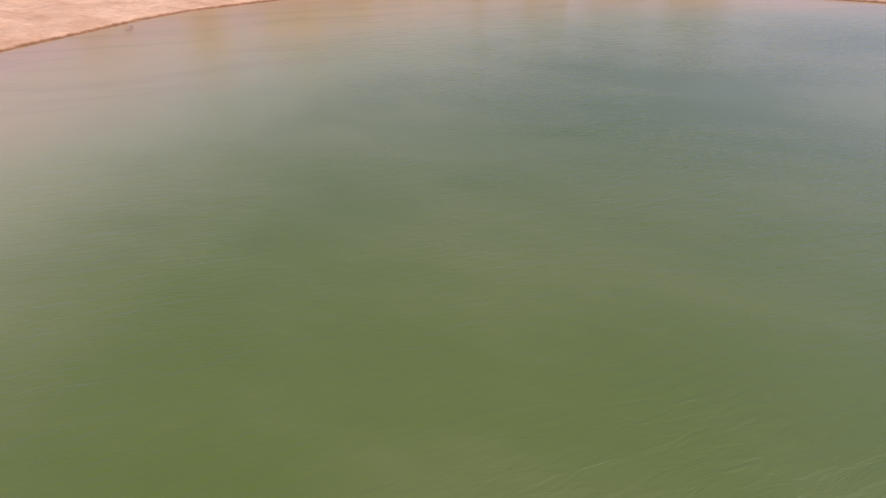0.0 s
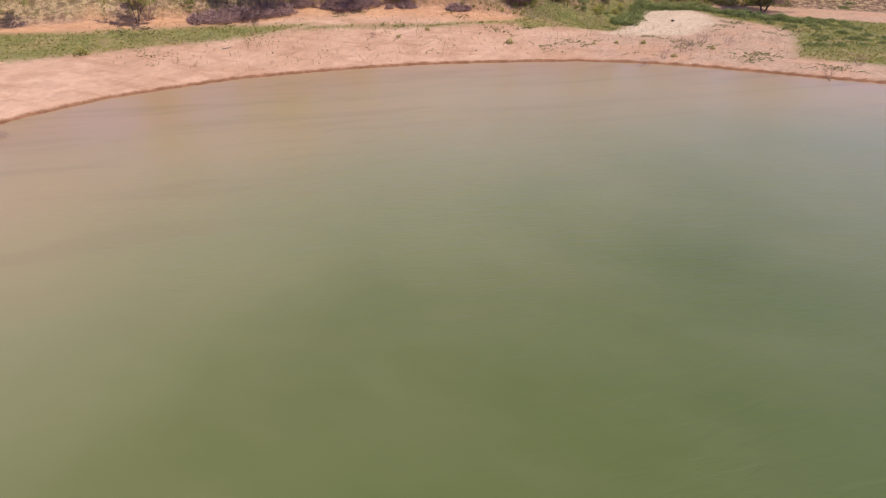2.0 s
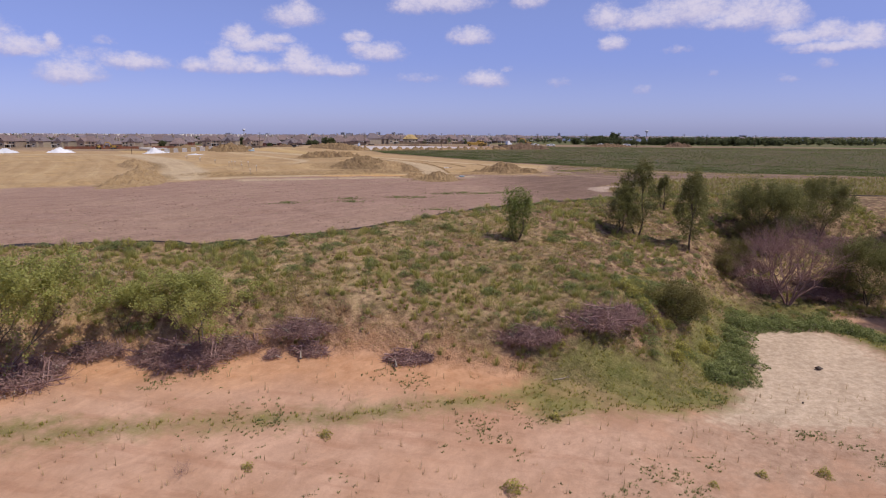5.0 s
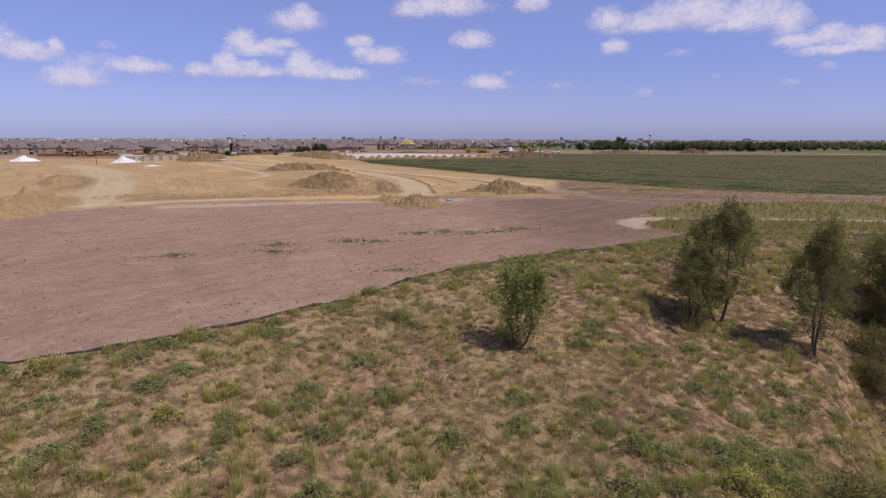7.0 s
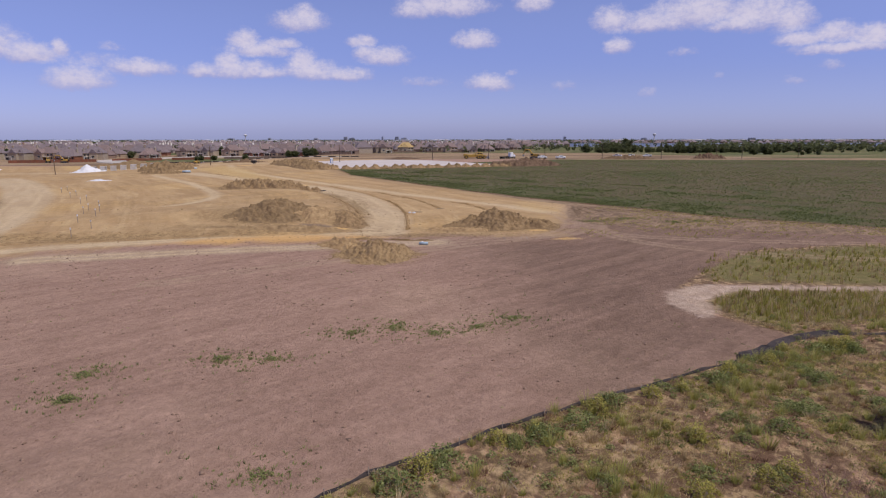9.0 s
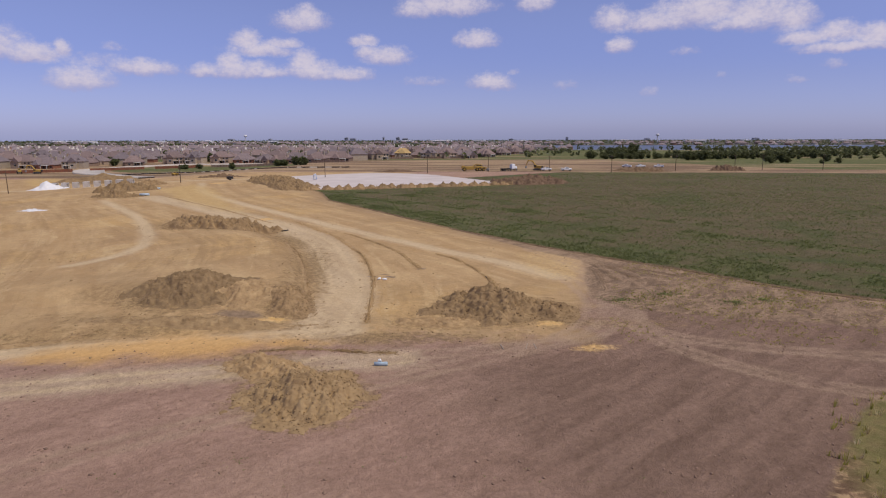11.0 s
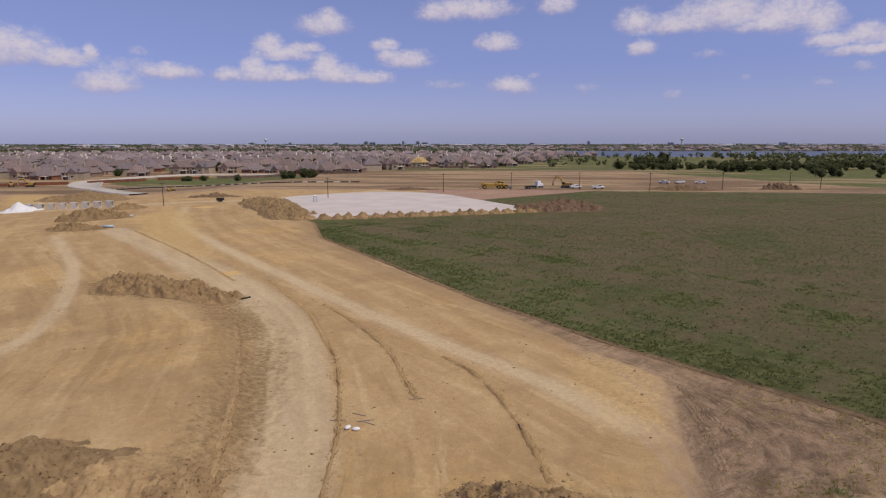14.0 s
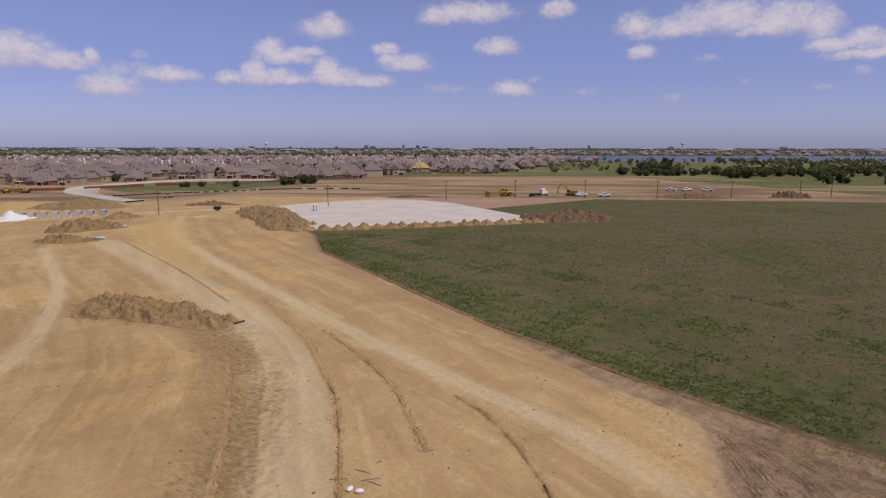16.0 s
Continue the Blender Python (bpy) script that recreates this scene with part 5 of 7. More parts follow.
tagged(arrays("bank_clods", v, f, CLOD_PINK), "loose pinkish clods between the weeds of the bank", "soil clods", kind="stuff")
x, y = scatter(50000, -52, 64, -135, -58, lambda x, y, r: on_bank(x, y) & (r.random(x.shape) < grown(x, y) * (0.15 + 1.0 * patch(x, y, 6.0, 1.5))), 101)
meadow_of("dry_grass", "straw coloured dry grass tufts on the pond bank", x, y, 0.22, 0.42, 8, 0.018, BLADE_STRAW, 201)
x, y = scatter(40000, -52, 64, -140, -58, lambda x, y, r: on_bank(x, y) & (r.random(x.shape) < grown(x, y) * (2.4 * patch(x, y, 9.0, 3.3) - 1.0)), 102)
meadow_of("green_grass", "yellowish green grass tufts on the pond bank", x, y, 0.22, 0.40, 9, 0.018, BLADE_GREEN, 202)
x, y = scatter(40000, -52, 64, -140, -58, lambda x, y, r: on_bank(x, y) & (r.random(x.shape) < grown(x, y) * (2.4 * patch(x, y, 4.2, 6.1) - 1.2)), 103)
meadow_of("low_weeds", "low broad leaved green weeds on the pond bank", x, y, 0.15, 0.34, 10, 0.03, BLADE_WEED, 203)
g = np.random.default_rng(119)
x, y = scatter(420, -45, 55, -124, -64, lambda x, y, r: on_bank(x, y), 119)
z = height(x, y)
segs = []
for i in range(len(x)):
    t, ln = g.uniform(0, 6.283), g.uniform(0.3, 0.9)
    d = np.array([math.cos(t), math.sin(t), g.uniform(0.0, 0.7)]) * ln
    a = np.array([x[i], y[i], z[i] + 0.03])
    segs += [(a, a + d, 0.016, 0.007), (a + d * 0.5, a + d * 0.5 + np.array([d[1], -d[0], d[2] + 0.15]) * 0.45, 0.010, 0.004)]
v, f = sticks(segs, 4)
tagged(arrays("fallen_twigs", v, f, PALEWOOD), "bleached twigs lying on the bank", "twigs", kind="stuff")
x, y = scatter(26000, 28, 110, -66, -24, lambda x, y, r: (signed(MEADOW, x, y) > 0.2) | ((signed(MEADOW_BACK, x, y) > 0) & (r.random(x.shape) < 0.10 + 0.05 * signed(MEADOW_BACK, x, y) * patch(x, y, 6.0, 3.0))), 104)
keep = np.random.default_rng(77).random(len(x)) < 0.42
meadow_of("tall_straw", "tall straw coloured grass beyond the silt fence", x[keep], y[keep], 0.60, 0.34, 8, 0.032, BLADE_STRAW, 214)
x, y = x[~keep], y[~keep]
meadow_of("tall_grass", "tall yellow green grass beyond the silt fence", x, y, 0.62, 0.3, 8, 0.035, BLADE_GREEN, 204)
x, y = scatter(52000, -75, 85, -158, -104, lambda x, y, r: (np.max([signed(q, x, y) for q in LUSH], 0) > 0.15) & (r.random(x.shape) < 0.35 + patch(x, y, 3.0, 2.2)), 105)
meadow_of("shore_grass", "short lush green grass along the sandy shore", x, y, 0.22, 0.26, 7, 0.03, BLADE_GREEN, 205)
x, y = scatter(90000, -60, 62, -150, -112, lambda x, y, r: (y < foot_line(x) + 1) & (signed(POND, x, y) < -2.5) & (signed(SANDPATCH, x, y) < -0.3) & (
    r.random(x.shape) < np.clip(3.2 * patch(x, y, 4.5, 8.0) - 2.0, 0, 1) * np.clip(0.18 + 1.1 * np.exp(-np.abs(y - foot_line(x) + 6) / 3.5) + 1.1 * smooth((x - 8) / 10), 0, 1)), 106)
meadow_of("beach_weeds", "sparse low grey green weeds on the beach sand", x, y, 0.13, 0.20, 7, 0.035, BLADE_WEED, 206)
x, y = scatter(1600, -48, 48, -150, -118, lambda x, y, r: (y < foot_line(x)) & (signed(POND, x, y) < -0.8), 107)
meadow_of("dry_stems", "thin dry stems standing on the beach sand", x, y, 0.55, 0.22, 5, 0.014, BLADE_STRAW, 207)
x, y = scatter(190000, -45, 120, -34, 120, lambda x, y, r: (signed(CROP, x, y) > 0.0) & (r.random(x.shape) < np.clip(2.6 * green_patch(x, y) - 1.15, 0.05, 1)), 108)
meadow_of("crop_grass", "low green grass on the edge of the crop field", x, y, 0.24, 0.36, 8, 0.05, LEAF_CROP, 208)
x, y = scatter(90000, -40, 330, -70, 236, lambda x, y, r: (signed(CROP, x, y) > 10.0) & (r.random(x.shape) < (0.12 + 0.85 * patch(x, 2.0 * y, 26.0, 3.7)) * (0.35 + 0.65 * smooth((np.hypot(x - 25, y) - 55) / 60))), 121)
meadow_of("crop_rows", "thin young green crop standing on the wide brown field", x, y, 0.17, 0.6, 9, 0.075, LEAF_CROP, 221)
x, y = scatter(16000, 27, 110, -24, 12, lambda x, y, r: (signed(CROP, x, y) < -0.4) & (signed(SITE, x, y) < -3) & (signed(MEADOW, x, y) < 0) & (signed(TIP, x, y) < 0) & (
    r.random(x.shape) < np.clip(2.2 * patch(x, y, 5.0, 9.4) - 0.9 + 0.5 * smooth((x - 34) / 12) * smooth((y + 16) / 6), 0, 1)), 109)
meadow_of("verge_weeds", "scattered weeds on the dark clay verge", x, y, 0.16, 0.3, 7, 0.03, BLADE_GREEN, 209)
x, y = scatter(20000, -50, 40, -112, -45, lambda x, y, r: (signed(CLAY_EDGE, x, y) > 0.5) & (r.random(x.shape) < np.clip(2.6 * patch(x, y, 2.6, 12.4) - 1.95, 0.02, 1)), 110)
meadow_of("clay_weeds", "dark sparse weeds on the graded clay", x, y, 0.08, 0.22, 6, 0.03, BLADE_WEED, 210)


def weed_clump(seed, r, h, mat, n, size, label, name="weed_clump"):
    g = np.random.default_rng(seed)
    e = thing(name, 0, 0, 0, label, "weed", "weeds on the bank")
    t, q = g.uniform(0, 6.283, n), np.sqrt(g.random(n))
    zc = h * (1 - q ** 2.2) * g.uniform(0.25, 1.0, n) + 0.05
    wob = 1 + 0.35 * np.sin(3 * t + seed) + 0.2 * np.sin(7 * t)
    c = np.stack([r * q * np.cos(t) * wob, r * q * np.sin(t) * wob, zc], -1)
    # painted shading: leaf tone runs from dark at the foot to light on top
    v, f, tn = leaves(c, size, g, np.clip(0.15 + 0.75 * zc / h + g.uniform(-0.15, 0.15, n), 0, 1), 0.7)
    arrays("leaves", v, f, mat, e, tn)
    k = g.integers(0, n, 26)
    v, f = sticks([((0.2 * c[i, 0], 0.2 * c[i, 1], -0.05), c[i], 0.012, 0.005) for i in k], 3)
    arrays("stems", v, f, PALEWOOD, e)["kind"] = "stuff"
    return e


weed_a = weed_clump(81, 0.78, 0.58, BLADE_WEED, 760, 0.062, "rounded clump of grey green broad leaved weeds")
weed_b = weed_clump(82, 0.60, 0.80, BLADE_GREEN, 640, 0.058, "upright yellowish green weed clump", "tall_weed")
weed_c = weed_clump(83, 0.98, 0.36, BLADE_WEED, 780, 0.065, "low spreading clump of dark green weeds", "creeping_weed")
stand(weed_a, -3.4, -108.9)
stand(weed_b, 8.7, -134.6, 0, "single bright green weed clump on the sand")
stand(weed_c, -7.4, -105.0)
SPOTS_A = [(19.6, -104.7), (17.9, -110.5), (15.6, -110.9), (16.6, -94.8), (1.8, -112.6), (14.9, -104.7), (1.1, -109.0), (26.9, -100.2), (29.7, -101.6), (-10.7, -104.0), (-12.9, -106.1), (17.6, -108.2),
           (11.6, -116.9), (10.0, -118.1), (8.0, -112.9), (16.9, -94.5), (18.7, -112.2), (2.0, -101.7), (-15.0, -109.5), (-19.9, -107.9), (-3.3, -110.1), (-10.1, -112.2), (2.2, -114.0), (23.1, -103.5), (7.5, -108.5)]
for k, (x, y) in enumerate(SPOTS_A):
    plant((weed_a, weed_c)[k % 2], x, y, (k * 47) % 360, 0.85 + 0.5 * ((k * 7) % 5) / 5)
SPOTS_B = [(-2.0, -70.7), (-11.1, -77.3), (-12.4, -73.7), (1.8, -83.6), (2.2, -65.7), (5.2, -64.1), (8.3, -65.4), (-5.2, -70.9), (11.3, -63.7), (14.0, -61.5), (-20.0, -79.8), (30, -9), (36, -6.5), (43, -9.5), (47, -8.0)]
for k, (x, y) in enumerate(SPOTS_B):
    plant((weed_c, weed_a, weed_c)[k % 3], x, y, (k * 83) % 360, 0.6 + 0.35 * ((k * 3) % 4) / 4, 0.5, label="low green weed patch on bare clay")
g = np.random.default_rng(92)
cx, cy = np.repeat([q[0] for q in SPOTS_B], 90), np.repeat([q[1] for q in SPOTS_B], 90)
x, y = cx + g.normal(size=len(cx)) * 1.5, cy + g.normal(size=len(cy)) * 0.9
meadow_of("patchy_weeds", "thin patches of green weeds on the bare clay", x, y, 0.16, 0.26, 6, 0.03, BLADE_WEED, 216)
x, y = scatter(26000, -50, 55, -112, -24, lambda x, y, r: (signed(CLAY_EDGE, x, y) > 0.6) & (signed(SITE, x, y) < 1) & (r.random(x.shape) < np.clip(2.4 * patch(x, y, 3.0, 1.4) - 0.95, 0.06, 1)), 115)
g = np.random.default_rng(93)
v, f = lumps(np.stack([x, y, height(x, y)], -1), 0.03 + 0.13 * g.random(len(x)) ** 3, g)
tagged(arrays("clay_clods", v, f, CLOD), "loose clods strewn over the graded clay", "soil clods", kind="stuff")
x, y = scatter(30000, -60, 32, -34, 60, lambda x, y, r: (signed(SITE, x, y) > 0) & (signed(CROP, x, y) < 0) & (r.random(x.shape) < np.clip(0.05 + 0.30 * smooth((tipped(x, y) + 3) / 4), 0, 1)), 116)
v, f = lumps(np.stack([x, y, height(x, y)], -1), 0.03 + 0.15 * g.random(len(x)) ** 3, g)
tagged(arrays("site_clods", v, f, SOIL_CLOD), "loose brown clods strewn over the building site", "soil clods", kind="stuff")
for k in range(46):
    i = k / 45
    x = -30 + 66 * i
    y = float(np.interp(x, [p[0] for p in CLAY_EDGE[3:28]], [p[1] for p in CLAY_EDGE[3:28]])) - 0.6 - 1.3 * ((k * 13) % 7) / 7
    plant((weed_b, weed_a, weed_b, weed_c)[k % 4], x + 0.5 * ((k * 5) % 3), y, (k * 61) % 360, 0.75 + 0.6 * ((k * 11) % 6) / 6, label="tall weed growing against the silt fence" if k % 4 in (0, 2) else "")
g = np.random.default_rng(91)
made = 0
while made < 320:
    x, y = g.uniform(-60, 75), g.uniform(-128, -66)
    if on_bank(np.array([x]), np.array([y]))[0]:
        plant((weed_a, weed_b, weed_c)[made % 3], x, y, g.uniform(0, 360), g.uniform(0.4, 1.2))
        made += 1
for k in range(80):
    i = k / 79
    x = float(np.interp(i, [0, 0.3, 0.55, 1], [29.0, 34.2, 43.6, 57.0])) + g.normal() * 0.6
    y = float(np.interp(i, [0, 0.3, 0.55, 1], [-116.0, -103.0, -101.6, -115.0])) + g.normal() * 0.9
    plant((weed_a, weed_c)[k % 2], x, y, g.uniform(0, 360), g.uniform(1.1, 1.9), label="lush green weed clump round the sandy draw")
for k in range(54):
    x, y = g.uniform(20.5, 30.0), g.uniform(-117.5, -107.0)
    plant((weed_a, weed_c, weed_b)[k % 3], x, y, g.uniform(0, 360), g.uniform(0.8, 1.5), label="lush green weed clump round the sandy draw")
for k in range(70):
    x, y = g.uniform(41.0, 66.0), g.uniform(-132.0, -109.0)
    if signed(LUSH[3], np.array([x]), np.array([y]))[0] > 0.5:
        plant((weed_a, weed_c)[k % 2], x, y, g.uniform(0, 360), g.uniform(0.6, 1.2), label="low green weed clump on the grassy shore")
for x, y, s in ((-6.7, -134.0, 0.6), (12.1, -127.0, 0.7), (30.0, -138.7, 0.7), (27.9, -131.1, 0.8), (-2.9, -130.6, 0.7), (-43.5, -148.0, 1.3), (24.0, -131.5, 0.6), (36.5, -134.5, 0.6), (20.5, -133.0, 0.5)):
    plant(weed_b, x, y, x * 31 % 360, s, label="small green weed clump on beach sand")

# ---------------------------------------------------------------- building site: soil heaps, pad, ridges

HEAPS = "soil heaps on the site"
heap("soil_heap", "tipped heap of cloddy yellow brown clay", -0.3, -37.0, 5.2, 5.0, 1.7, -10, 301, DIRT, 130, 0.24, 2600, group=HEAPS, power=1.3, peaks=((-0.2, 0.3, 0.65, 0.95), (0.4, 0.15, 0.5, 0.7)))
heap("soil_heap", "small tipped heap of brown clods beside a larger one", -5.5, -31.6, 4.0, 2.6, 1.15, -35, 321, DIRT, 80, 0.28, 900, group=HEAPS, power=1.1, peaks=((-0.3, 0.0, 0.5, 0.8),))
heap("soil_heap", "peaked heap of brown soil on the edge of filled ground", -20.9, -12.6, 7.4, 4.4, 1.3, 12, 302, DIRT_MID, 130, 0.24, 2400, group=HEAPS, power=1.4, peaks=((-0.1, 0.15, 0.6, 1.0),))
heap("soil_heap", "slumped pale yellow soil on the edge of filled ground", -14.4, -12.9, 4.4, 3.8, 0.55, 10, 325, DIRT, 90, 0.22, 500, group=HEAPS, power=1.2)
heap("soil_heap", "bank of brown clods along the corner of the fill", -8.4, -13.2, 2.9, 6.6, 0.7, 14, 322, DIRT_MID, 100, 0.22, 2200, group=HEAPS, power=1.3)
heap("soil_heap", "long low windrow of brown clods in front of the fill", -15.5, -20.9, 11.5, 1.5, 0.4, 3, 323, DIRT, 110, 0.20, 2200, group=HEAPS, power=1.0)
heap("soil_heap", "heap of cloddy brown soil with a pointed top", 15.4, -13.3, 8.2, 5.8, 2.3, -6, 303, DIRT_MID, 140, 0.22, 3800, group=HEAPS, power=1.3, peaks=((-0.12, 0.3, 0.75, 1.05),))
heap("soil_heap", "low skirt of brown clods below a heap", 9.8, -18.4, 5.8, 1.9, 0.4, 3, 324, DIRT, 90, 0.18, 1500, group=HEAPS, power=1.1)
heap("soil_heap", "low ridge of brown soil above the haul road", -40.0, 41.0, 15.5, 5.4, 2.5, -20, 304, DIRT_MID, 120, 0.50, 3000, group=HEAPS, power=1.0, peaks=((-0.65, 0.2, 0.35, 0.95), (-0.15, -0.1, 0.3, 0.7), (0.45, 0.1, 0.4, 0.9)))
heap("soil_heap", "broad heap of pale brown soil beside a site track", -60.5, -45, 16.0, 5.4, 3.0, 106, 305, DIRT, 50, 0.3, 120, group=HEAPS)
heap("soil_heap", "broad heap of pale brown soil", -88, 2, 16, 4.5, 1.8, 122, 306, DIRT, 44, 0.3, 80, group=HEAPS)
heap("soil_heap", "flat heap of brown soil", -98.6, 101.6, 7.5, 3.6, 1.9, 12, 307, DIRT_MID, 90, 0.42, 900, group=HEAPS, power=1.0, peaks=((-0.45, 0.1, 0.4, 0.9), (0.4, 0.2, 0.4, 0.6)))
heap("soil_heap", "flat heap of brown soil beside blue pipes", -108.5, 122, 11, 5.0, 3.2, 24, 308, DIRT_MID, 90, 0.45, 1100, group=HEAPS, power=1.0, peaks=((0.1, 0.2, 0.45, 0.9), (-0.5, -0.1, 0.4, 0.6)))
heap("soil_heap", "small flat heap of brown soil beside a long pipe", -115.0, 150.5, 7.5, 4, 2.0, 10, 326, DIRT_MID, 60, 0.4, 300, group=HEAPS)
heap("soil_heap", "wide low stockpile of brown topsoil", -172, 212, 27, 13, 4.2, -15, 309, DIRT_MID, 60, 0.25, 120, group=HEAPS)
heap("soil_heap", "low heap of brown soil beyond the track", -104, 194, 11, 4, 1.5, 0, 310, DIRT_DARK, 60, 0.45, 260, group=HEAPS)
heap("soil_heap", "long reddish brown heap at the side of a white pad", -62, 151, 31, 8.5, 2.6, -56, 311, DIRT_MID, 120, 0.42, 1600, group=HEAPS, power=0.7, peaks=((-0.3, 0.3, 0.35, 0.5), (0.3, 0.0, 0.4, 0.4)))
heap("soil_heap", "reddish brown heap of clods at the end of a white pad", 34, 158, 16, 9.5, 2.9, 16, 312, DIRT_RED, 110, 0.42, 1600, group=HEAPS, power=0.75, peaks=((-0.4, 0.2, 0.4, 0.5),))
heap("rubble_heap", "heap of soil and broken concrete beside the field road", 100, 243, 16, 5, 2.2, 0, 313, DIRT_DARK, 80, 0.5, 500, "rubble heap", HEAPS)
heap("rubble_heap", "heap of uprooted stumps and rubble", 146, 251, 10, 5, 3.4, 0, 314, DIRT_RED, 70, 0.6, 500, "rubble heap", HEAPS)
heap("soil_heap", "low brown heap behind the white pad", -28, 236, 13, 4, 1.3, 10, 315, DIRT_RED, 26, 0.2, 20, group=HEAPS)
heap("stone_heap", "conical heap of white crushed stone", -168, 167, 6.8, 6.2, 3.6, 0, 316, WHITE_STONE, 34, 0.06, 0, "stone heap", "white stone stockpiles")
heap("stone_heap", "conical heap of white crushed stone", -239, 192, 7.5, 6.5, 3.4, 0, 317, WHITE_STONE, 30, 0.06, 0, "stone heap", "white stone stockpiles")
heap("stone_heap", "conical heap of white crushed stone", -263, 179, 7.5, 7, 3.0, 0, 318, WHITE_STONE, 30, 0.06, 0, "stone heap", "white stone stockpiles")
heap("stone_heap", "flat spread of white crushed stone", -101, 69, 3.6, 2.0, 0.5, 0, 319, WHITE_STONE, 24, 0.06, 0, "stone heap", "white stone stockpiles")
g = np.random.default_rng(33)
for k in range(21):
    u = k / 20
    x = float(np.interp(u, [0, 0.23, 0.6, 1], [-46.5, -29, -3, 27])) + g.normal() * 0.4
    y = float(np.interp(u, [0, 0.23, 0.6, 1], [125.2, 129.6, 138.4, 149.5])) + g.normal() * 0.4
    heap("small_soil_heap", "small rounded heap of brown soil edging a white pad", x, y, 2.9, 2.4, 1.5 + 0.35 * g.random(), g.uniform(-30, 30), 330 + k, DIRT_MID, 30, 0.3, 60, group="row of small soil heaps")

PAD = rounded([(-46, 127.5), (-29, 132), (-3, 140.8), (19, 149.4), (24, 154.5), (21, 161), (4, 189), (-12, 212), (-37, 221), (-67, 199), (-72, 181), (-60, 154)], 5, True)
bm = bmesh.new()
top = [bm.verts.new((x, y, gz(x, y) + 0.22)) for x, y in PAD]
low = [bm.verts.new((x * 1.0, y, gz(x, y) - 0.3)) for x, y in PAD]
bm.faces.new(top)
for i in range(len(PAD)):
    j = (i + 1) % len(PAD)
    bm.faces.new((low[i], low[j], top[j], top[i]))
bmesh.ops.recalc_face_normals(bm, faces=bm.faces)
sides = [q for q in bm.faces if abs(q.normal.z) < 0.5]
skirt = bmesh.new()
for q in sides:
    skirt.faces.new([skirt.verts.new(w.co) for w in q.verts])
bmesh.ops.delete(bm, geom=sides, context="FACES")
pad = thing("limestone_pad", 0, 0, 0, "flat pad of white crushed limestone on the site", "gravel pad")
part("pad_top", bm, LIMESTONE, pad)
part("pad_edge", skirt, LIMESTONE, pad)
tagged(pad, "flat pad of white crushed limestone on the site", "gravel pad")

ridge("soil_ridge", "thin broken ridge of soil beside the haul road", [(1.35, -19.3), (0.9, -15.6), (0.2, -9.6), (-0.9, -1.4), (-1.6, 2), (-3.3, 8.4), (-5.4, 15.4), (-7.6, 20)], 0.26, 0.17, 401, RIDGE_SOIL)
ridge("soil_ridge", "faint low ridge of soil along the haul road", [(-7.6, 20), (-10.4, 26), (-14.2, 33.4), (-20.8, 43), (-26.7, 51.6)], 0.6, 0.10, 409, RIDGE_SOIL)
ridge("soil_ridge", "curved ridge of soil across graded ground", [(4.7, 6.2), (2.7, 11.4), (-0.3, 19.0), (-4.5, 26), (-9, 32.3), (-13, 37)], 0.34, 0.14, 402, RIDGE_SOIL)
ridge("soil_ridge", "curved dark ridge of soil running into a heap", [(16.1, -7.0), (15.1, -1.9), (13.8, 3.4), (11.6, 9.6), (9.2, 14), (6.4, 17.4)], 0.42, 0.24, 403, RIDGE_SOIL)
ridge("soil_ridge", "long ridge of brown clods edging the fill", [(-6.2, -15.5), (-8.2, -8), (-10.9, 0.8), (-14.6, 11), (-17.8, 18.5), (-22, 27)], 0.55, 0.16, 404, DIRT)
ridge("soil_ridge", "low soil ridge along a graded edge", [(-32, 50), (-50, 70), (-72, 92), (-84, 104)], 0.6, 0.13, 405, RIDGE_SOIL)
ridge("soil_ridge", "low clod ridge at the edge of the crop field", [(71, -14.2), (53, -3.2), (44, 6.0), (36.5, 12.9), (27.8, 21.0), (19.6, 30.2), (8.4, 43.0), (-8.4, 65.6), (-23.6, 86), (-30.2, 95)], 0.4, 0.13, 406, DIRT_DARK)
for k, line in enumerate(([(30.2, 11.6), (30.7, 8), (31.0, 4.5), (31.6, 0.8)], [(31.4, 11.2), (32.4, 8.4), (33.2, 5.4), (34.6, 1.8)], [(33.0, 10.4), (34.2, 8.2), (36.0, 5.4), (38.4, 2.6)], [(34.8, 10.0), (36.4, 7.6), (38.8, 5.2), (42.0, 2.6)], [(29.6, 8.6), (29.7, 5.0), (29.4, 1.0), (29.0, -4)])):
    for off in (0.0, 0.45):
        ridge("soil_ridge", "thin curved ridge pressed up by a tyre", [(x + off, y + 0.2 * off) for x, y in line], 0.16, 0.045, 420 + 3 * k + int(off * 2), VERGE_SOIL)
ridge("soil_ridge", "low clod ridge in front of the cleared ground", [(-7.2, -27.6), (-1.8, -27.1), (2.0, -27.6), (5.5, -27.8)], 0.3, 0.2, 407, DIRT)
ridge("soil_ridge", "low ridge of soil along the graded site edge", [(-52.0, -33.2), (-45.8, -31.6), (-37.4, -29.8), (-30.2, -27.6), (-25, -24)], 0.8, 0.26, 408, DIRT)

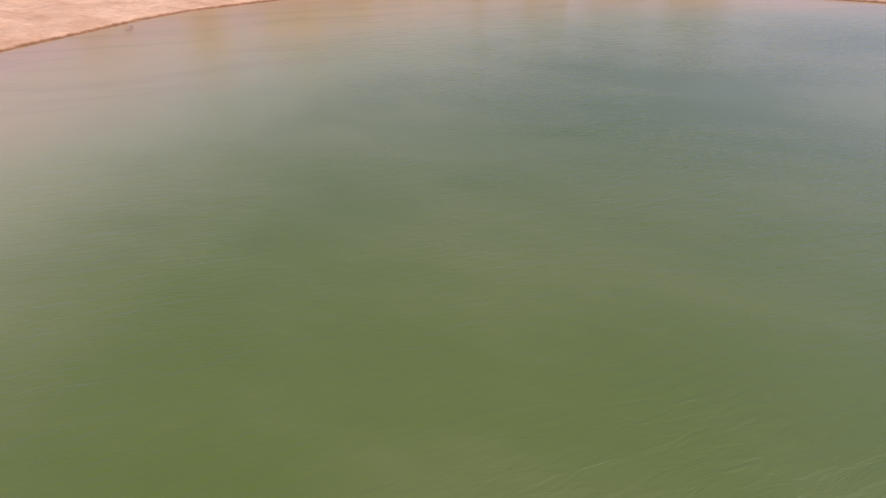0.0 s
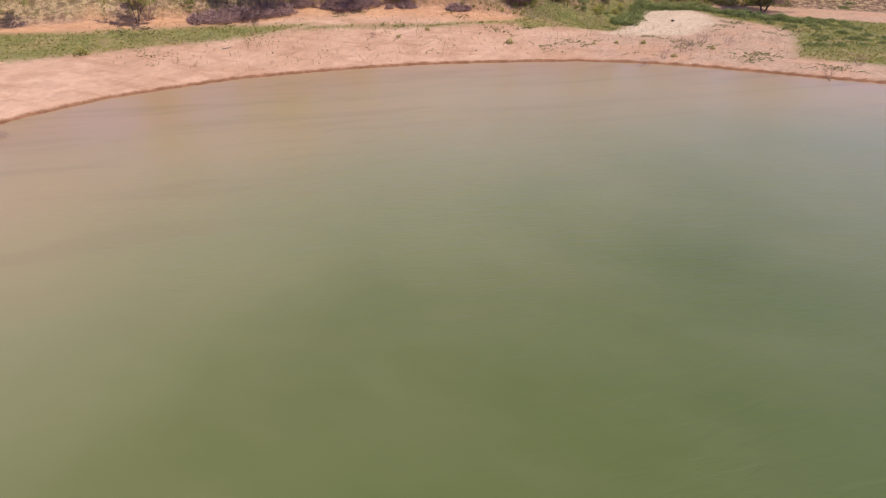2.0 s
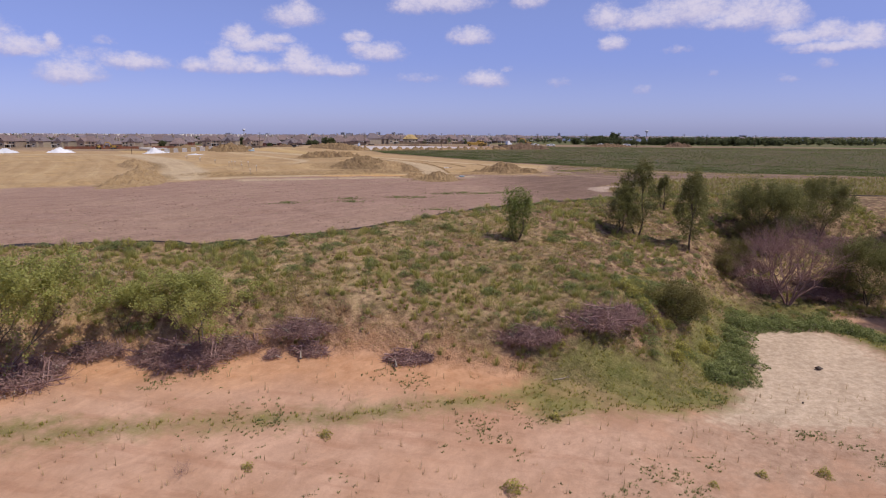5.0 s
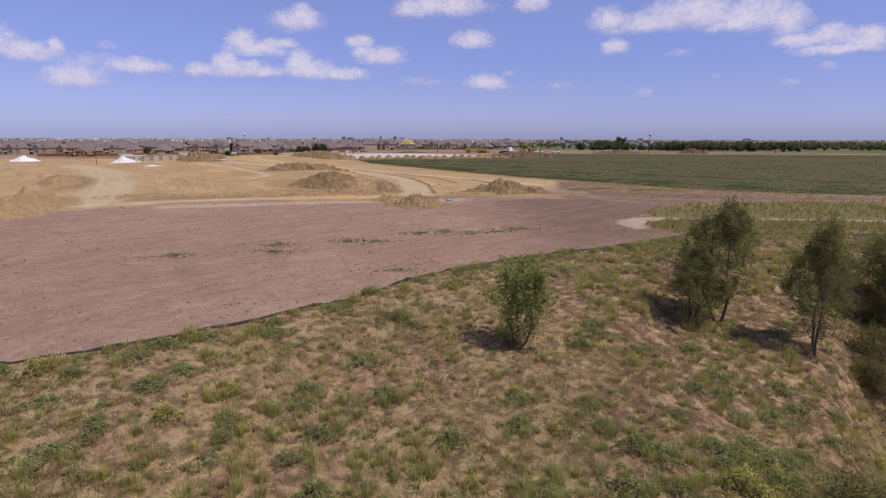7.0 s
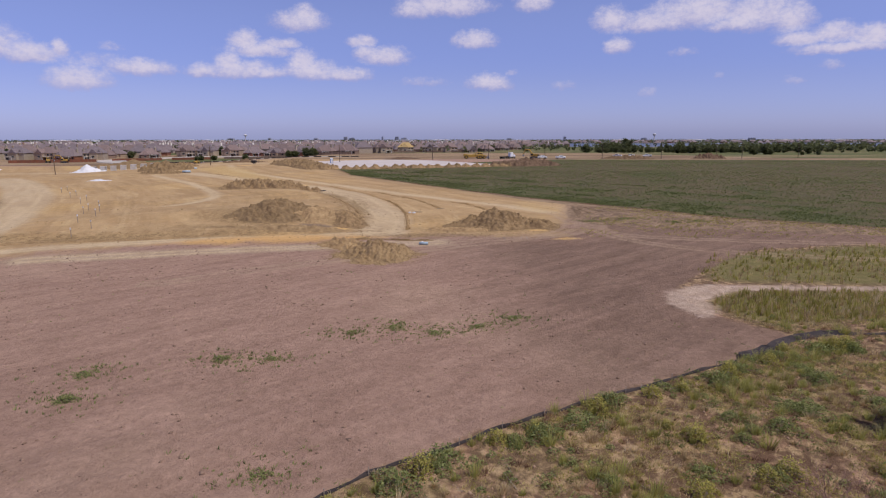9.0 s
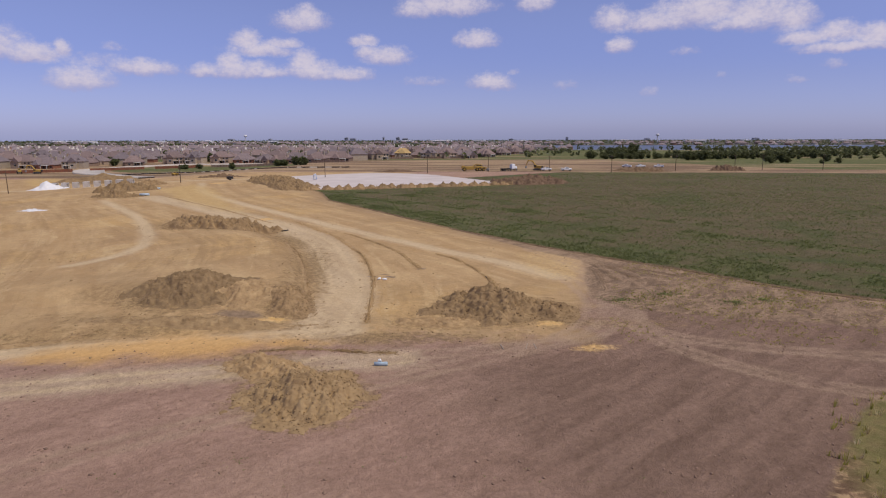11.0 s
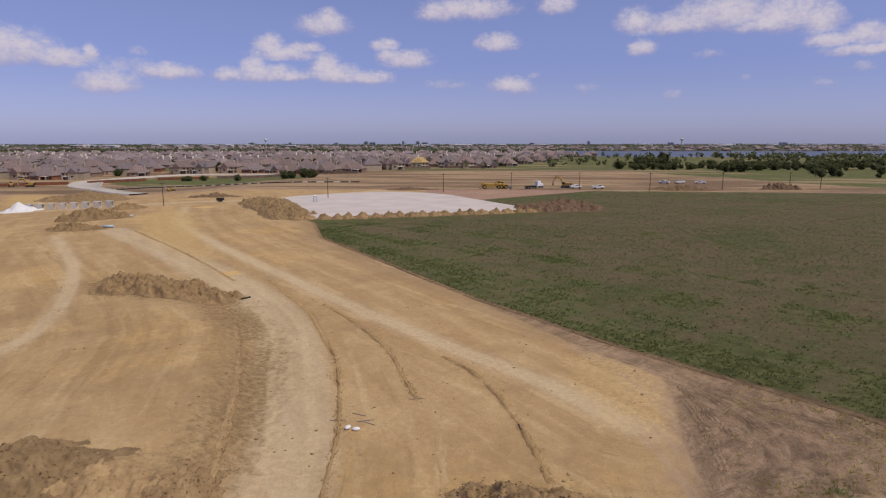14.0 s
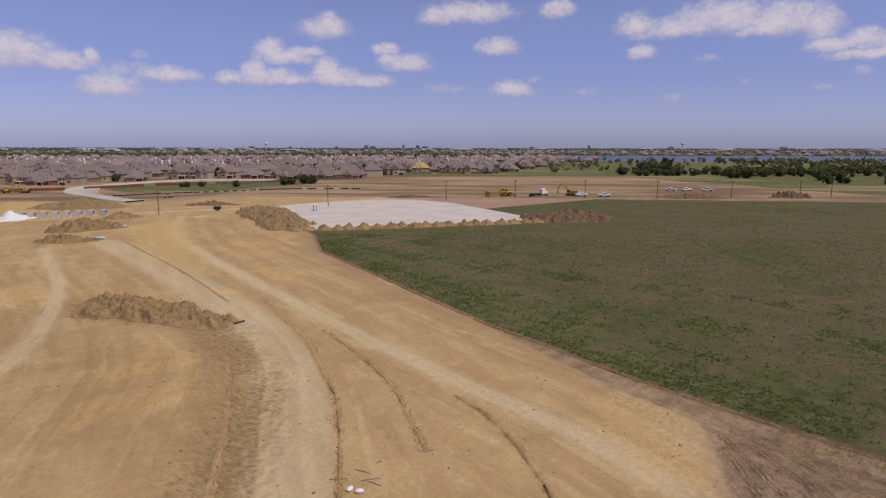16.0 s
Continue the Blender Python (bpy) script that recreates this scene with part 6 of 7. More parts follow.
# ---------------------------------------------------------------- silt fence
FENCE = rounded([(-120, -158.35), (-75, -134.35), (-50.5, -122.35), (-46.9, -119.45), (-43.3, -115.35), (-38.5, -112.05), (-32, -109.75), (-26, -108.15), (-22, -107.45), (-19.2, -106.25), (-16.2, -104.95), (-13, -103.35), (-10.1, -100.75), (-6.7, -98.15), (-3.2, -95.15), (-1.1, -93.45), (0.3, -92.35), (1.8, -90.15), (3.6, -86.75), (5.9, -83.65), (9, -81.75), (12.4, -79.25), (16.2, -76.75), (20.4, -74.25), (26, -70.75), (30.2, -68.35), (33, -66.15),
                 (36, -64.9), (41, -64.2), (52, -63.6), (70, -62), (95, -66)], 5)
fence = thing("silt_fence", FENCE[0][0], FENCE[0][1], gz(*FENCE[0]), "low black silt fence of sagging fabric on stakes along the field", "fence")
fo = Vector((FENCE[0][0], FENCE[0][1], gz(*FENCE[0])))
g = np.random.default_rng(44)
rows = []
for i, (x, y) in enumerate(FENCE):
    a, b2 = FENCE[max(i - 1, 0)], FENCE[min(i + 1, len(FENCE) - 1)]
    d = Vector((b2[0] - a[0], b2[1] - a[1], 0)).normalized()
    nrm = Vector((-d.y, d.x, 0))
    sag = 0.17 - 0.05 * (i % 3 == 1) + g.normal() * 0.035
    lean = 0.05 + 0.06 * g.random() + (0.75 if (122 < i < 138 or i < 31) else 0.0)
    z = gz(x, y)
    for h, o in ((-0.05, -0.03), (sag * 0.45, lean * 0.35 - 0.03), (sag * 0.97, lean - 0.015), (sag, lean), (sag * 0.97, lean + 0.015), (sag * 0.45, lean * 0.35 + 0.03), (-0.05, 0.03)):
        rows.append((x + nrm.x * o - fo.x, y + nrm.y * o - fo.y, z + h - fo.z))
idx = np.arange(len(FENCE) * 7).reshape(-1, 7)
arrays("fabric", rows, np.stack([idx[:-1, :-1], idx[:-1, 1:], idx[1:, 1:], idx[1:, :-1]], -1).reshape(-1, 4), FABRIC, fence)
stake_mesh = None
for i, (x, y) in enumerate(FENCE[::3]):
    if stake_mesh is None:
        ob = part("stake", boxes(((0, 0, 0.22), (0.035, 0.035, 0.42), 0, 0.9)), PALEWOOD, fence, "wooden stake")
        stake_mesh = ob.data
    else:
        ob = new("stake", stake_mesh)
        ob.parent = fence
    ob.location = (x - fo.x, y - 0.06 - fo.y, gz(x, y) - fo.z)

# ---------------------------------------------------------------- machines, poles and loose things of the site
YELLOW = worn("yellow_machine_paint", (0.42, 0.25, 0.05), (0.55, 0.35, 0.09), 1.5, 0.5, 0.0, 0.0, 9.0)
WHITE_PAINT = worn("white_vehicle_paint", (0.70, 0.70, 0.71), (0.82, 0.82, 0.82), 1.0, 0.35)
BLACK_RUBBER = worn("black_rubber", (0.018, 0.017, 0.017), (0.05, 0.046, 0.042), 2.0, 0.85)
STEEL = worn("grey_steel", (0.20, 0.20, 0.20), (0.34, 0.33, 0.32), 2.0, 0.5, 0.6)
GLASS_DARK = material("dark_glass", (0.03, 0.035, 0.04), 0.08, 0.0, 0.5)[0]
BLUE_PLASTIC = worn("blue_plastic", (0.06, 0.20, 0.48), (0.10, 0.28, 0.58), 1.0, 0.5)
BLUE_PIPE = worn("pale_blue_pipe", (0.38, 0.50, 0.58), (0.50, 0.60, 0.67), 1.0, 0.5)
WHITE_PLASTIC = worn("white_plastic", (0.70, 0.69, 0.68), (0.82, 0.81, 0.80), 3.0, 0.5)
CONCRETE = worn("pale_concrete", (0.50, 0.46, 0.42), (0.64, 0.60, 0.55), 0.6, 0.9, 0.0, 0.01, 6.0)
POLE_WOOD = worn("creosoted_pole", (0.075, 0.050, 0.036), (0.15, 0.105, 0.075), 1.0, 0.95, 0.0, 0.0, 12.0)
BLACK_PIPE = worn("black_pipe", (0.03, 0.028, 0.027), (0.07, 0.06, 0.055), 2.0, 0.6)


def put(e, x, y, rz=0.0, dz=0.0):
    e.matrix_world = pose(x, y, gz(x, y) + dz, 0, 0, rz)
    return e


def utility_pole():
    e = thing("utility_pole", 0, 0, 0, "wooden utility pole with a short crossarm", "utility pole", "line of utility poles")
    part("pole", rod(bmesh.new(), (0, 0, -1), (0, 0, 8.4), 0.17, 0.11, 8), POLE_WOOD, e)
    part("crossarm", boxes(((0, 0, 7.9), (1.9, 0.11, 0.13))), POLE_WOOD, e)
    for k in (-0.8, 0.0, 0.8):
        part("insulator", rod(bmesh.new(), (k, 0, 7.96), (k, 0, 8.18), 0.05, 0.035, 6), STEEL, e)
    return e


pole = put(utility_pole(), -105.7, 158.5)
for x, y in ((-54.6, 190.0), (-11.1, 224.0), (19.5, 236.0), (51.5, 241.0), (83.0, 238.0), (117.0, 243.0), (150.0, 250.0), (168.0, 258.0), (-171.0, 149.0), (202.0, 262.0)):
    copy_thing(pole, pose(x, y, gz(x, y), 0, 0, (x * 13) % 20))


def wheel(parent, x, y, r, w, rim_mat):
    t = part("wheel", rod(bmesh.new(), (x, y - w / 2, r), (x, y + w / 2, r), r, r, 16), BLACK_RUBBER, parent, "black rubber wheel")
    part("rim", rod(bmesh.new(), (x, y - w / 2 - 0.02, r), (x, y + w / 2 + 0.02, r), r * 0.55, r * 0.55, 12), rim_mat, t)


def pickup(label="white pickup truck parked beside a dirt road"):
    e = thing("pickup_truck", 0, 0, 0, label, "pickup truck", "white work trucks")
    part("body", bevelled(boxes(((0, 0, 0.85), (5.6, 1.95, 0.62))), 0.08), WHITE_PAINT, e)
    part("hood", bevelled(boxes(((2.0, 0, 1.2), (1.5, 1.85, 0.22), 0, 0.92)), 0.04), WHITE_PAINT, e)
    part("cab", bevelled(boxes(((0.3, 0, 1.5), (2.2, 1.85, 0.8), 0, 0.8)), 0.06), WHITE_PAINT, e)
    part("windscreen", boxes(((1.29, 0, 1.5), (0.10, 1.5, 0.5))), GLASS_DARK, e)
    for s in (-1, 1):
        part("side_window", boxes(((0.3, s * 0.87, 1.56), (1.6, 0.05, 0.42))), GLASS_DARK, e)
        part("bed_side", boxes(((-1.8, s * 0.92, 1.28), (1.95, 0.09, 0.36))), WHITE_PAINT, e)
    part("tailgate", boxes(((-2.76, 0, 1.28), (0.08, 1.9, 0.36))), WHITE_PAINT, e)
    part("bumper", boxes(((2.85, 0, 0.62), (0.15, 1.9, 0.25))), STEEL, e)
    for x in (-1.75, 1.85):
        for y in (-0.85, 0.85):
            wheel(e, x, y, 0.40, 0.28, STEEL)
    return e


truck = put(pickup(), 61.5, 249.0, 8)
for x, y, rz in ((104.0, 292.0, 150), (112.5, 293.0, 200), (123.0, 292.0, 170), (51.0, 250.0, 15)):
    copy_thing(truck, pose(x, y, gz(x, y), 0, 0, rz))


def excavator():
    e = thing("excavator", 0, 0, 0, "yellow tracked excavator with its boom raised", "excavator")
    for s in (-1.15, 1.15):
        t = part("track", bevelled(boxes(((0, s, 0.5), (4.4, 0.6, 0.95))), 0.25), BLACK_RUBBER, e, "black crawler track")
        for k in (-1.5, -0.5, 0.5, 1.5):
            part("roller", rod(bmesh.new(), (k, s - 0.33, 0.45), (k, s + 0.33, 0.45), 0.25, 0.25, 10), STEEL, t)
    part("turntable", rod(bmesh.new(), (0, 0, 0.9), (0, 0, 1.25), 0.9, 0.9, 14), STEEL, e)
    part("engine_housing", bevelled(boxes(((-1.3, 0, 1.95), (2.6, 2.6, 1.4))), 0.12), YELLOW, e)
    part("counterweight", bevelled(boxes(((-2.6, 0, 1.8), (0.7, 2.6, 1.2))), 0.15), BLACK_RUBBER, e)
    c = part("cab", bevelled(boxes(((0.9, 0.8, 2.15), (1.6, 1.05, 1.8))), 0.1), YELLOW, e)
    part("cab_window", boxes(((1.72, 0.8, 2.35), (0.06, 0.85, 1.1)), ((0.95, 1.33, 2.4), (1.2, 0.05, 0.9))), GLASS_DARK, c)
    bm = bmesh.new()
    rod(bm, (0.5, -0.1, 1.8), (2.6, -0.1, 5.0), 0.38, 0.34, 4)
    rod(bm, (2.6, -0.1, 5.0), (5.3, -0.1, 5.2), 0.34, 0.24, 4)
    part("boom", bm, YELLOW, e)
    part("stick", rod(bmesh.new(), (4.9, -0.1, 5.6), (6.4, -0.1, 2.4), 0.28, 0.18, 4), YELLOW, e)
    part("bucket", bevelled(boxes(((6.2, -0.1, 1.7), (0.9, 1.1, 1.1), 0, 0.7)), 0.08), STEEL, e)
    part("cylinder", rod(bmesh.new(), (1.3, -0.1, 2.0), (3.2, -0.1, 4.6), 0.12, 0.09, 8), STEEL, e)
    part("cylinder", rod(bmesh.new(), (3.2, -0.1, 5.6), (5.0, -0.1, 5.9), 0.11, 0.08, 8), STEEL, e)
    return e


dig = put(excavator(), 46.5, 253.0, 165)
copy_thing(dig, pose(-268, 296, gz(-268, 296), 0, 0, 200)).name = "excavator"


def loader(label):
    e = thing("wheel_loader", 0, 0, 0, label, "wheel loader")
    part("engine_housing", bevelled(boxes(((-1.9, 0, 1.9), (3.0, 2.1, 1.3), 0, 0.92)), 0.12), YELLOW, e)
    part("front_frame", bevelled(boxes(((1.2, 0, 1.35), (2.6, 1.3, 0.9))), 0.1), YELLOW, e)
    c = part("cab", bevelled(boxes(((-0.1, 0, 2.75), (1.5, 1.6, 1.6), 0, 0.9)), 0.08), YELLOW, e)
    part("cab_window", boxes(((-0.1, 0, 2.85), (1.58, 1.2, 0.85)), ((-0.1, 0, 2.85), (1.1, 1.66, 0.85))), GLASS_DARK, c)
    for s in (-0.7, 0.7):
        bm = bmesh.new()
        rod(bm, (0.6, s, 2.1), (2.6, s, 1.9), 0.2, 0.2, 4)
        rod(bm, (2.6, s, 1.9), (3.6, s, 0.8), 0.2, 0.16, 4)
        part("lift_arm", bm, YELLOW, e)
    part("bucket", bevelled(boxes(((4.1, 0, 0.75), (1.3, 3.0, 1.2), 0, 0.85)), 0.1), STEEL, e)
    for x in (-1.8, 1.6):
        for y in (-1.15, 1.15):
            wheel(e, x, y, 0.85, 0.62, YELLOW)
    return e


lift = put(loader("yellow wheel loader parked beside the field road"), 15.5, 247.0, 12)
copy_thing(lift, pose(-279, 295, gz(-279, 295), 0, 0, 130))
small = copy_thing(lift, pose(-158, 258, gz(-158, 258), 0, 0, 60) @ Matrix.Diagonal((0.6, 0.6, 0.6, 1)))
tagged(small, "small yellow wheel loader on bare soil")


def scraper():
    e = thing("motor_scraper", 0, 0, 0, "long yellow motor scraper parked beside the field road", "earth mover")
    part("bowl", bevelled(boxes(((-1.0, 0, 1.7), (5.4, 2.9, 1.7), 0, 0.94)), 0.15), YELLOW, e)
    part("tractor", bevelled(boxes(((4.6, 0, 1.9), (3.0, 2.2, 1.3))), 0.15), YELLOW, e)
    part("gooseneck", rod(rod(bmesh.new(), (1.2, 0, 2.6), (2.6, 0, 3.6), 0.35, 0.32, 6), (2.6, 0, 3.6), (4.2, 0, 2.6), 0.32, 0.3, 6), YELLOW, e)
    c = part("cab", bevelled(boxes(((3.6, 0.3, 3.0), (1.4, 1.5, 1.3), 0, 0.9)), 0.08), YELLOW, e)
    part("cab_window", boxes(((3.6, 0.3, 3.1), (1.46, 1.2, 0.7)), ((3.6, 0.3, 3.1), (1.0, 1.56, 0.7))), GLASS_DARK, c)
    part("engine_housing", bevelled(boxes(((-4.3, 0, 2.1), (1.8, 2.2, 1.5))), 0.12), YELLOW, e)
    for x in (-3.6, 4.6):
        for y in (-1.3, 1.3):
            wheel(e, x, y, 0.98, 0.75, YELLOW)
    return e


put(scraper(), 10.5, 246.0, 6)


def tractor_unit():
    e = thing("semi_truck", 0, 0, 0, "white semi truck with an empty black flatbed", "truck")
    part("chassis", boxes(((-1.8, 0, 0.9), (8.4, 1.0, 0.3))), BLACK_RUBBER, e)
    c = part("cab", bevelled(boxes(((0.4, 0, 2.3), (2.2, 2.4, 2.5), 0, 0.93)), 0.12), WHITE_PAINT, e)
    part("windscreen", boxes(((1.50, 0, 2.7), (0.06, 2.0, 0.8))), GLASS_DARK, c)
    part("hood", bevelled(boxes(((2.3, 0, 1.7), (1.7, 2.0, 1.2), 0, 0.9)), 0.12), WHITE_PAINT, e)
    part("flatbed", boxes(((-4.2, 0, 1.25), (5.6, 2.4, 0.22))), BLACK_RUBBER, e)
    part("fuel_tank", rod(bmesh.new(), (-1.4, -1.05, 0.9), (0.0, -1.05, 0.9), 0.32, 0.32, 10), STEEL, e)
    for x in (-6.2, -5.0, -1.6, 2.4):
        for y in (-1.0, 1.0):
            wheel(e, x, y, 0.5, 0.32, STEEL)
    return e


put(tractor_unit(), 32.5, 250.0, 35)


def toilet():
    e = thing("portable_toilet", 0, 0, 0, "blue portable toilet with a white roof on the white pad", "portable toilet")
    part("cabin", bevelled(boxes(((0, 0, 1.1), (1.15, 1.15, 2.1))), 0.05), BLUE_PLASTIC, e)
    d = part("door", boxes(((0, -0.60, 1.08), (0.85, 0.05, 1.85))), WHITE_PLASTIC, e, "pale door")
    part("door_handle", boxes(((0.32, -0.64, 1.05), (0.06, 0.05, 0.16))), STEEL, d)
    part("roof", bevelled(boxes(((0, 0, 2.24), (1.25, 1.25, 0.2), 0, 0.75)), 0.03), WHITE_PLASTIC, e, "white translucent roof")
    part("vent", rod(bmesh.new(), (0.4, 0.4, 2.2), (0.4, 0.4, 2.7), 0.05, 0.05, 8), WHITE_PLASTIC, e)
    part("skid", boxes(((-0.4, 0, 0.06), (0.12, 1.3, 0.12)), ((0.4, 0, 0.06), (0.12, 1.3, 0.12))), BLACK_RUBBER, e)
    return e


put(toilet(), -54.6, 172.5, 20, 0.2)
bin_thing = thing("trash_cart", 0, 0, 0, "small dark utility trailer beside the dirt road", "trailer")
part("trailer_box", bevelled(boxes(((0, 0, 1.0), (2.4, 1.5, 1.0))), 0.05), BLACK_PIPE, bin_thing)
part("drawbar", rod(bmesh.new(), (1.2, 0, 0.7), (2.4, 0, 0.5), 0.06, 0.06, 6), STEEL, bin_thing)
for s in (-0.8, 0.8):
    wheel(bin_thing, 0, s, 0.38, 0.22, STEEL)
put(bin_thing, -91, 172)


def culvert():
    e = thing("culvert_section", 0, 0, 0, "pale precast concrete box culvert section set on bare soil", "culvert", "row of culvert sections")
    bm = bmesh.new()
    outer, inner = 1.15, 0.88
    rings = []
    for yy, hw in ((-1.1, outer), (1.1, outer), (1.1, inner), (-1.1, inner)):
        zz = ((1.15 - hw), (1.15 + hw))
        rings.append([bm.verts.new(p) for p in ((-hw, yy, zz[0]), (hw, yy, zz[0]), (hw, yy, zz[1]), (-hw, yy, zz[1]))])
    for a, b2 in ((0, 1), (1, 2), (2, 3), (3, 0)):
        for k in range(4):
            bm.faces.new((rings[a][k], rings[a][(k + 1) % 4], rings[b2][(k + 1) % 4], rings[b2][k]))
    bmesh.ops.recalc_face_normals(bm, faces=bm.faces)
    part("box_section", bm, CONCRETE, e)
    return e


cul = put(culvert(), -129.1, 163.0, 100)
for k in range(1, 9):
    x, y = -129.1 - 5.7 * k, 163.0 + 1.45 * k
    copy_thing(cul, pose(x, y, gz(x, y), 0, 0, 96 + (k * 37) % 17))


def pipe(x, y, rz, length, r, mat, label):
    e = thing("pipe", x, y, gz(x, y), label, "pipe", "", rz)
    bm = bmesh.new()
    n = 14
    rings = []
    for xx, rr in ((-length / 2, r), (length / 2, r), (length / 2, r * 0.85), (-length / 2, r * 0.85)):
        rings.append([bm.verts.new((xx, rr * math.cos(6.2832 * k / n), r + rr * math.sin(6.2832 * k / n))) for k in range(n)])
    for a, b2 in ((0, 1), (1, 2), (2, 3), (3, 0)):
        for k in range(n):
            bm.faces.new((rings[a][k], rings[a][(k + 1) % n], rings[b2][(k + 1) % n], rings[b2][k]))
    bmesh.ops.recalc_face_normals(bm, faces=bm.faces)
    part("tube", bm, mat, e, flat=False)
    part("collar", rod(bmesh.new(), (length / 2 - 0.25, 0, r), (length / 2 - 0.12, 0, r), r * 1.12, r * 1.12, 14), mat, e)
    return e


pipe(-101, 126.5, 20, 6.5, 0.3, BLUE_PIPE, "long pale blue pipe lying on the soil")
pipe(-91.5, 105.6, 12, 2.8, 0.36, BLUE_PIPE, "short pale blue pipe lying beside a soil heap")
pipe(4.6, -30.7, 4, 1.15, 0.17, BLUE_PIPE, "short pale blue plastic pipe lying on clay")
pipe(4.4, -30.1, 100, 0.4, 0.16, WHITE_PLASTIC, "short white pipe offcut lying on clay")
pipe(-25.7, 39.3, 55, 1.6, 0.12, BLACK_PIPE, "short black pipe lying on the haul road")
# no real pipe: a black tube added to draw a dark crack in the soil
pipe(14.35, 0.9, 104, 1.7, 0.075, BLACK_PIPE, "thin black tube standing in for a dark crack at a soil ridge")
for x, y, rz in ((-0.35, 0.05, 70), (0.4, -0.15, 15)):
    e = thing("white_bag", x, y, gz(x, y), "white cement bag lying on graded soil", "bag", "white bags", rz)
    bm = bmesh.new()
    bmesh.ops.create_icosphere(bm, subdivisions=2, radius=0.5, matrix=Matrix.Translation((0, 0, 0.13)) @ Matrix.Diagonal((0.72, 0.46, 0.32, 1)))
    for v in bm.verts:
        v.co += Vector((0, 0, 0.03)) * noise.noise(v.co * 6)
    part("sack", bm, WHITE_PLASTIC, e, flat=False)
for k, (x, y, rz) in enumerate(((0.8, 1.5, 20), (1.2, 1.1, -25), (-1.6, 1.4, 10), (0.1, 2.6, 160), (4.8, 6.2, 15), (17.5, -25.4, 80), (15.2, -25.8, 100), (18.3, -25.3, 95))):
    e = thing("wooden_stake", x, y, gz(x, y), "pale wooden survey stake lying on soil", "stake", "survey stakes", rz)
    part("lath", boxes(((0, 0, 0.05), (1.3, 0.06, 0.05))), PALEWOOD, e)
    part("stake_tip", boxes(((0.71, 0, 0.05), (0.12, 0.05, 0.045), 0, 0.4)), PALEWOOD, e)
for k in range(14):
    i = k / 13
    x, y = float(np.interp(i, [0, 0.5, 1], [-44, -62, -92])), float(np.interp(i, [0, 0.5, 1], [-28, 4, 38]))
    e = thing("survey_stake", x + 2.5 * (k % 2), y, gz(x + 2.5 * (k % 2), y), "upright white tipped survey stake beside a site track", "stake", "upright survey stakes")
    part("lath", boxes(((0, 0, 0.55), (0.07, 0.05, 1.2))), PALEWOOD, e)
    part("flag", boxes(((0, 0, 1.15), (0.13, 0.07, 0.3))), WHITE_PLASTIC, e, "white marking flag")
for x, y, rz in ((-28, -141.8, 30), (29.0, -114.4, -20), (13.4, -121.6, 10), (45.6, -147.7, 70), (24.5, -142.4, 20)):
    e = thing("driftwood", x, y, gz(x, y), "bleached forked piece of driftwood on the shore", "driftwood", "", rz)
    v, f = sticks([((-0.7, 0, 0.05), (0.1, 0.05, 0.10), 0.05, 0.04), ((0.1, 0.05, 0.10), (0.7, 0.3, 0.22), 0.035, 0.012), ((0.1, 0.05, 0.1), (0.5, -0.25, 0.3), 0.03, 0.01)], 6)
    arrays("branch", v, f, PALEWOOD, e)
for x, y, s in ((37.0, -114.2, 0.28), (-10.5, -139.0, 0.16), (-22, -142.6, 0.14), (4.0, -138.0, 0.13), (32.0, -121.0, 0.12), (15.0, -136.0, 0.12)):
    e = thing("stone", x, y, gz(x, y), "small dark stone lying on pale sand", "stone", "stones on the beach")
    arrays("stone_body", *lumps(np.array([[0, 0, s * 0.5]]), np.array([s]), np.random.default_rng(int(x * 10) + 900)), BARK, e)

# ---------------------------------------------------------------- the town
ROOF = [worn("roof_shingles_%s" % n, a, b2, 0.7, 0.9, 0.0, 0.03, 6.0) for n, a, b2 in (
    ("grey", (0.172, 0.132, 0.130), (0.262, 0.208, 0.205)), ("brown", (0.185, 0.132, 0.120), (0.275, 0.202, 0.184)), ("slate", (0.150, 0.120, 0.124), (0.235, 0.190, 0.194)))]
BRICK = [worn("brick_%s" % n, a, b2, 0.9, 0.9, 0.0, 0.01, 9.0) for n, a, b2 in (
    ("tan", (0.34, 0.25, 0.18), (0.46, 0.36, 0.27)), ("red", (0.22, 0.095, 0.06), (0.32, 0.15, 0.10)), ("cream", (0.36, 0.29, 0.21), (0.47, 0.39, 0.30)), ("brown", (0.22, 0.15, 0.11), (0.32, 0.23, 0.17)))]
TRIM = worn("white_trim", (0.62, 0.58, 0.52), (0.75, 0.71, 0.65), 1.0, 0.7)
SHEATHING = worn("yellow_sheathing", (0.46, 0.31, 0.13), (0.56, 0.40, 0.19), 1.0, 0.8)
FENCE_RED = worn("red_stained_cedar", (0.17, 0.062, 0.036), (0.27, 0.11, 0.065), 1.5, 0.85, 0.0, 0.0, 10.0)


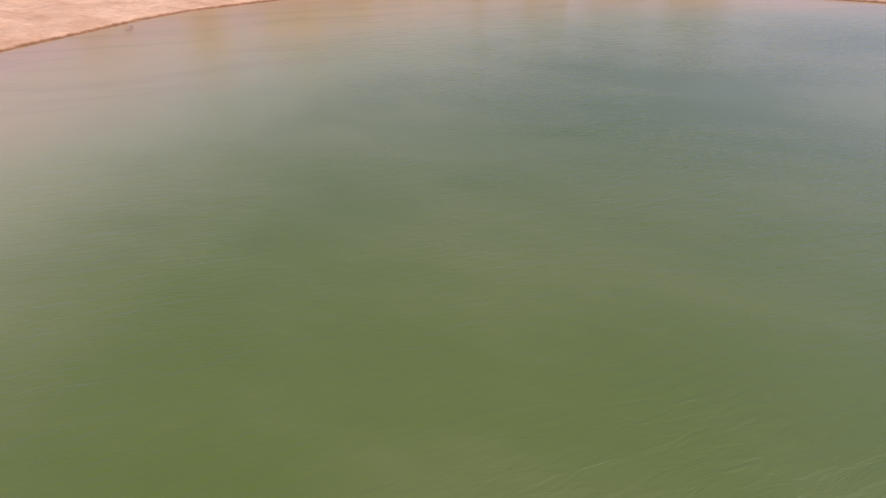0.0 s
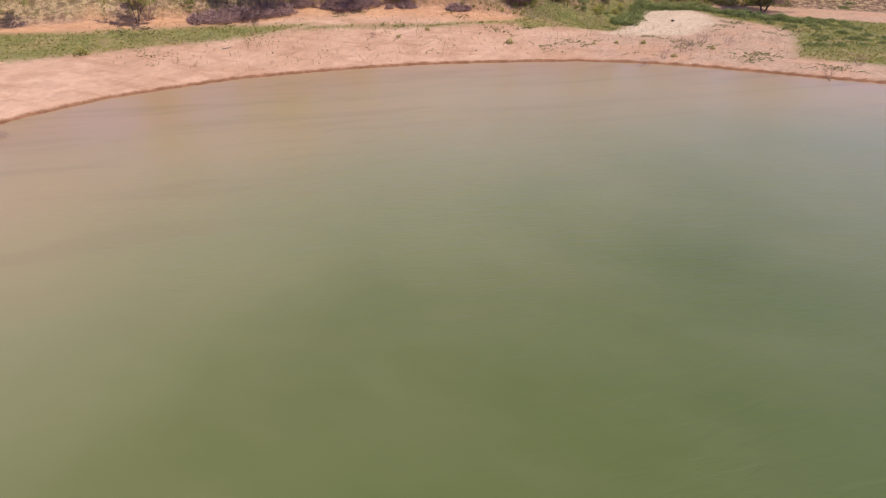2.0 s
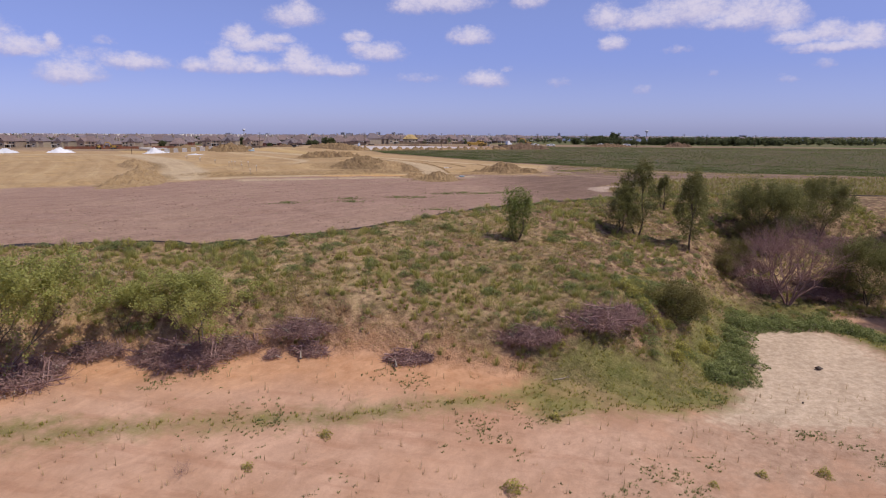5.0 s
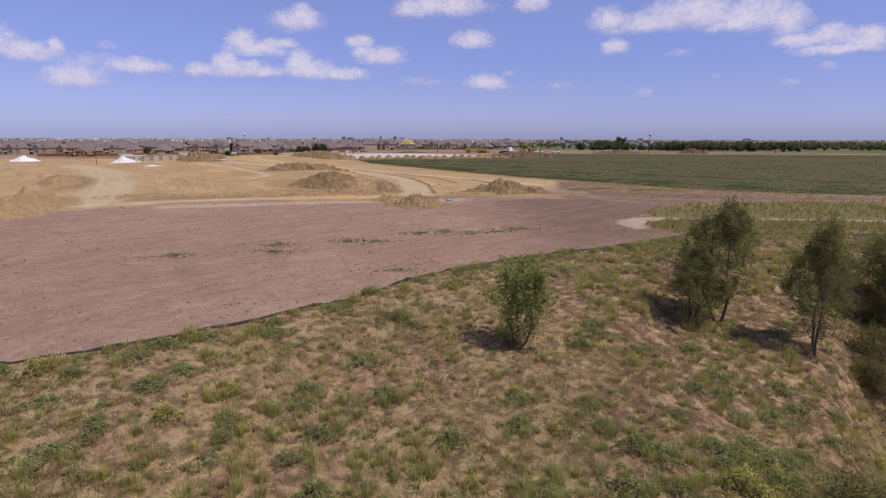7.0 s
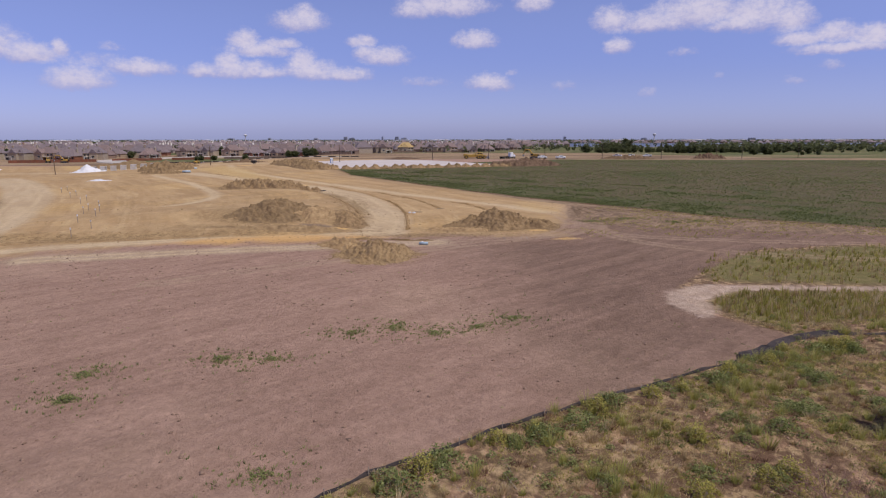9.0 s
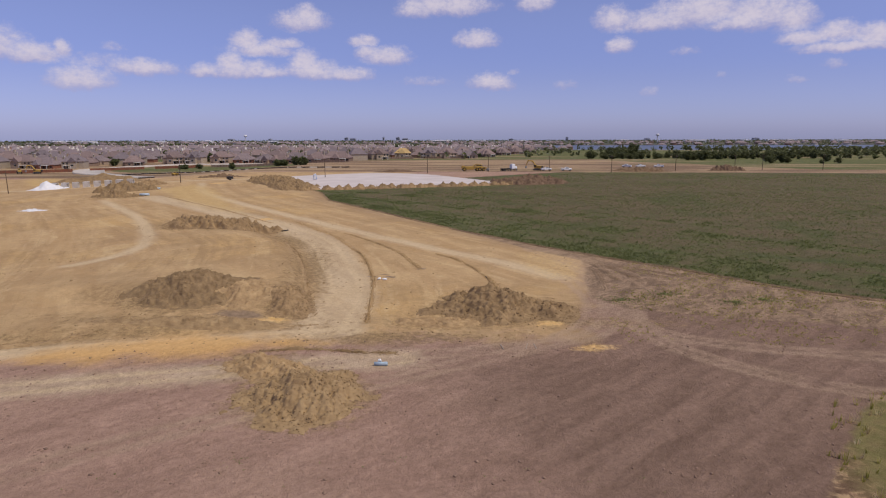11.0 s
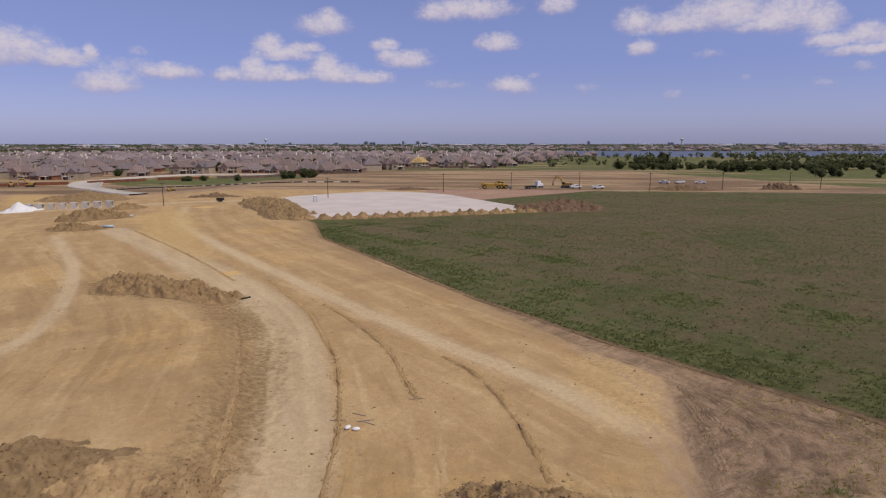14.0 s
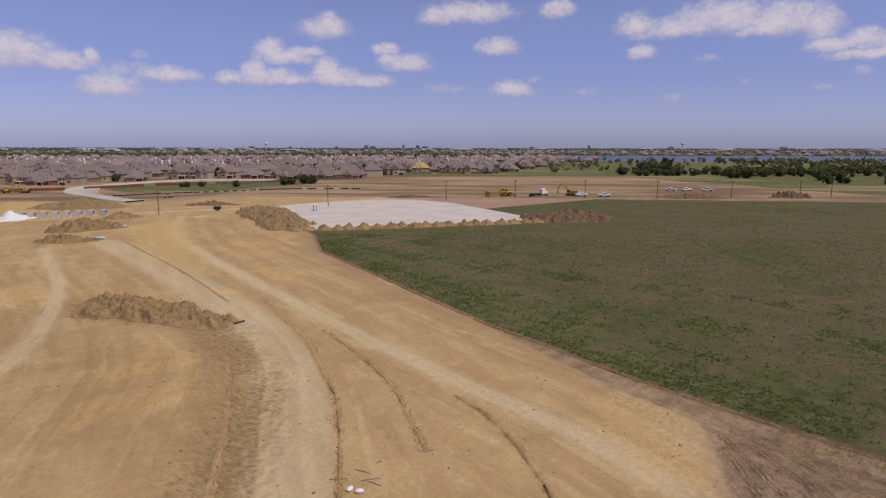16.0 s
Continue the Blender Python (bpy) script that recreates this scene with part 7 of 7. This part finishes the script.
def hip(bm, x0, x1, y0, y1, z, rise, inset):
    """A hipped roof; an inset of 0 makes gable ends."""
    w = x1 - x0 >= y1 - y0
    if w:
        r0, r1 = (x0 + inset, (y0 + y1) / 2), (x1 - inset, (y0 + y1) / 2)
    else:
        r0, r1 = ((x0 + x1) / 2, y0 + inset), ((x0 + x1) / 2, y1 - inset)
    a, b2, c, d = [bm.verts.new((*p, z)) for p in ((x0, y0), (x1, y0), (x1, y1), (x0, y1))]
    p, q = bm.verts.new((*r0, z + rise)), bm.verts.new((*r1, z + rise))
    for f in (((a, b2, q, p), (b2, c, q), (c, d, p, q), (d, a, p)) if w else ((a, b2, p), (b2, c, q, p), (c, d, q), (d, a, p, q))):
        bm.faces.new(f)
    bm.faces.new((d, c, b2, a))
    return bm


def house(seed, brick, roof, label, two=False, sheath=False):
    r = np.random.default_rng(seed)
    e = thing("house", 0, 0, 0, label, "house", "houses of the town")
    w, d, h = r.uniform(15, 18), r.uniform(13, 16), (5.6 if two else 3.1)
    part("wall", boxes(((0, 0, h / 2 - 0.4), (w, d, h + 0.8))), brick, e)
    o = 0.5
    rise = r.uniform(4.6, 5.6)
    part("roof", hip(bmesh.new(), -w / 2 - o, w / 2 + o, -d / 2 - o, d / 2 + o, h, rise, min(w, d) * 0.42), SHEATHING if sheath else roof, e, "" if not sheath else "bare yellow roof sheathing")
    gx = r.uniform(-0.25, 0.25) * w
    gw = r.uniform(5.5, 7.0)
    g2 = part("gable_wing", boxes(((gx, -d / 2 - 1.3, h / 2 - 0.4), (gw, 3.4, h + 0.8))), brick, e)
    bm = bmesh.new()
    hip(bm, gx - gw / 2 - 0.4, gx + gw / 2 + 0.4, -d / 2 - 3.5, d * 0.1, h + 0.004, gw * 0.62, 0.0 if seed % 2 else 2.2)
    part("gable_roof", bm, SHEATHING if sheath else roof, e)
    part("window", boxes(((gx, -d / 2 - 3.03, h * 0.5), (1.9, 0.08, 1.4))), GLASS_DARK, g2, "dark window")
    part("window_frame", boxes(((gx, -d / 2 - 3.02, h * 0.5 + 0.78), (2.2, 0.12, 0.14)), ((gx, -d / 2 - 3.02, h * 0.5 - 0.78), (2.2, 0.12, 0.14))), TRIM, g2)
    side = -1 if gx > 0 else 1
    for k in (0.22, 0.40):
        part("window", boxes(((side * w * k, -d / 2 - 0.02, 1.6), (1.5, 0.10, 1.5))), GLASS_DARK, e, "dark window")
        if two:
            part("window", boxes(((side * w * k, -d / 2 - 0.02, 4.3), (1.4, 0.10, 1.3))), GLASS_DARK, e, "dark window")
    part("patio_door", boxes(((side * w * 0.06, -d / 2 - 0.02, 1.05), (1.9, 0.10, 2.1))), GLASS_DARK, e, "dark glazed patio door")
    part("porch", boxes(((side * w * 0.2, -d / 2 - 1.6, 2.7), (5.5, 3.2, 0.2)), ((side * w * 0.2 - 2.6, -d / 2 - 3.0, 1.3), (0.3, 0.3, 2.7)), ((side * w * 0.2 + 2.6, -d / 2 - 3.0, 1.3), (0.3, 0.3, 2.7))), TRIM, e)
    ch = part("chimney", boxes(((side * w * 0.33, d * 0.05, h + rise * 0.55), (1.0, 1.6, rise * 1.15))), BRICK[2 if seed % 3 else 0], e, "pale chimney")
    part("chimney_cap", boxes(((side * w * 0.33, d * 0.05, h + rise * 1.14), (1.2, 1.8, 0.18))), TRIM, ch)
    bm = hip(bmesh.new(), -side * w * 0.28 - 1.2, -side * w * 0.28 + 1.2, -d / 2 + 1.0, 0.0, h + 1.1, 1.6, 0.0)
    part("dormer", bm, roof if not sheath else SHEATHING, e)
    return e


KINDS = [house(1, BRICK[0], ROOF[0], "tan brick house with a steep grey shingle roof"),
         house(2, BRICK[3], ROOF[1], "brown brick house with a steep brown shingle roof"),
         house(3, BRICK[2], ROOF[2], "cream stone two storey house with a slate grey roof", True),
         house(4, BRICK[1], ROOF[0], "red brick house with a steep grey shingle roof"),
         house(5, BRICK[0], ROOF[1], "tan brick two storey house with a brown shingle roof", True)]
unfinished = house(6, BRICK[2], ROOF[0], "unfinished house with bare yellow roof sheathing", True, True)
unfinished.matrix_world = pose(-60.5, 538, gz(-60.5, 538), 0, 0, 8)
FRONT = [(-620, 300), (-480, 340), (-350, 374), (-300, 376), (-282, 424), (-262, 454), (-230, 464), (-189, 474), (-150, 442), (-130, 430), (-91, 418), (-83, 470), (-72, 530), (-30, 533), (10, 538), (45, 660), (108, 830)]
FX, FY = [p[0] for p in FRONT], [p[1] for p in FRONT]
g = np.random.default_rng(77)
used = 0
for row in range(6):
    x = -560.0 - 30 * row
    while x < 100:
        y = float(np.interp(x, FX, FY)) + 9 + row * 33 + g.uniform(-3, 3)
        if row == 0 and math.hypot(x + 60.5, y - 538) < 21:
            x += 12
            continue
        slope = math.degrees(math.atan2(np.interp(x + 8, FX, FY) - np.interp(x - 8, FX, FY), 16))
        k = int(g.integers(0, 5))
        z = gz(x, y)
        m = pose(x, y, z, 0, 0, max(-20, min(25, slope * 0.35)) + (0 if row % 2 == 0 else 180) + g.uniform(-6, 6))
        if used < 5:
            KINDS[used].matrix_world = m
        else:
            copy_thing(KINDS[k], m)
        used += 1
        x += 18.5 + g.uniform(0, 3) + 2.4 * row
V, F, VR, FR = [], [], [], []


def far_house(x, y, w, d, h, rise, z):
    n = len(V)
    for zz in (z - 1, z + h):
        V.extend(((x - w, y - d, zz), (x + w, y - d, zz), (x + w, y + d, zz), (x - w, y + d, zz)))
    F.extend(((n, n + 1, n + 5, n + 4), (n + 1, n + 2, n + 6, n + 5), (n + 2, n + 3, n + 7, n + 6), (n + 3, n, n + 4, n + 7)))
    n = len(VR)
    VR.extend(((x - w - 0.5, y - d - 0.5, z + h), (x + w + 0.5, y - d - 0.5, z + h), (x + w + 0.5, y + d + 0.5, z + h), (x - w - 0.5, y + d + 0.5, z + h), (x - w * 0.35, y, z + h + rise), (x + w * 0.35, y, z + h + rise)))
    FR.extend(((n, n + 1, n + 5, n + 4), (n + 1, n + 2, n + 5, n + 5), (n + 2, n + 3, n + 4, n + 5), (n + 3, n, n + 4, n + 4)))


def in_lake(x, y):
    return signed(LAKE, np.array([x]), np.array([y]))[0] > -30


LAKE = [(150, 1180), (185, 1060), (300, 1035), (420, 1030), (700, 1060), (980, 1100), (1300, 1180), (1300, 1500), (900, 1470), (560, 1465), (190, 1460), (120, 1320)]
pads = []
for row in range(6, 24):
    x = -900.0 - 14 * row
    while x < 160 + 4 * row:
        y = float(np.interp(x, FX, FY)) * max(0.0, 1 - row * 0.02) + 400 * min(1, row * 0.02) + 9 + row * 30 + g.uniform(-6, 6)
        if g.random() < 0.86 and not in_lake(x, y):
            pads.append((x, y))
        x += 21 + g.uniform(0, 7) + row * 0.35
for k in range(520):
    x, y = g.uniform(-1500, 2400), g.uniform(1560, 2700)
    pads.append((x, y))
zs = height(np.array([p[0] for p in pads]), np.array([p[1] for p in pads]))
for (x, y), z in zip(pads, zs):
    far_house(x, y, g.uniform(6, 9.5), g.uniform(6, 8), g.choice([3.2, 5.6]), g.uniform(3.4, 5.0), z)
    if g.random() < 0.75:
        cx = x + g.uniform(-4, 4)
        n = len(V)
        for zz in (z + 3, z + 10.2):
            V.extend(((cx - 0.6, y - 1, zz), (cx + 0.6, y - 1, zz), (cx + 0.6, y + 1, zz), (cx - 0.6, y + 1, zz)))
        F.extend(((n, n + 1, n + 5, n + 4), (n + 1, n + 2, n + 6, n + 5), (n + 2, n + 3, n + 7, n + 6), (n + 3, n, n + 4, n + 7), (n + 4, n + 5, n + 6, n + 7)))
island, ni, bi = material("far_walls", None, 0.9)
rnd = ni.add("ShaderNodeNewGeometry").outputs["Random Per Island"]
ni.put(ni.mix(ni.ramp(rnd, 0.2, 0.95), ni.mix(ni.ramp(rnd, 0.0, 0.3), (0.22, 0.12, 0.09), (0.36, 0.28, 0.22)), (0.62, 0.56, 0.50)), bi.inputs["Base Color"])
roofm, nr, br = material("far_roofs", None, 0.9)
rnd = nr.add("ShaderNodeNewGeometry").outputs["Random Per Island"]
nr.put(nr.mix(rnd, (0.175, 0.132, 0.132), (0.285, 0.222, 0.222)), br.inputs["Base Color"])
tagged(arrays("far_house_walls", V, F, island), "pale brick walls and chimneys of distant houses", "houses", kind="stuff")
tri = [(a, b2, c) for a, b2, c, d in FR] + [(a, c, d) for a, b2, c, d in FR if c != d]
tagged(arrays("far_house_roofs", VR, tri, roofm), "grey brown shingle roofs of distant houses", "houses", kind="stuff")

# cedar fences behind the first houses
for k, (x0, y0, x1, y1, red) in enumerate(((-300, 286, -262, 322, 1), (-255, 330, -236, 366, 1), (-232, 374, -205, 398, 1), (-118, 408, -92, 406, 0), (-74, 512, -48, 522, 0), (-38, 533, 2, 532, 0), (-200, 401, -150, 410, 0))):
    e = thing("board_fence", x0, y0, gz(x0, y0), "red stained board fence behind houses" if red else "dark weathered board fence behind houses", "fence", "garden fences")
    ln, a = math.hypot(x1 - x0, y1 - y0), math.atan2(y1 - y0, x1 - x0)
    n = int(ln / 2.4)
    for j in range(n):
        t = (j + 0.5) / n
        px, py = (x1 - x0) * t, (y1 - y0) * t
        zz = gz(x0 + px, y0 + py) - gz(x0, y0)
        part("fence_panel", boxes(((px, py, zz + 0.9), (ln / n - 0.16, 0.06, 2.1), a)), FENCE_RED if red else BRICK[3], e)
        part("post", boxes(((px - ln / n / 2 * math.cos(a), py - ln / n / 2 * math.sin(a), zz + 0.95), (0.14, 0.14, 2.3), a)), BARK, e)

# ---------------------------------------------------------------- lake, park trees, woods
LAKE_Z = -16.5
lake_water, nl, bl = material("lake_water", (0.07, 0.08, 0.11), 0.35, 0.0, 0.3)
lp = place(nl)
nl.put(nl.mix(nl.noise(nl.scaled(lp, (0.004, 0.02, 1)), 1.0, 3), (0.055, 0.068, 0.09), (0.085, 0.10, 0.13)), bl.inputs["Base Color"])
bump(nl, bl, nl.noise(nl.scaled(lp, (0.1, 0.4, 1)), 1.0, 3), 0.3, 0.3)
bm = bmesh.new()
bm.faces.new([bm.verts.new((x, y, LAKE_Z)) for x, y in LAKE])
bmesh.ops.recalc_face_normals(bm, faces=bm.faces)
lake = part("lake", bm, lake_water)
tagged(lake, "distant blue grey lake beyond the houses", "water", kind="structure")

park = [tree("park_tree", "broad dark green park tree on grass", 9.0, 5.2, LEAF_WOODS, 900, 501, 2, 1.15, fill=0.95, cut=0.0, bushy=0.75, forks=2),
        tree("park_tree", "round mid green park tree on grass", 7.5, 4.2, LEAF_WOODS, 850, 502, 2, 0.9, fill=0.95, cut=0.0, bushy=0.75, forks=2),
        tree("park_tree", "tall dark green park tree on grass", 10.5, 4.6, LEAF_WOODS, 900, 503, 2, 1.15, fill=0.95, cut=0.0, bushy=0.75, forks=2)]
g = np.random.default_rng(55)
SPOTS = []
for k in range(75):
    x = 206 + 140 * g.random() ** 1.2
    SPOTS.append((x, g.uniform(490, 585) + 0.07 * (x - 206), g.uniform(0.4, 0.82)))
for k in range(40):
    x = g.uniform(330, 520)
    SPOTS.append((x, g.uniform(600, 690) + 0.2 * (x - 330), g.uniform(0.4, 0.75)))
for k in range(26):
    SPOTS.append((g.uniform(128, 205), g.uniform(500, 560), g.uniform(0.35, 0.7)))
for k in range(12):
    SPOTS.append((g.uniform(165, 200), g.uniform(600, 650), g.uniform(0.9, 1.3)))
for x, y, q in ((227, 374, 0.5), (243, 390, 0.75), (244, 384, 0.4), (262, 372, 0.35), (276, 376, 0.4), (250, 430, 0.6), (255, 436, 0.8), (292, 420, 0.55), (127, 527, 0.8), (198, 462, 0.7), (204, 466, 0.8), (211, 464, 0.85)):
    SPOTS.append((x, y, q))
for k in range(8):
    SPOTS.append((-118 + g.uniform(-16, 10), 352 + g.uniform(-5, 5), g.uniform(0.45, 0.62)))
for k in range(7):
    SPOTS.append((-190 + g.uniform(-24, 24), 368 + g.uniform(-5, 5), g.uniform(0.3, 0.42)))
for k in range(40):
    SPOTS.append((g.uniform(-420, 60), None, g.uniform(0.5, 0.85)))
for k, (x, y, s) in enumerate(SPOTS):
    if y is None:
        y = float(np.interp(x, FX, FY)) + g.uniform(24, 150)
    m = pose(x, y, gz(x, y) - 0.1, 0, 0, g.uniform(0, 360)) @ Matrix.Diagonal((s, s, s, 1))
    if k < 3:
        park[k].matrix_basis = m
    else:
        t = copy_thing(park[int(g.integers(0, 3))], m)
        t.scale = (s, s, s)


def woods(name, label, n, x0, x1, y0, y1, tall, seed, mat, per=26, keep=None):
    r = np.random.default_rng(seed)
    x, y = r.uniform(x0, x1, n), r.uniform(y0, y1, n)
    if keep is not None:
        k = keep(x, y)
        x, y = x[k], y[k]
    n = len(x)
    z = height(x, y)
    s = tall * r.uniform(0.6, 1.25, n)
    u = r.normal(size=(n, per, 3))
    u /= np.linalg.norm(u, axis=2)[..., None]
    u *= r.uniform(0.55, 1.0, (n, per, 1))
    c = np.stack([x, y, z + s * 0.55], -1)[:, None, :] + u * (s[:, None, None] * np.array([0.42, 0.42, 0.45]))
    # tone per tree, with light from above painted in: undersides darker
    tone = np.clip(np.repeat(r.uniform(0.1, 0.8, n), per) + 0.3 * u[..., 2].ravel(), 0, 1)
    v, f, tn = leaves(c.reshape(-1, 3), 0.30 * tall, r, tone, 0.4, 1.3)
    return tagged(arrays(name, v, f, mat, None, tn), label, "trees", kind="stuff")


outside_lake = lambda x, y: signed(LAKE, x, y) < -12
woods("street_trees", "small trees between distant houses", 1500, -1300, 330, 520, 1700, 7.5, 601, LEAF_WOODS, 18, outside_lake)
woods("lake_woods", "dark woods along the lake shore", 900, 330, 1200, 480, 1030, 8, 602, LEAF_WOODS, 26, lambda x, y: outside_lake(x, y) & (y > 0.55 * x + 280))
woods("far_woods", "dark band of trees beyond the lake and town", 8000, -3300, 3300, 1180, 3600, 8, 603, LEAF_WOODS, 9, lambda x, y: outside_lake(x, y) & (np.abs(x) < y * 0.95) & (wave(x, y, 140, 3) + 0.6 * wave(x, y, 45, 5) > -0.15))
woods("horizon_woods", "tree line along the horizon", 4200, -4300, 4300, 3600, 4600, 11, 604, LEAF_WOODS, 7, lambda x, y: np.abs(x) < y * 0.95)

# pale road curving round the green, with kerbs
ROAD_PALE = worn("pale_concrete_road", (0.42, 0.37, 0.32), (0.52, 0.47, 0.42), 0.2, 0.9)
curve = rounded([(-170, 446), (-205, 446), (-240, 440), (-256, 421), (-268, 391), (-265, 350), (-250, 321), (-228, 291), (-194, 262), (-165, 240)], 8)
e = thing("road", curve[0][0], curve[0][1], gz(*curve[0]), "pale new concrete road curving past a green", "road")
rows = []
for i, (x, y) in enumerate(curve):
    a, b2 = curve[max(i - 1, 0)], curve[min(i + 1, len(curve) - 1)]
    d = Vector((b2[0] - a[0], b2[1] - a[1], 0)).normalized()
    wdt = 4.4 + 5.0 * smooth((i - 34) / 8) * smooth((62 - i) / 12)
    for o, h in ((-1.0, -1.0), (-1.0, 0.74), (-0.97, 0.74), (-0.96, 0.6), (0.96, 0.6), (0.97, 0.74), (1.0, 0.74), (1.0, -1.0)):
        px, py = x + d.y * o * wdt, y - d.x * o * wdt
        rows.append((px - curve[0][0], py - curve[0][1], gz(x, y) + h - gz(*curve[0])))
idx = np.arange(len(curve) * 8).reshape(-1, 8)
arrays("road_slab", rows, np.stack([idx[:-1, :-1], idx[1:, :-1], idx[1:, 1:], idx[:-1, 1:]], -1).reshape(-1, 4), ROAD_PALE, e)
e["kind"] = "structure"
trail = rounded([(-202, 281), (-193, 296), (-175.5, 308), (-147, 300), (-122, 290), (-102, 289), (-70, 292)], 8)
e = thing("path", trail[0][0], trail[0][1], gz(*trail[0]), "narrow pale path along the green", "path")
rows = []
for i, (x, y) in enumerate(trail):
    a, b2 = trail[max(i - 1, 0)], trail[min(i + 1, len(trail) - 1)]
    d = Vector((b2[0] - a[0], b2[1] - a[1], 0)).normalized()
    for o, h in ((-1.2, -1.0), (-1.2, 0.4), (1.2, 0.4), (1.2, -1.0)):
        rows.append((x + d.y * o - trail[0][0], y - d.x * o - trail[0][1], gz(x, y) + h - gz(*trail[0])))
idx = np.arange(len(trail) * 4).reshape(-1, 4)
arrays("path_slab", rows, np.stack([idx[:-1, :-1], idx[1:, :-1], idx[1:, 1:], idx[:-1, 1:]], -1).reshape(-1, 4), ROAD_PALE, e)
e["kind"] = "structure"
for k, (x, y) in enumerate(trail[::2]):
    e = thing("low_post", x + 1.5, y - 4, gz(x + 1.5, y - 4), "dark low post of a silt fence beside a path", "post", "posts beside the path")
    part("post_body", boxes(((0, 0, 0.4), (0.3, 0.3, 0.9))), BARK, e)
    part("fence_cloth", boxes(((2.2, 1.0, 0.3), (4.6, 0.1, 0.6), 0.45)), FABRIC, e)

# ---------------------------------------------------------------- far skyline
# the bluish haze of distance is mixed into this concrete's base colour
HAZE_GREY = worn("far_concrete_hazed", (0.34, 0.35, 0.43), (0.46, 0.47, 0.55), 0.02, 0.9, 0.0, 0.0, 0.2)
PALE_HALL = worn("pale_hall", (0.58, 0.56, 0.56), (0.72, 0.70, 0.70), 0.02, 0.8, 0.0, 0.0, 0.2)
g = np.random.default_rng(66)


def block(name, label, x, y, w, d, h, mat):
    e = thing(name, x, y, gz(x, y), label, "building", "far skyline")
    part("tower_body", boxes(((0, 0, h / 2), (w, d, h))), mat, e)
    part("roof_plant", boxes(((w * 0.1, 0, h + 1.2), (w * 0.4, d * 0.4, 2.4))), mat, e)
    for k in range(max(1, int(h / 9))):
        part("window_band", boxes(((0, -d / 2 - 0.05, 4 + k * 9), (w * 0.86, 0.3, 3.2))), GLASS_DARK, e)


for x, h, w in ((-1090, 20, 26), (-880, 28, 26), (-835, 22, 40), (-620, 30, 12), (-520, 29, 24), (-470, 22, 40), (640, 28, 14), (1180, 20, 30), (-1700, 20, 40), (-1420, 20, 20), (260, 18, 30), (1900, 20, 40)):
    block("office_building", "hazy grey office block on the horizon", x, 4150, w, 30, h, HAZE_GREY)
for k in range(34):
    x = g.uniform(-2900, 2900)
    y = g.uniform(2600, 4000)
    block("warehouse", "long pale flat roofed hall in the distance", x, y, g.uniform(40, 110), 40, g.uniform(7, 10), PALE_HALL)
for x, y in ((1000, 3300), (-1350, 3500)):
    e = thing("water_tower", x, y, gz(x, y), "white water tower standing over distant trees", "water tower")
    part("stem", rod(bmesh.new(), (0, 0, 0), (0, 0, 32), 3.2, 2.4, 12), PALE_HALL, e)
    bm = bmesh.new()
    bmesh.ops.create_uvsphere(bm, u_segments=16, v_segments=10, radius=9, matrix=Matrix.Translation((0, 0, 37)) @ Matrix.Diagonal((1, 1, 0.75, 1)))
    part("tank", bm, PALE_HALL, e, flat=False)
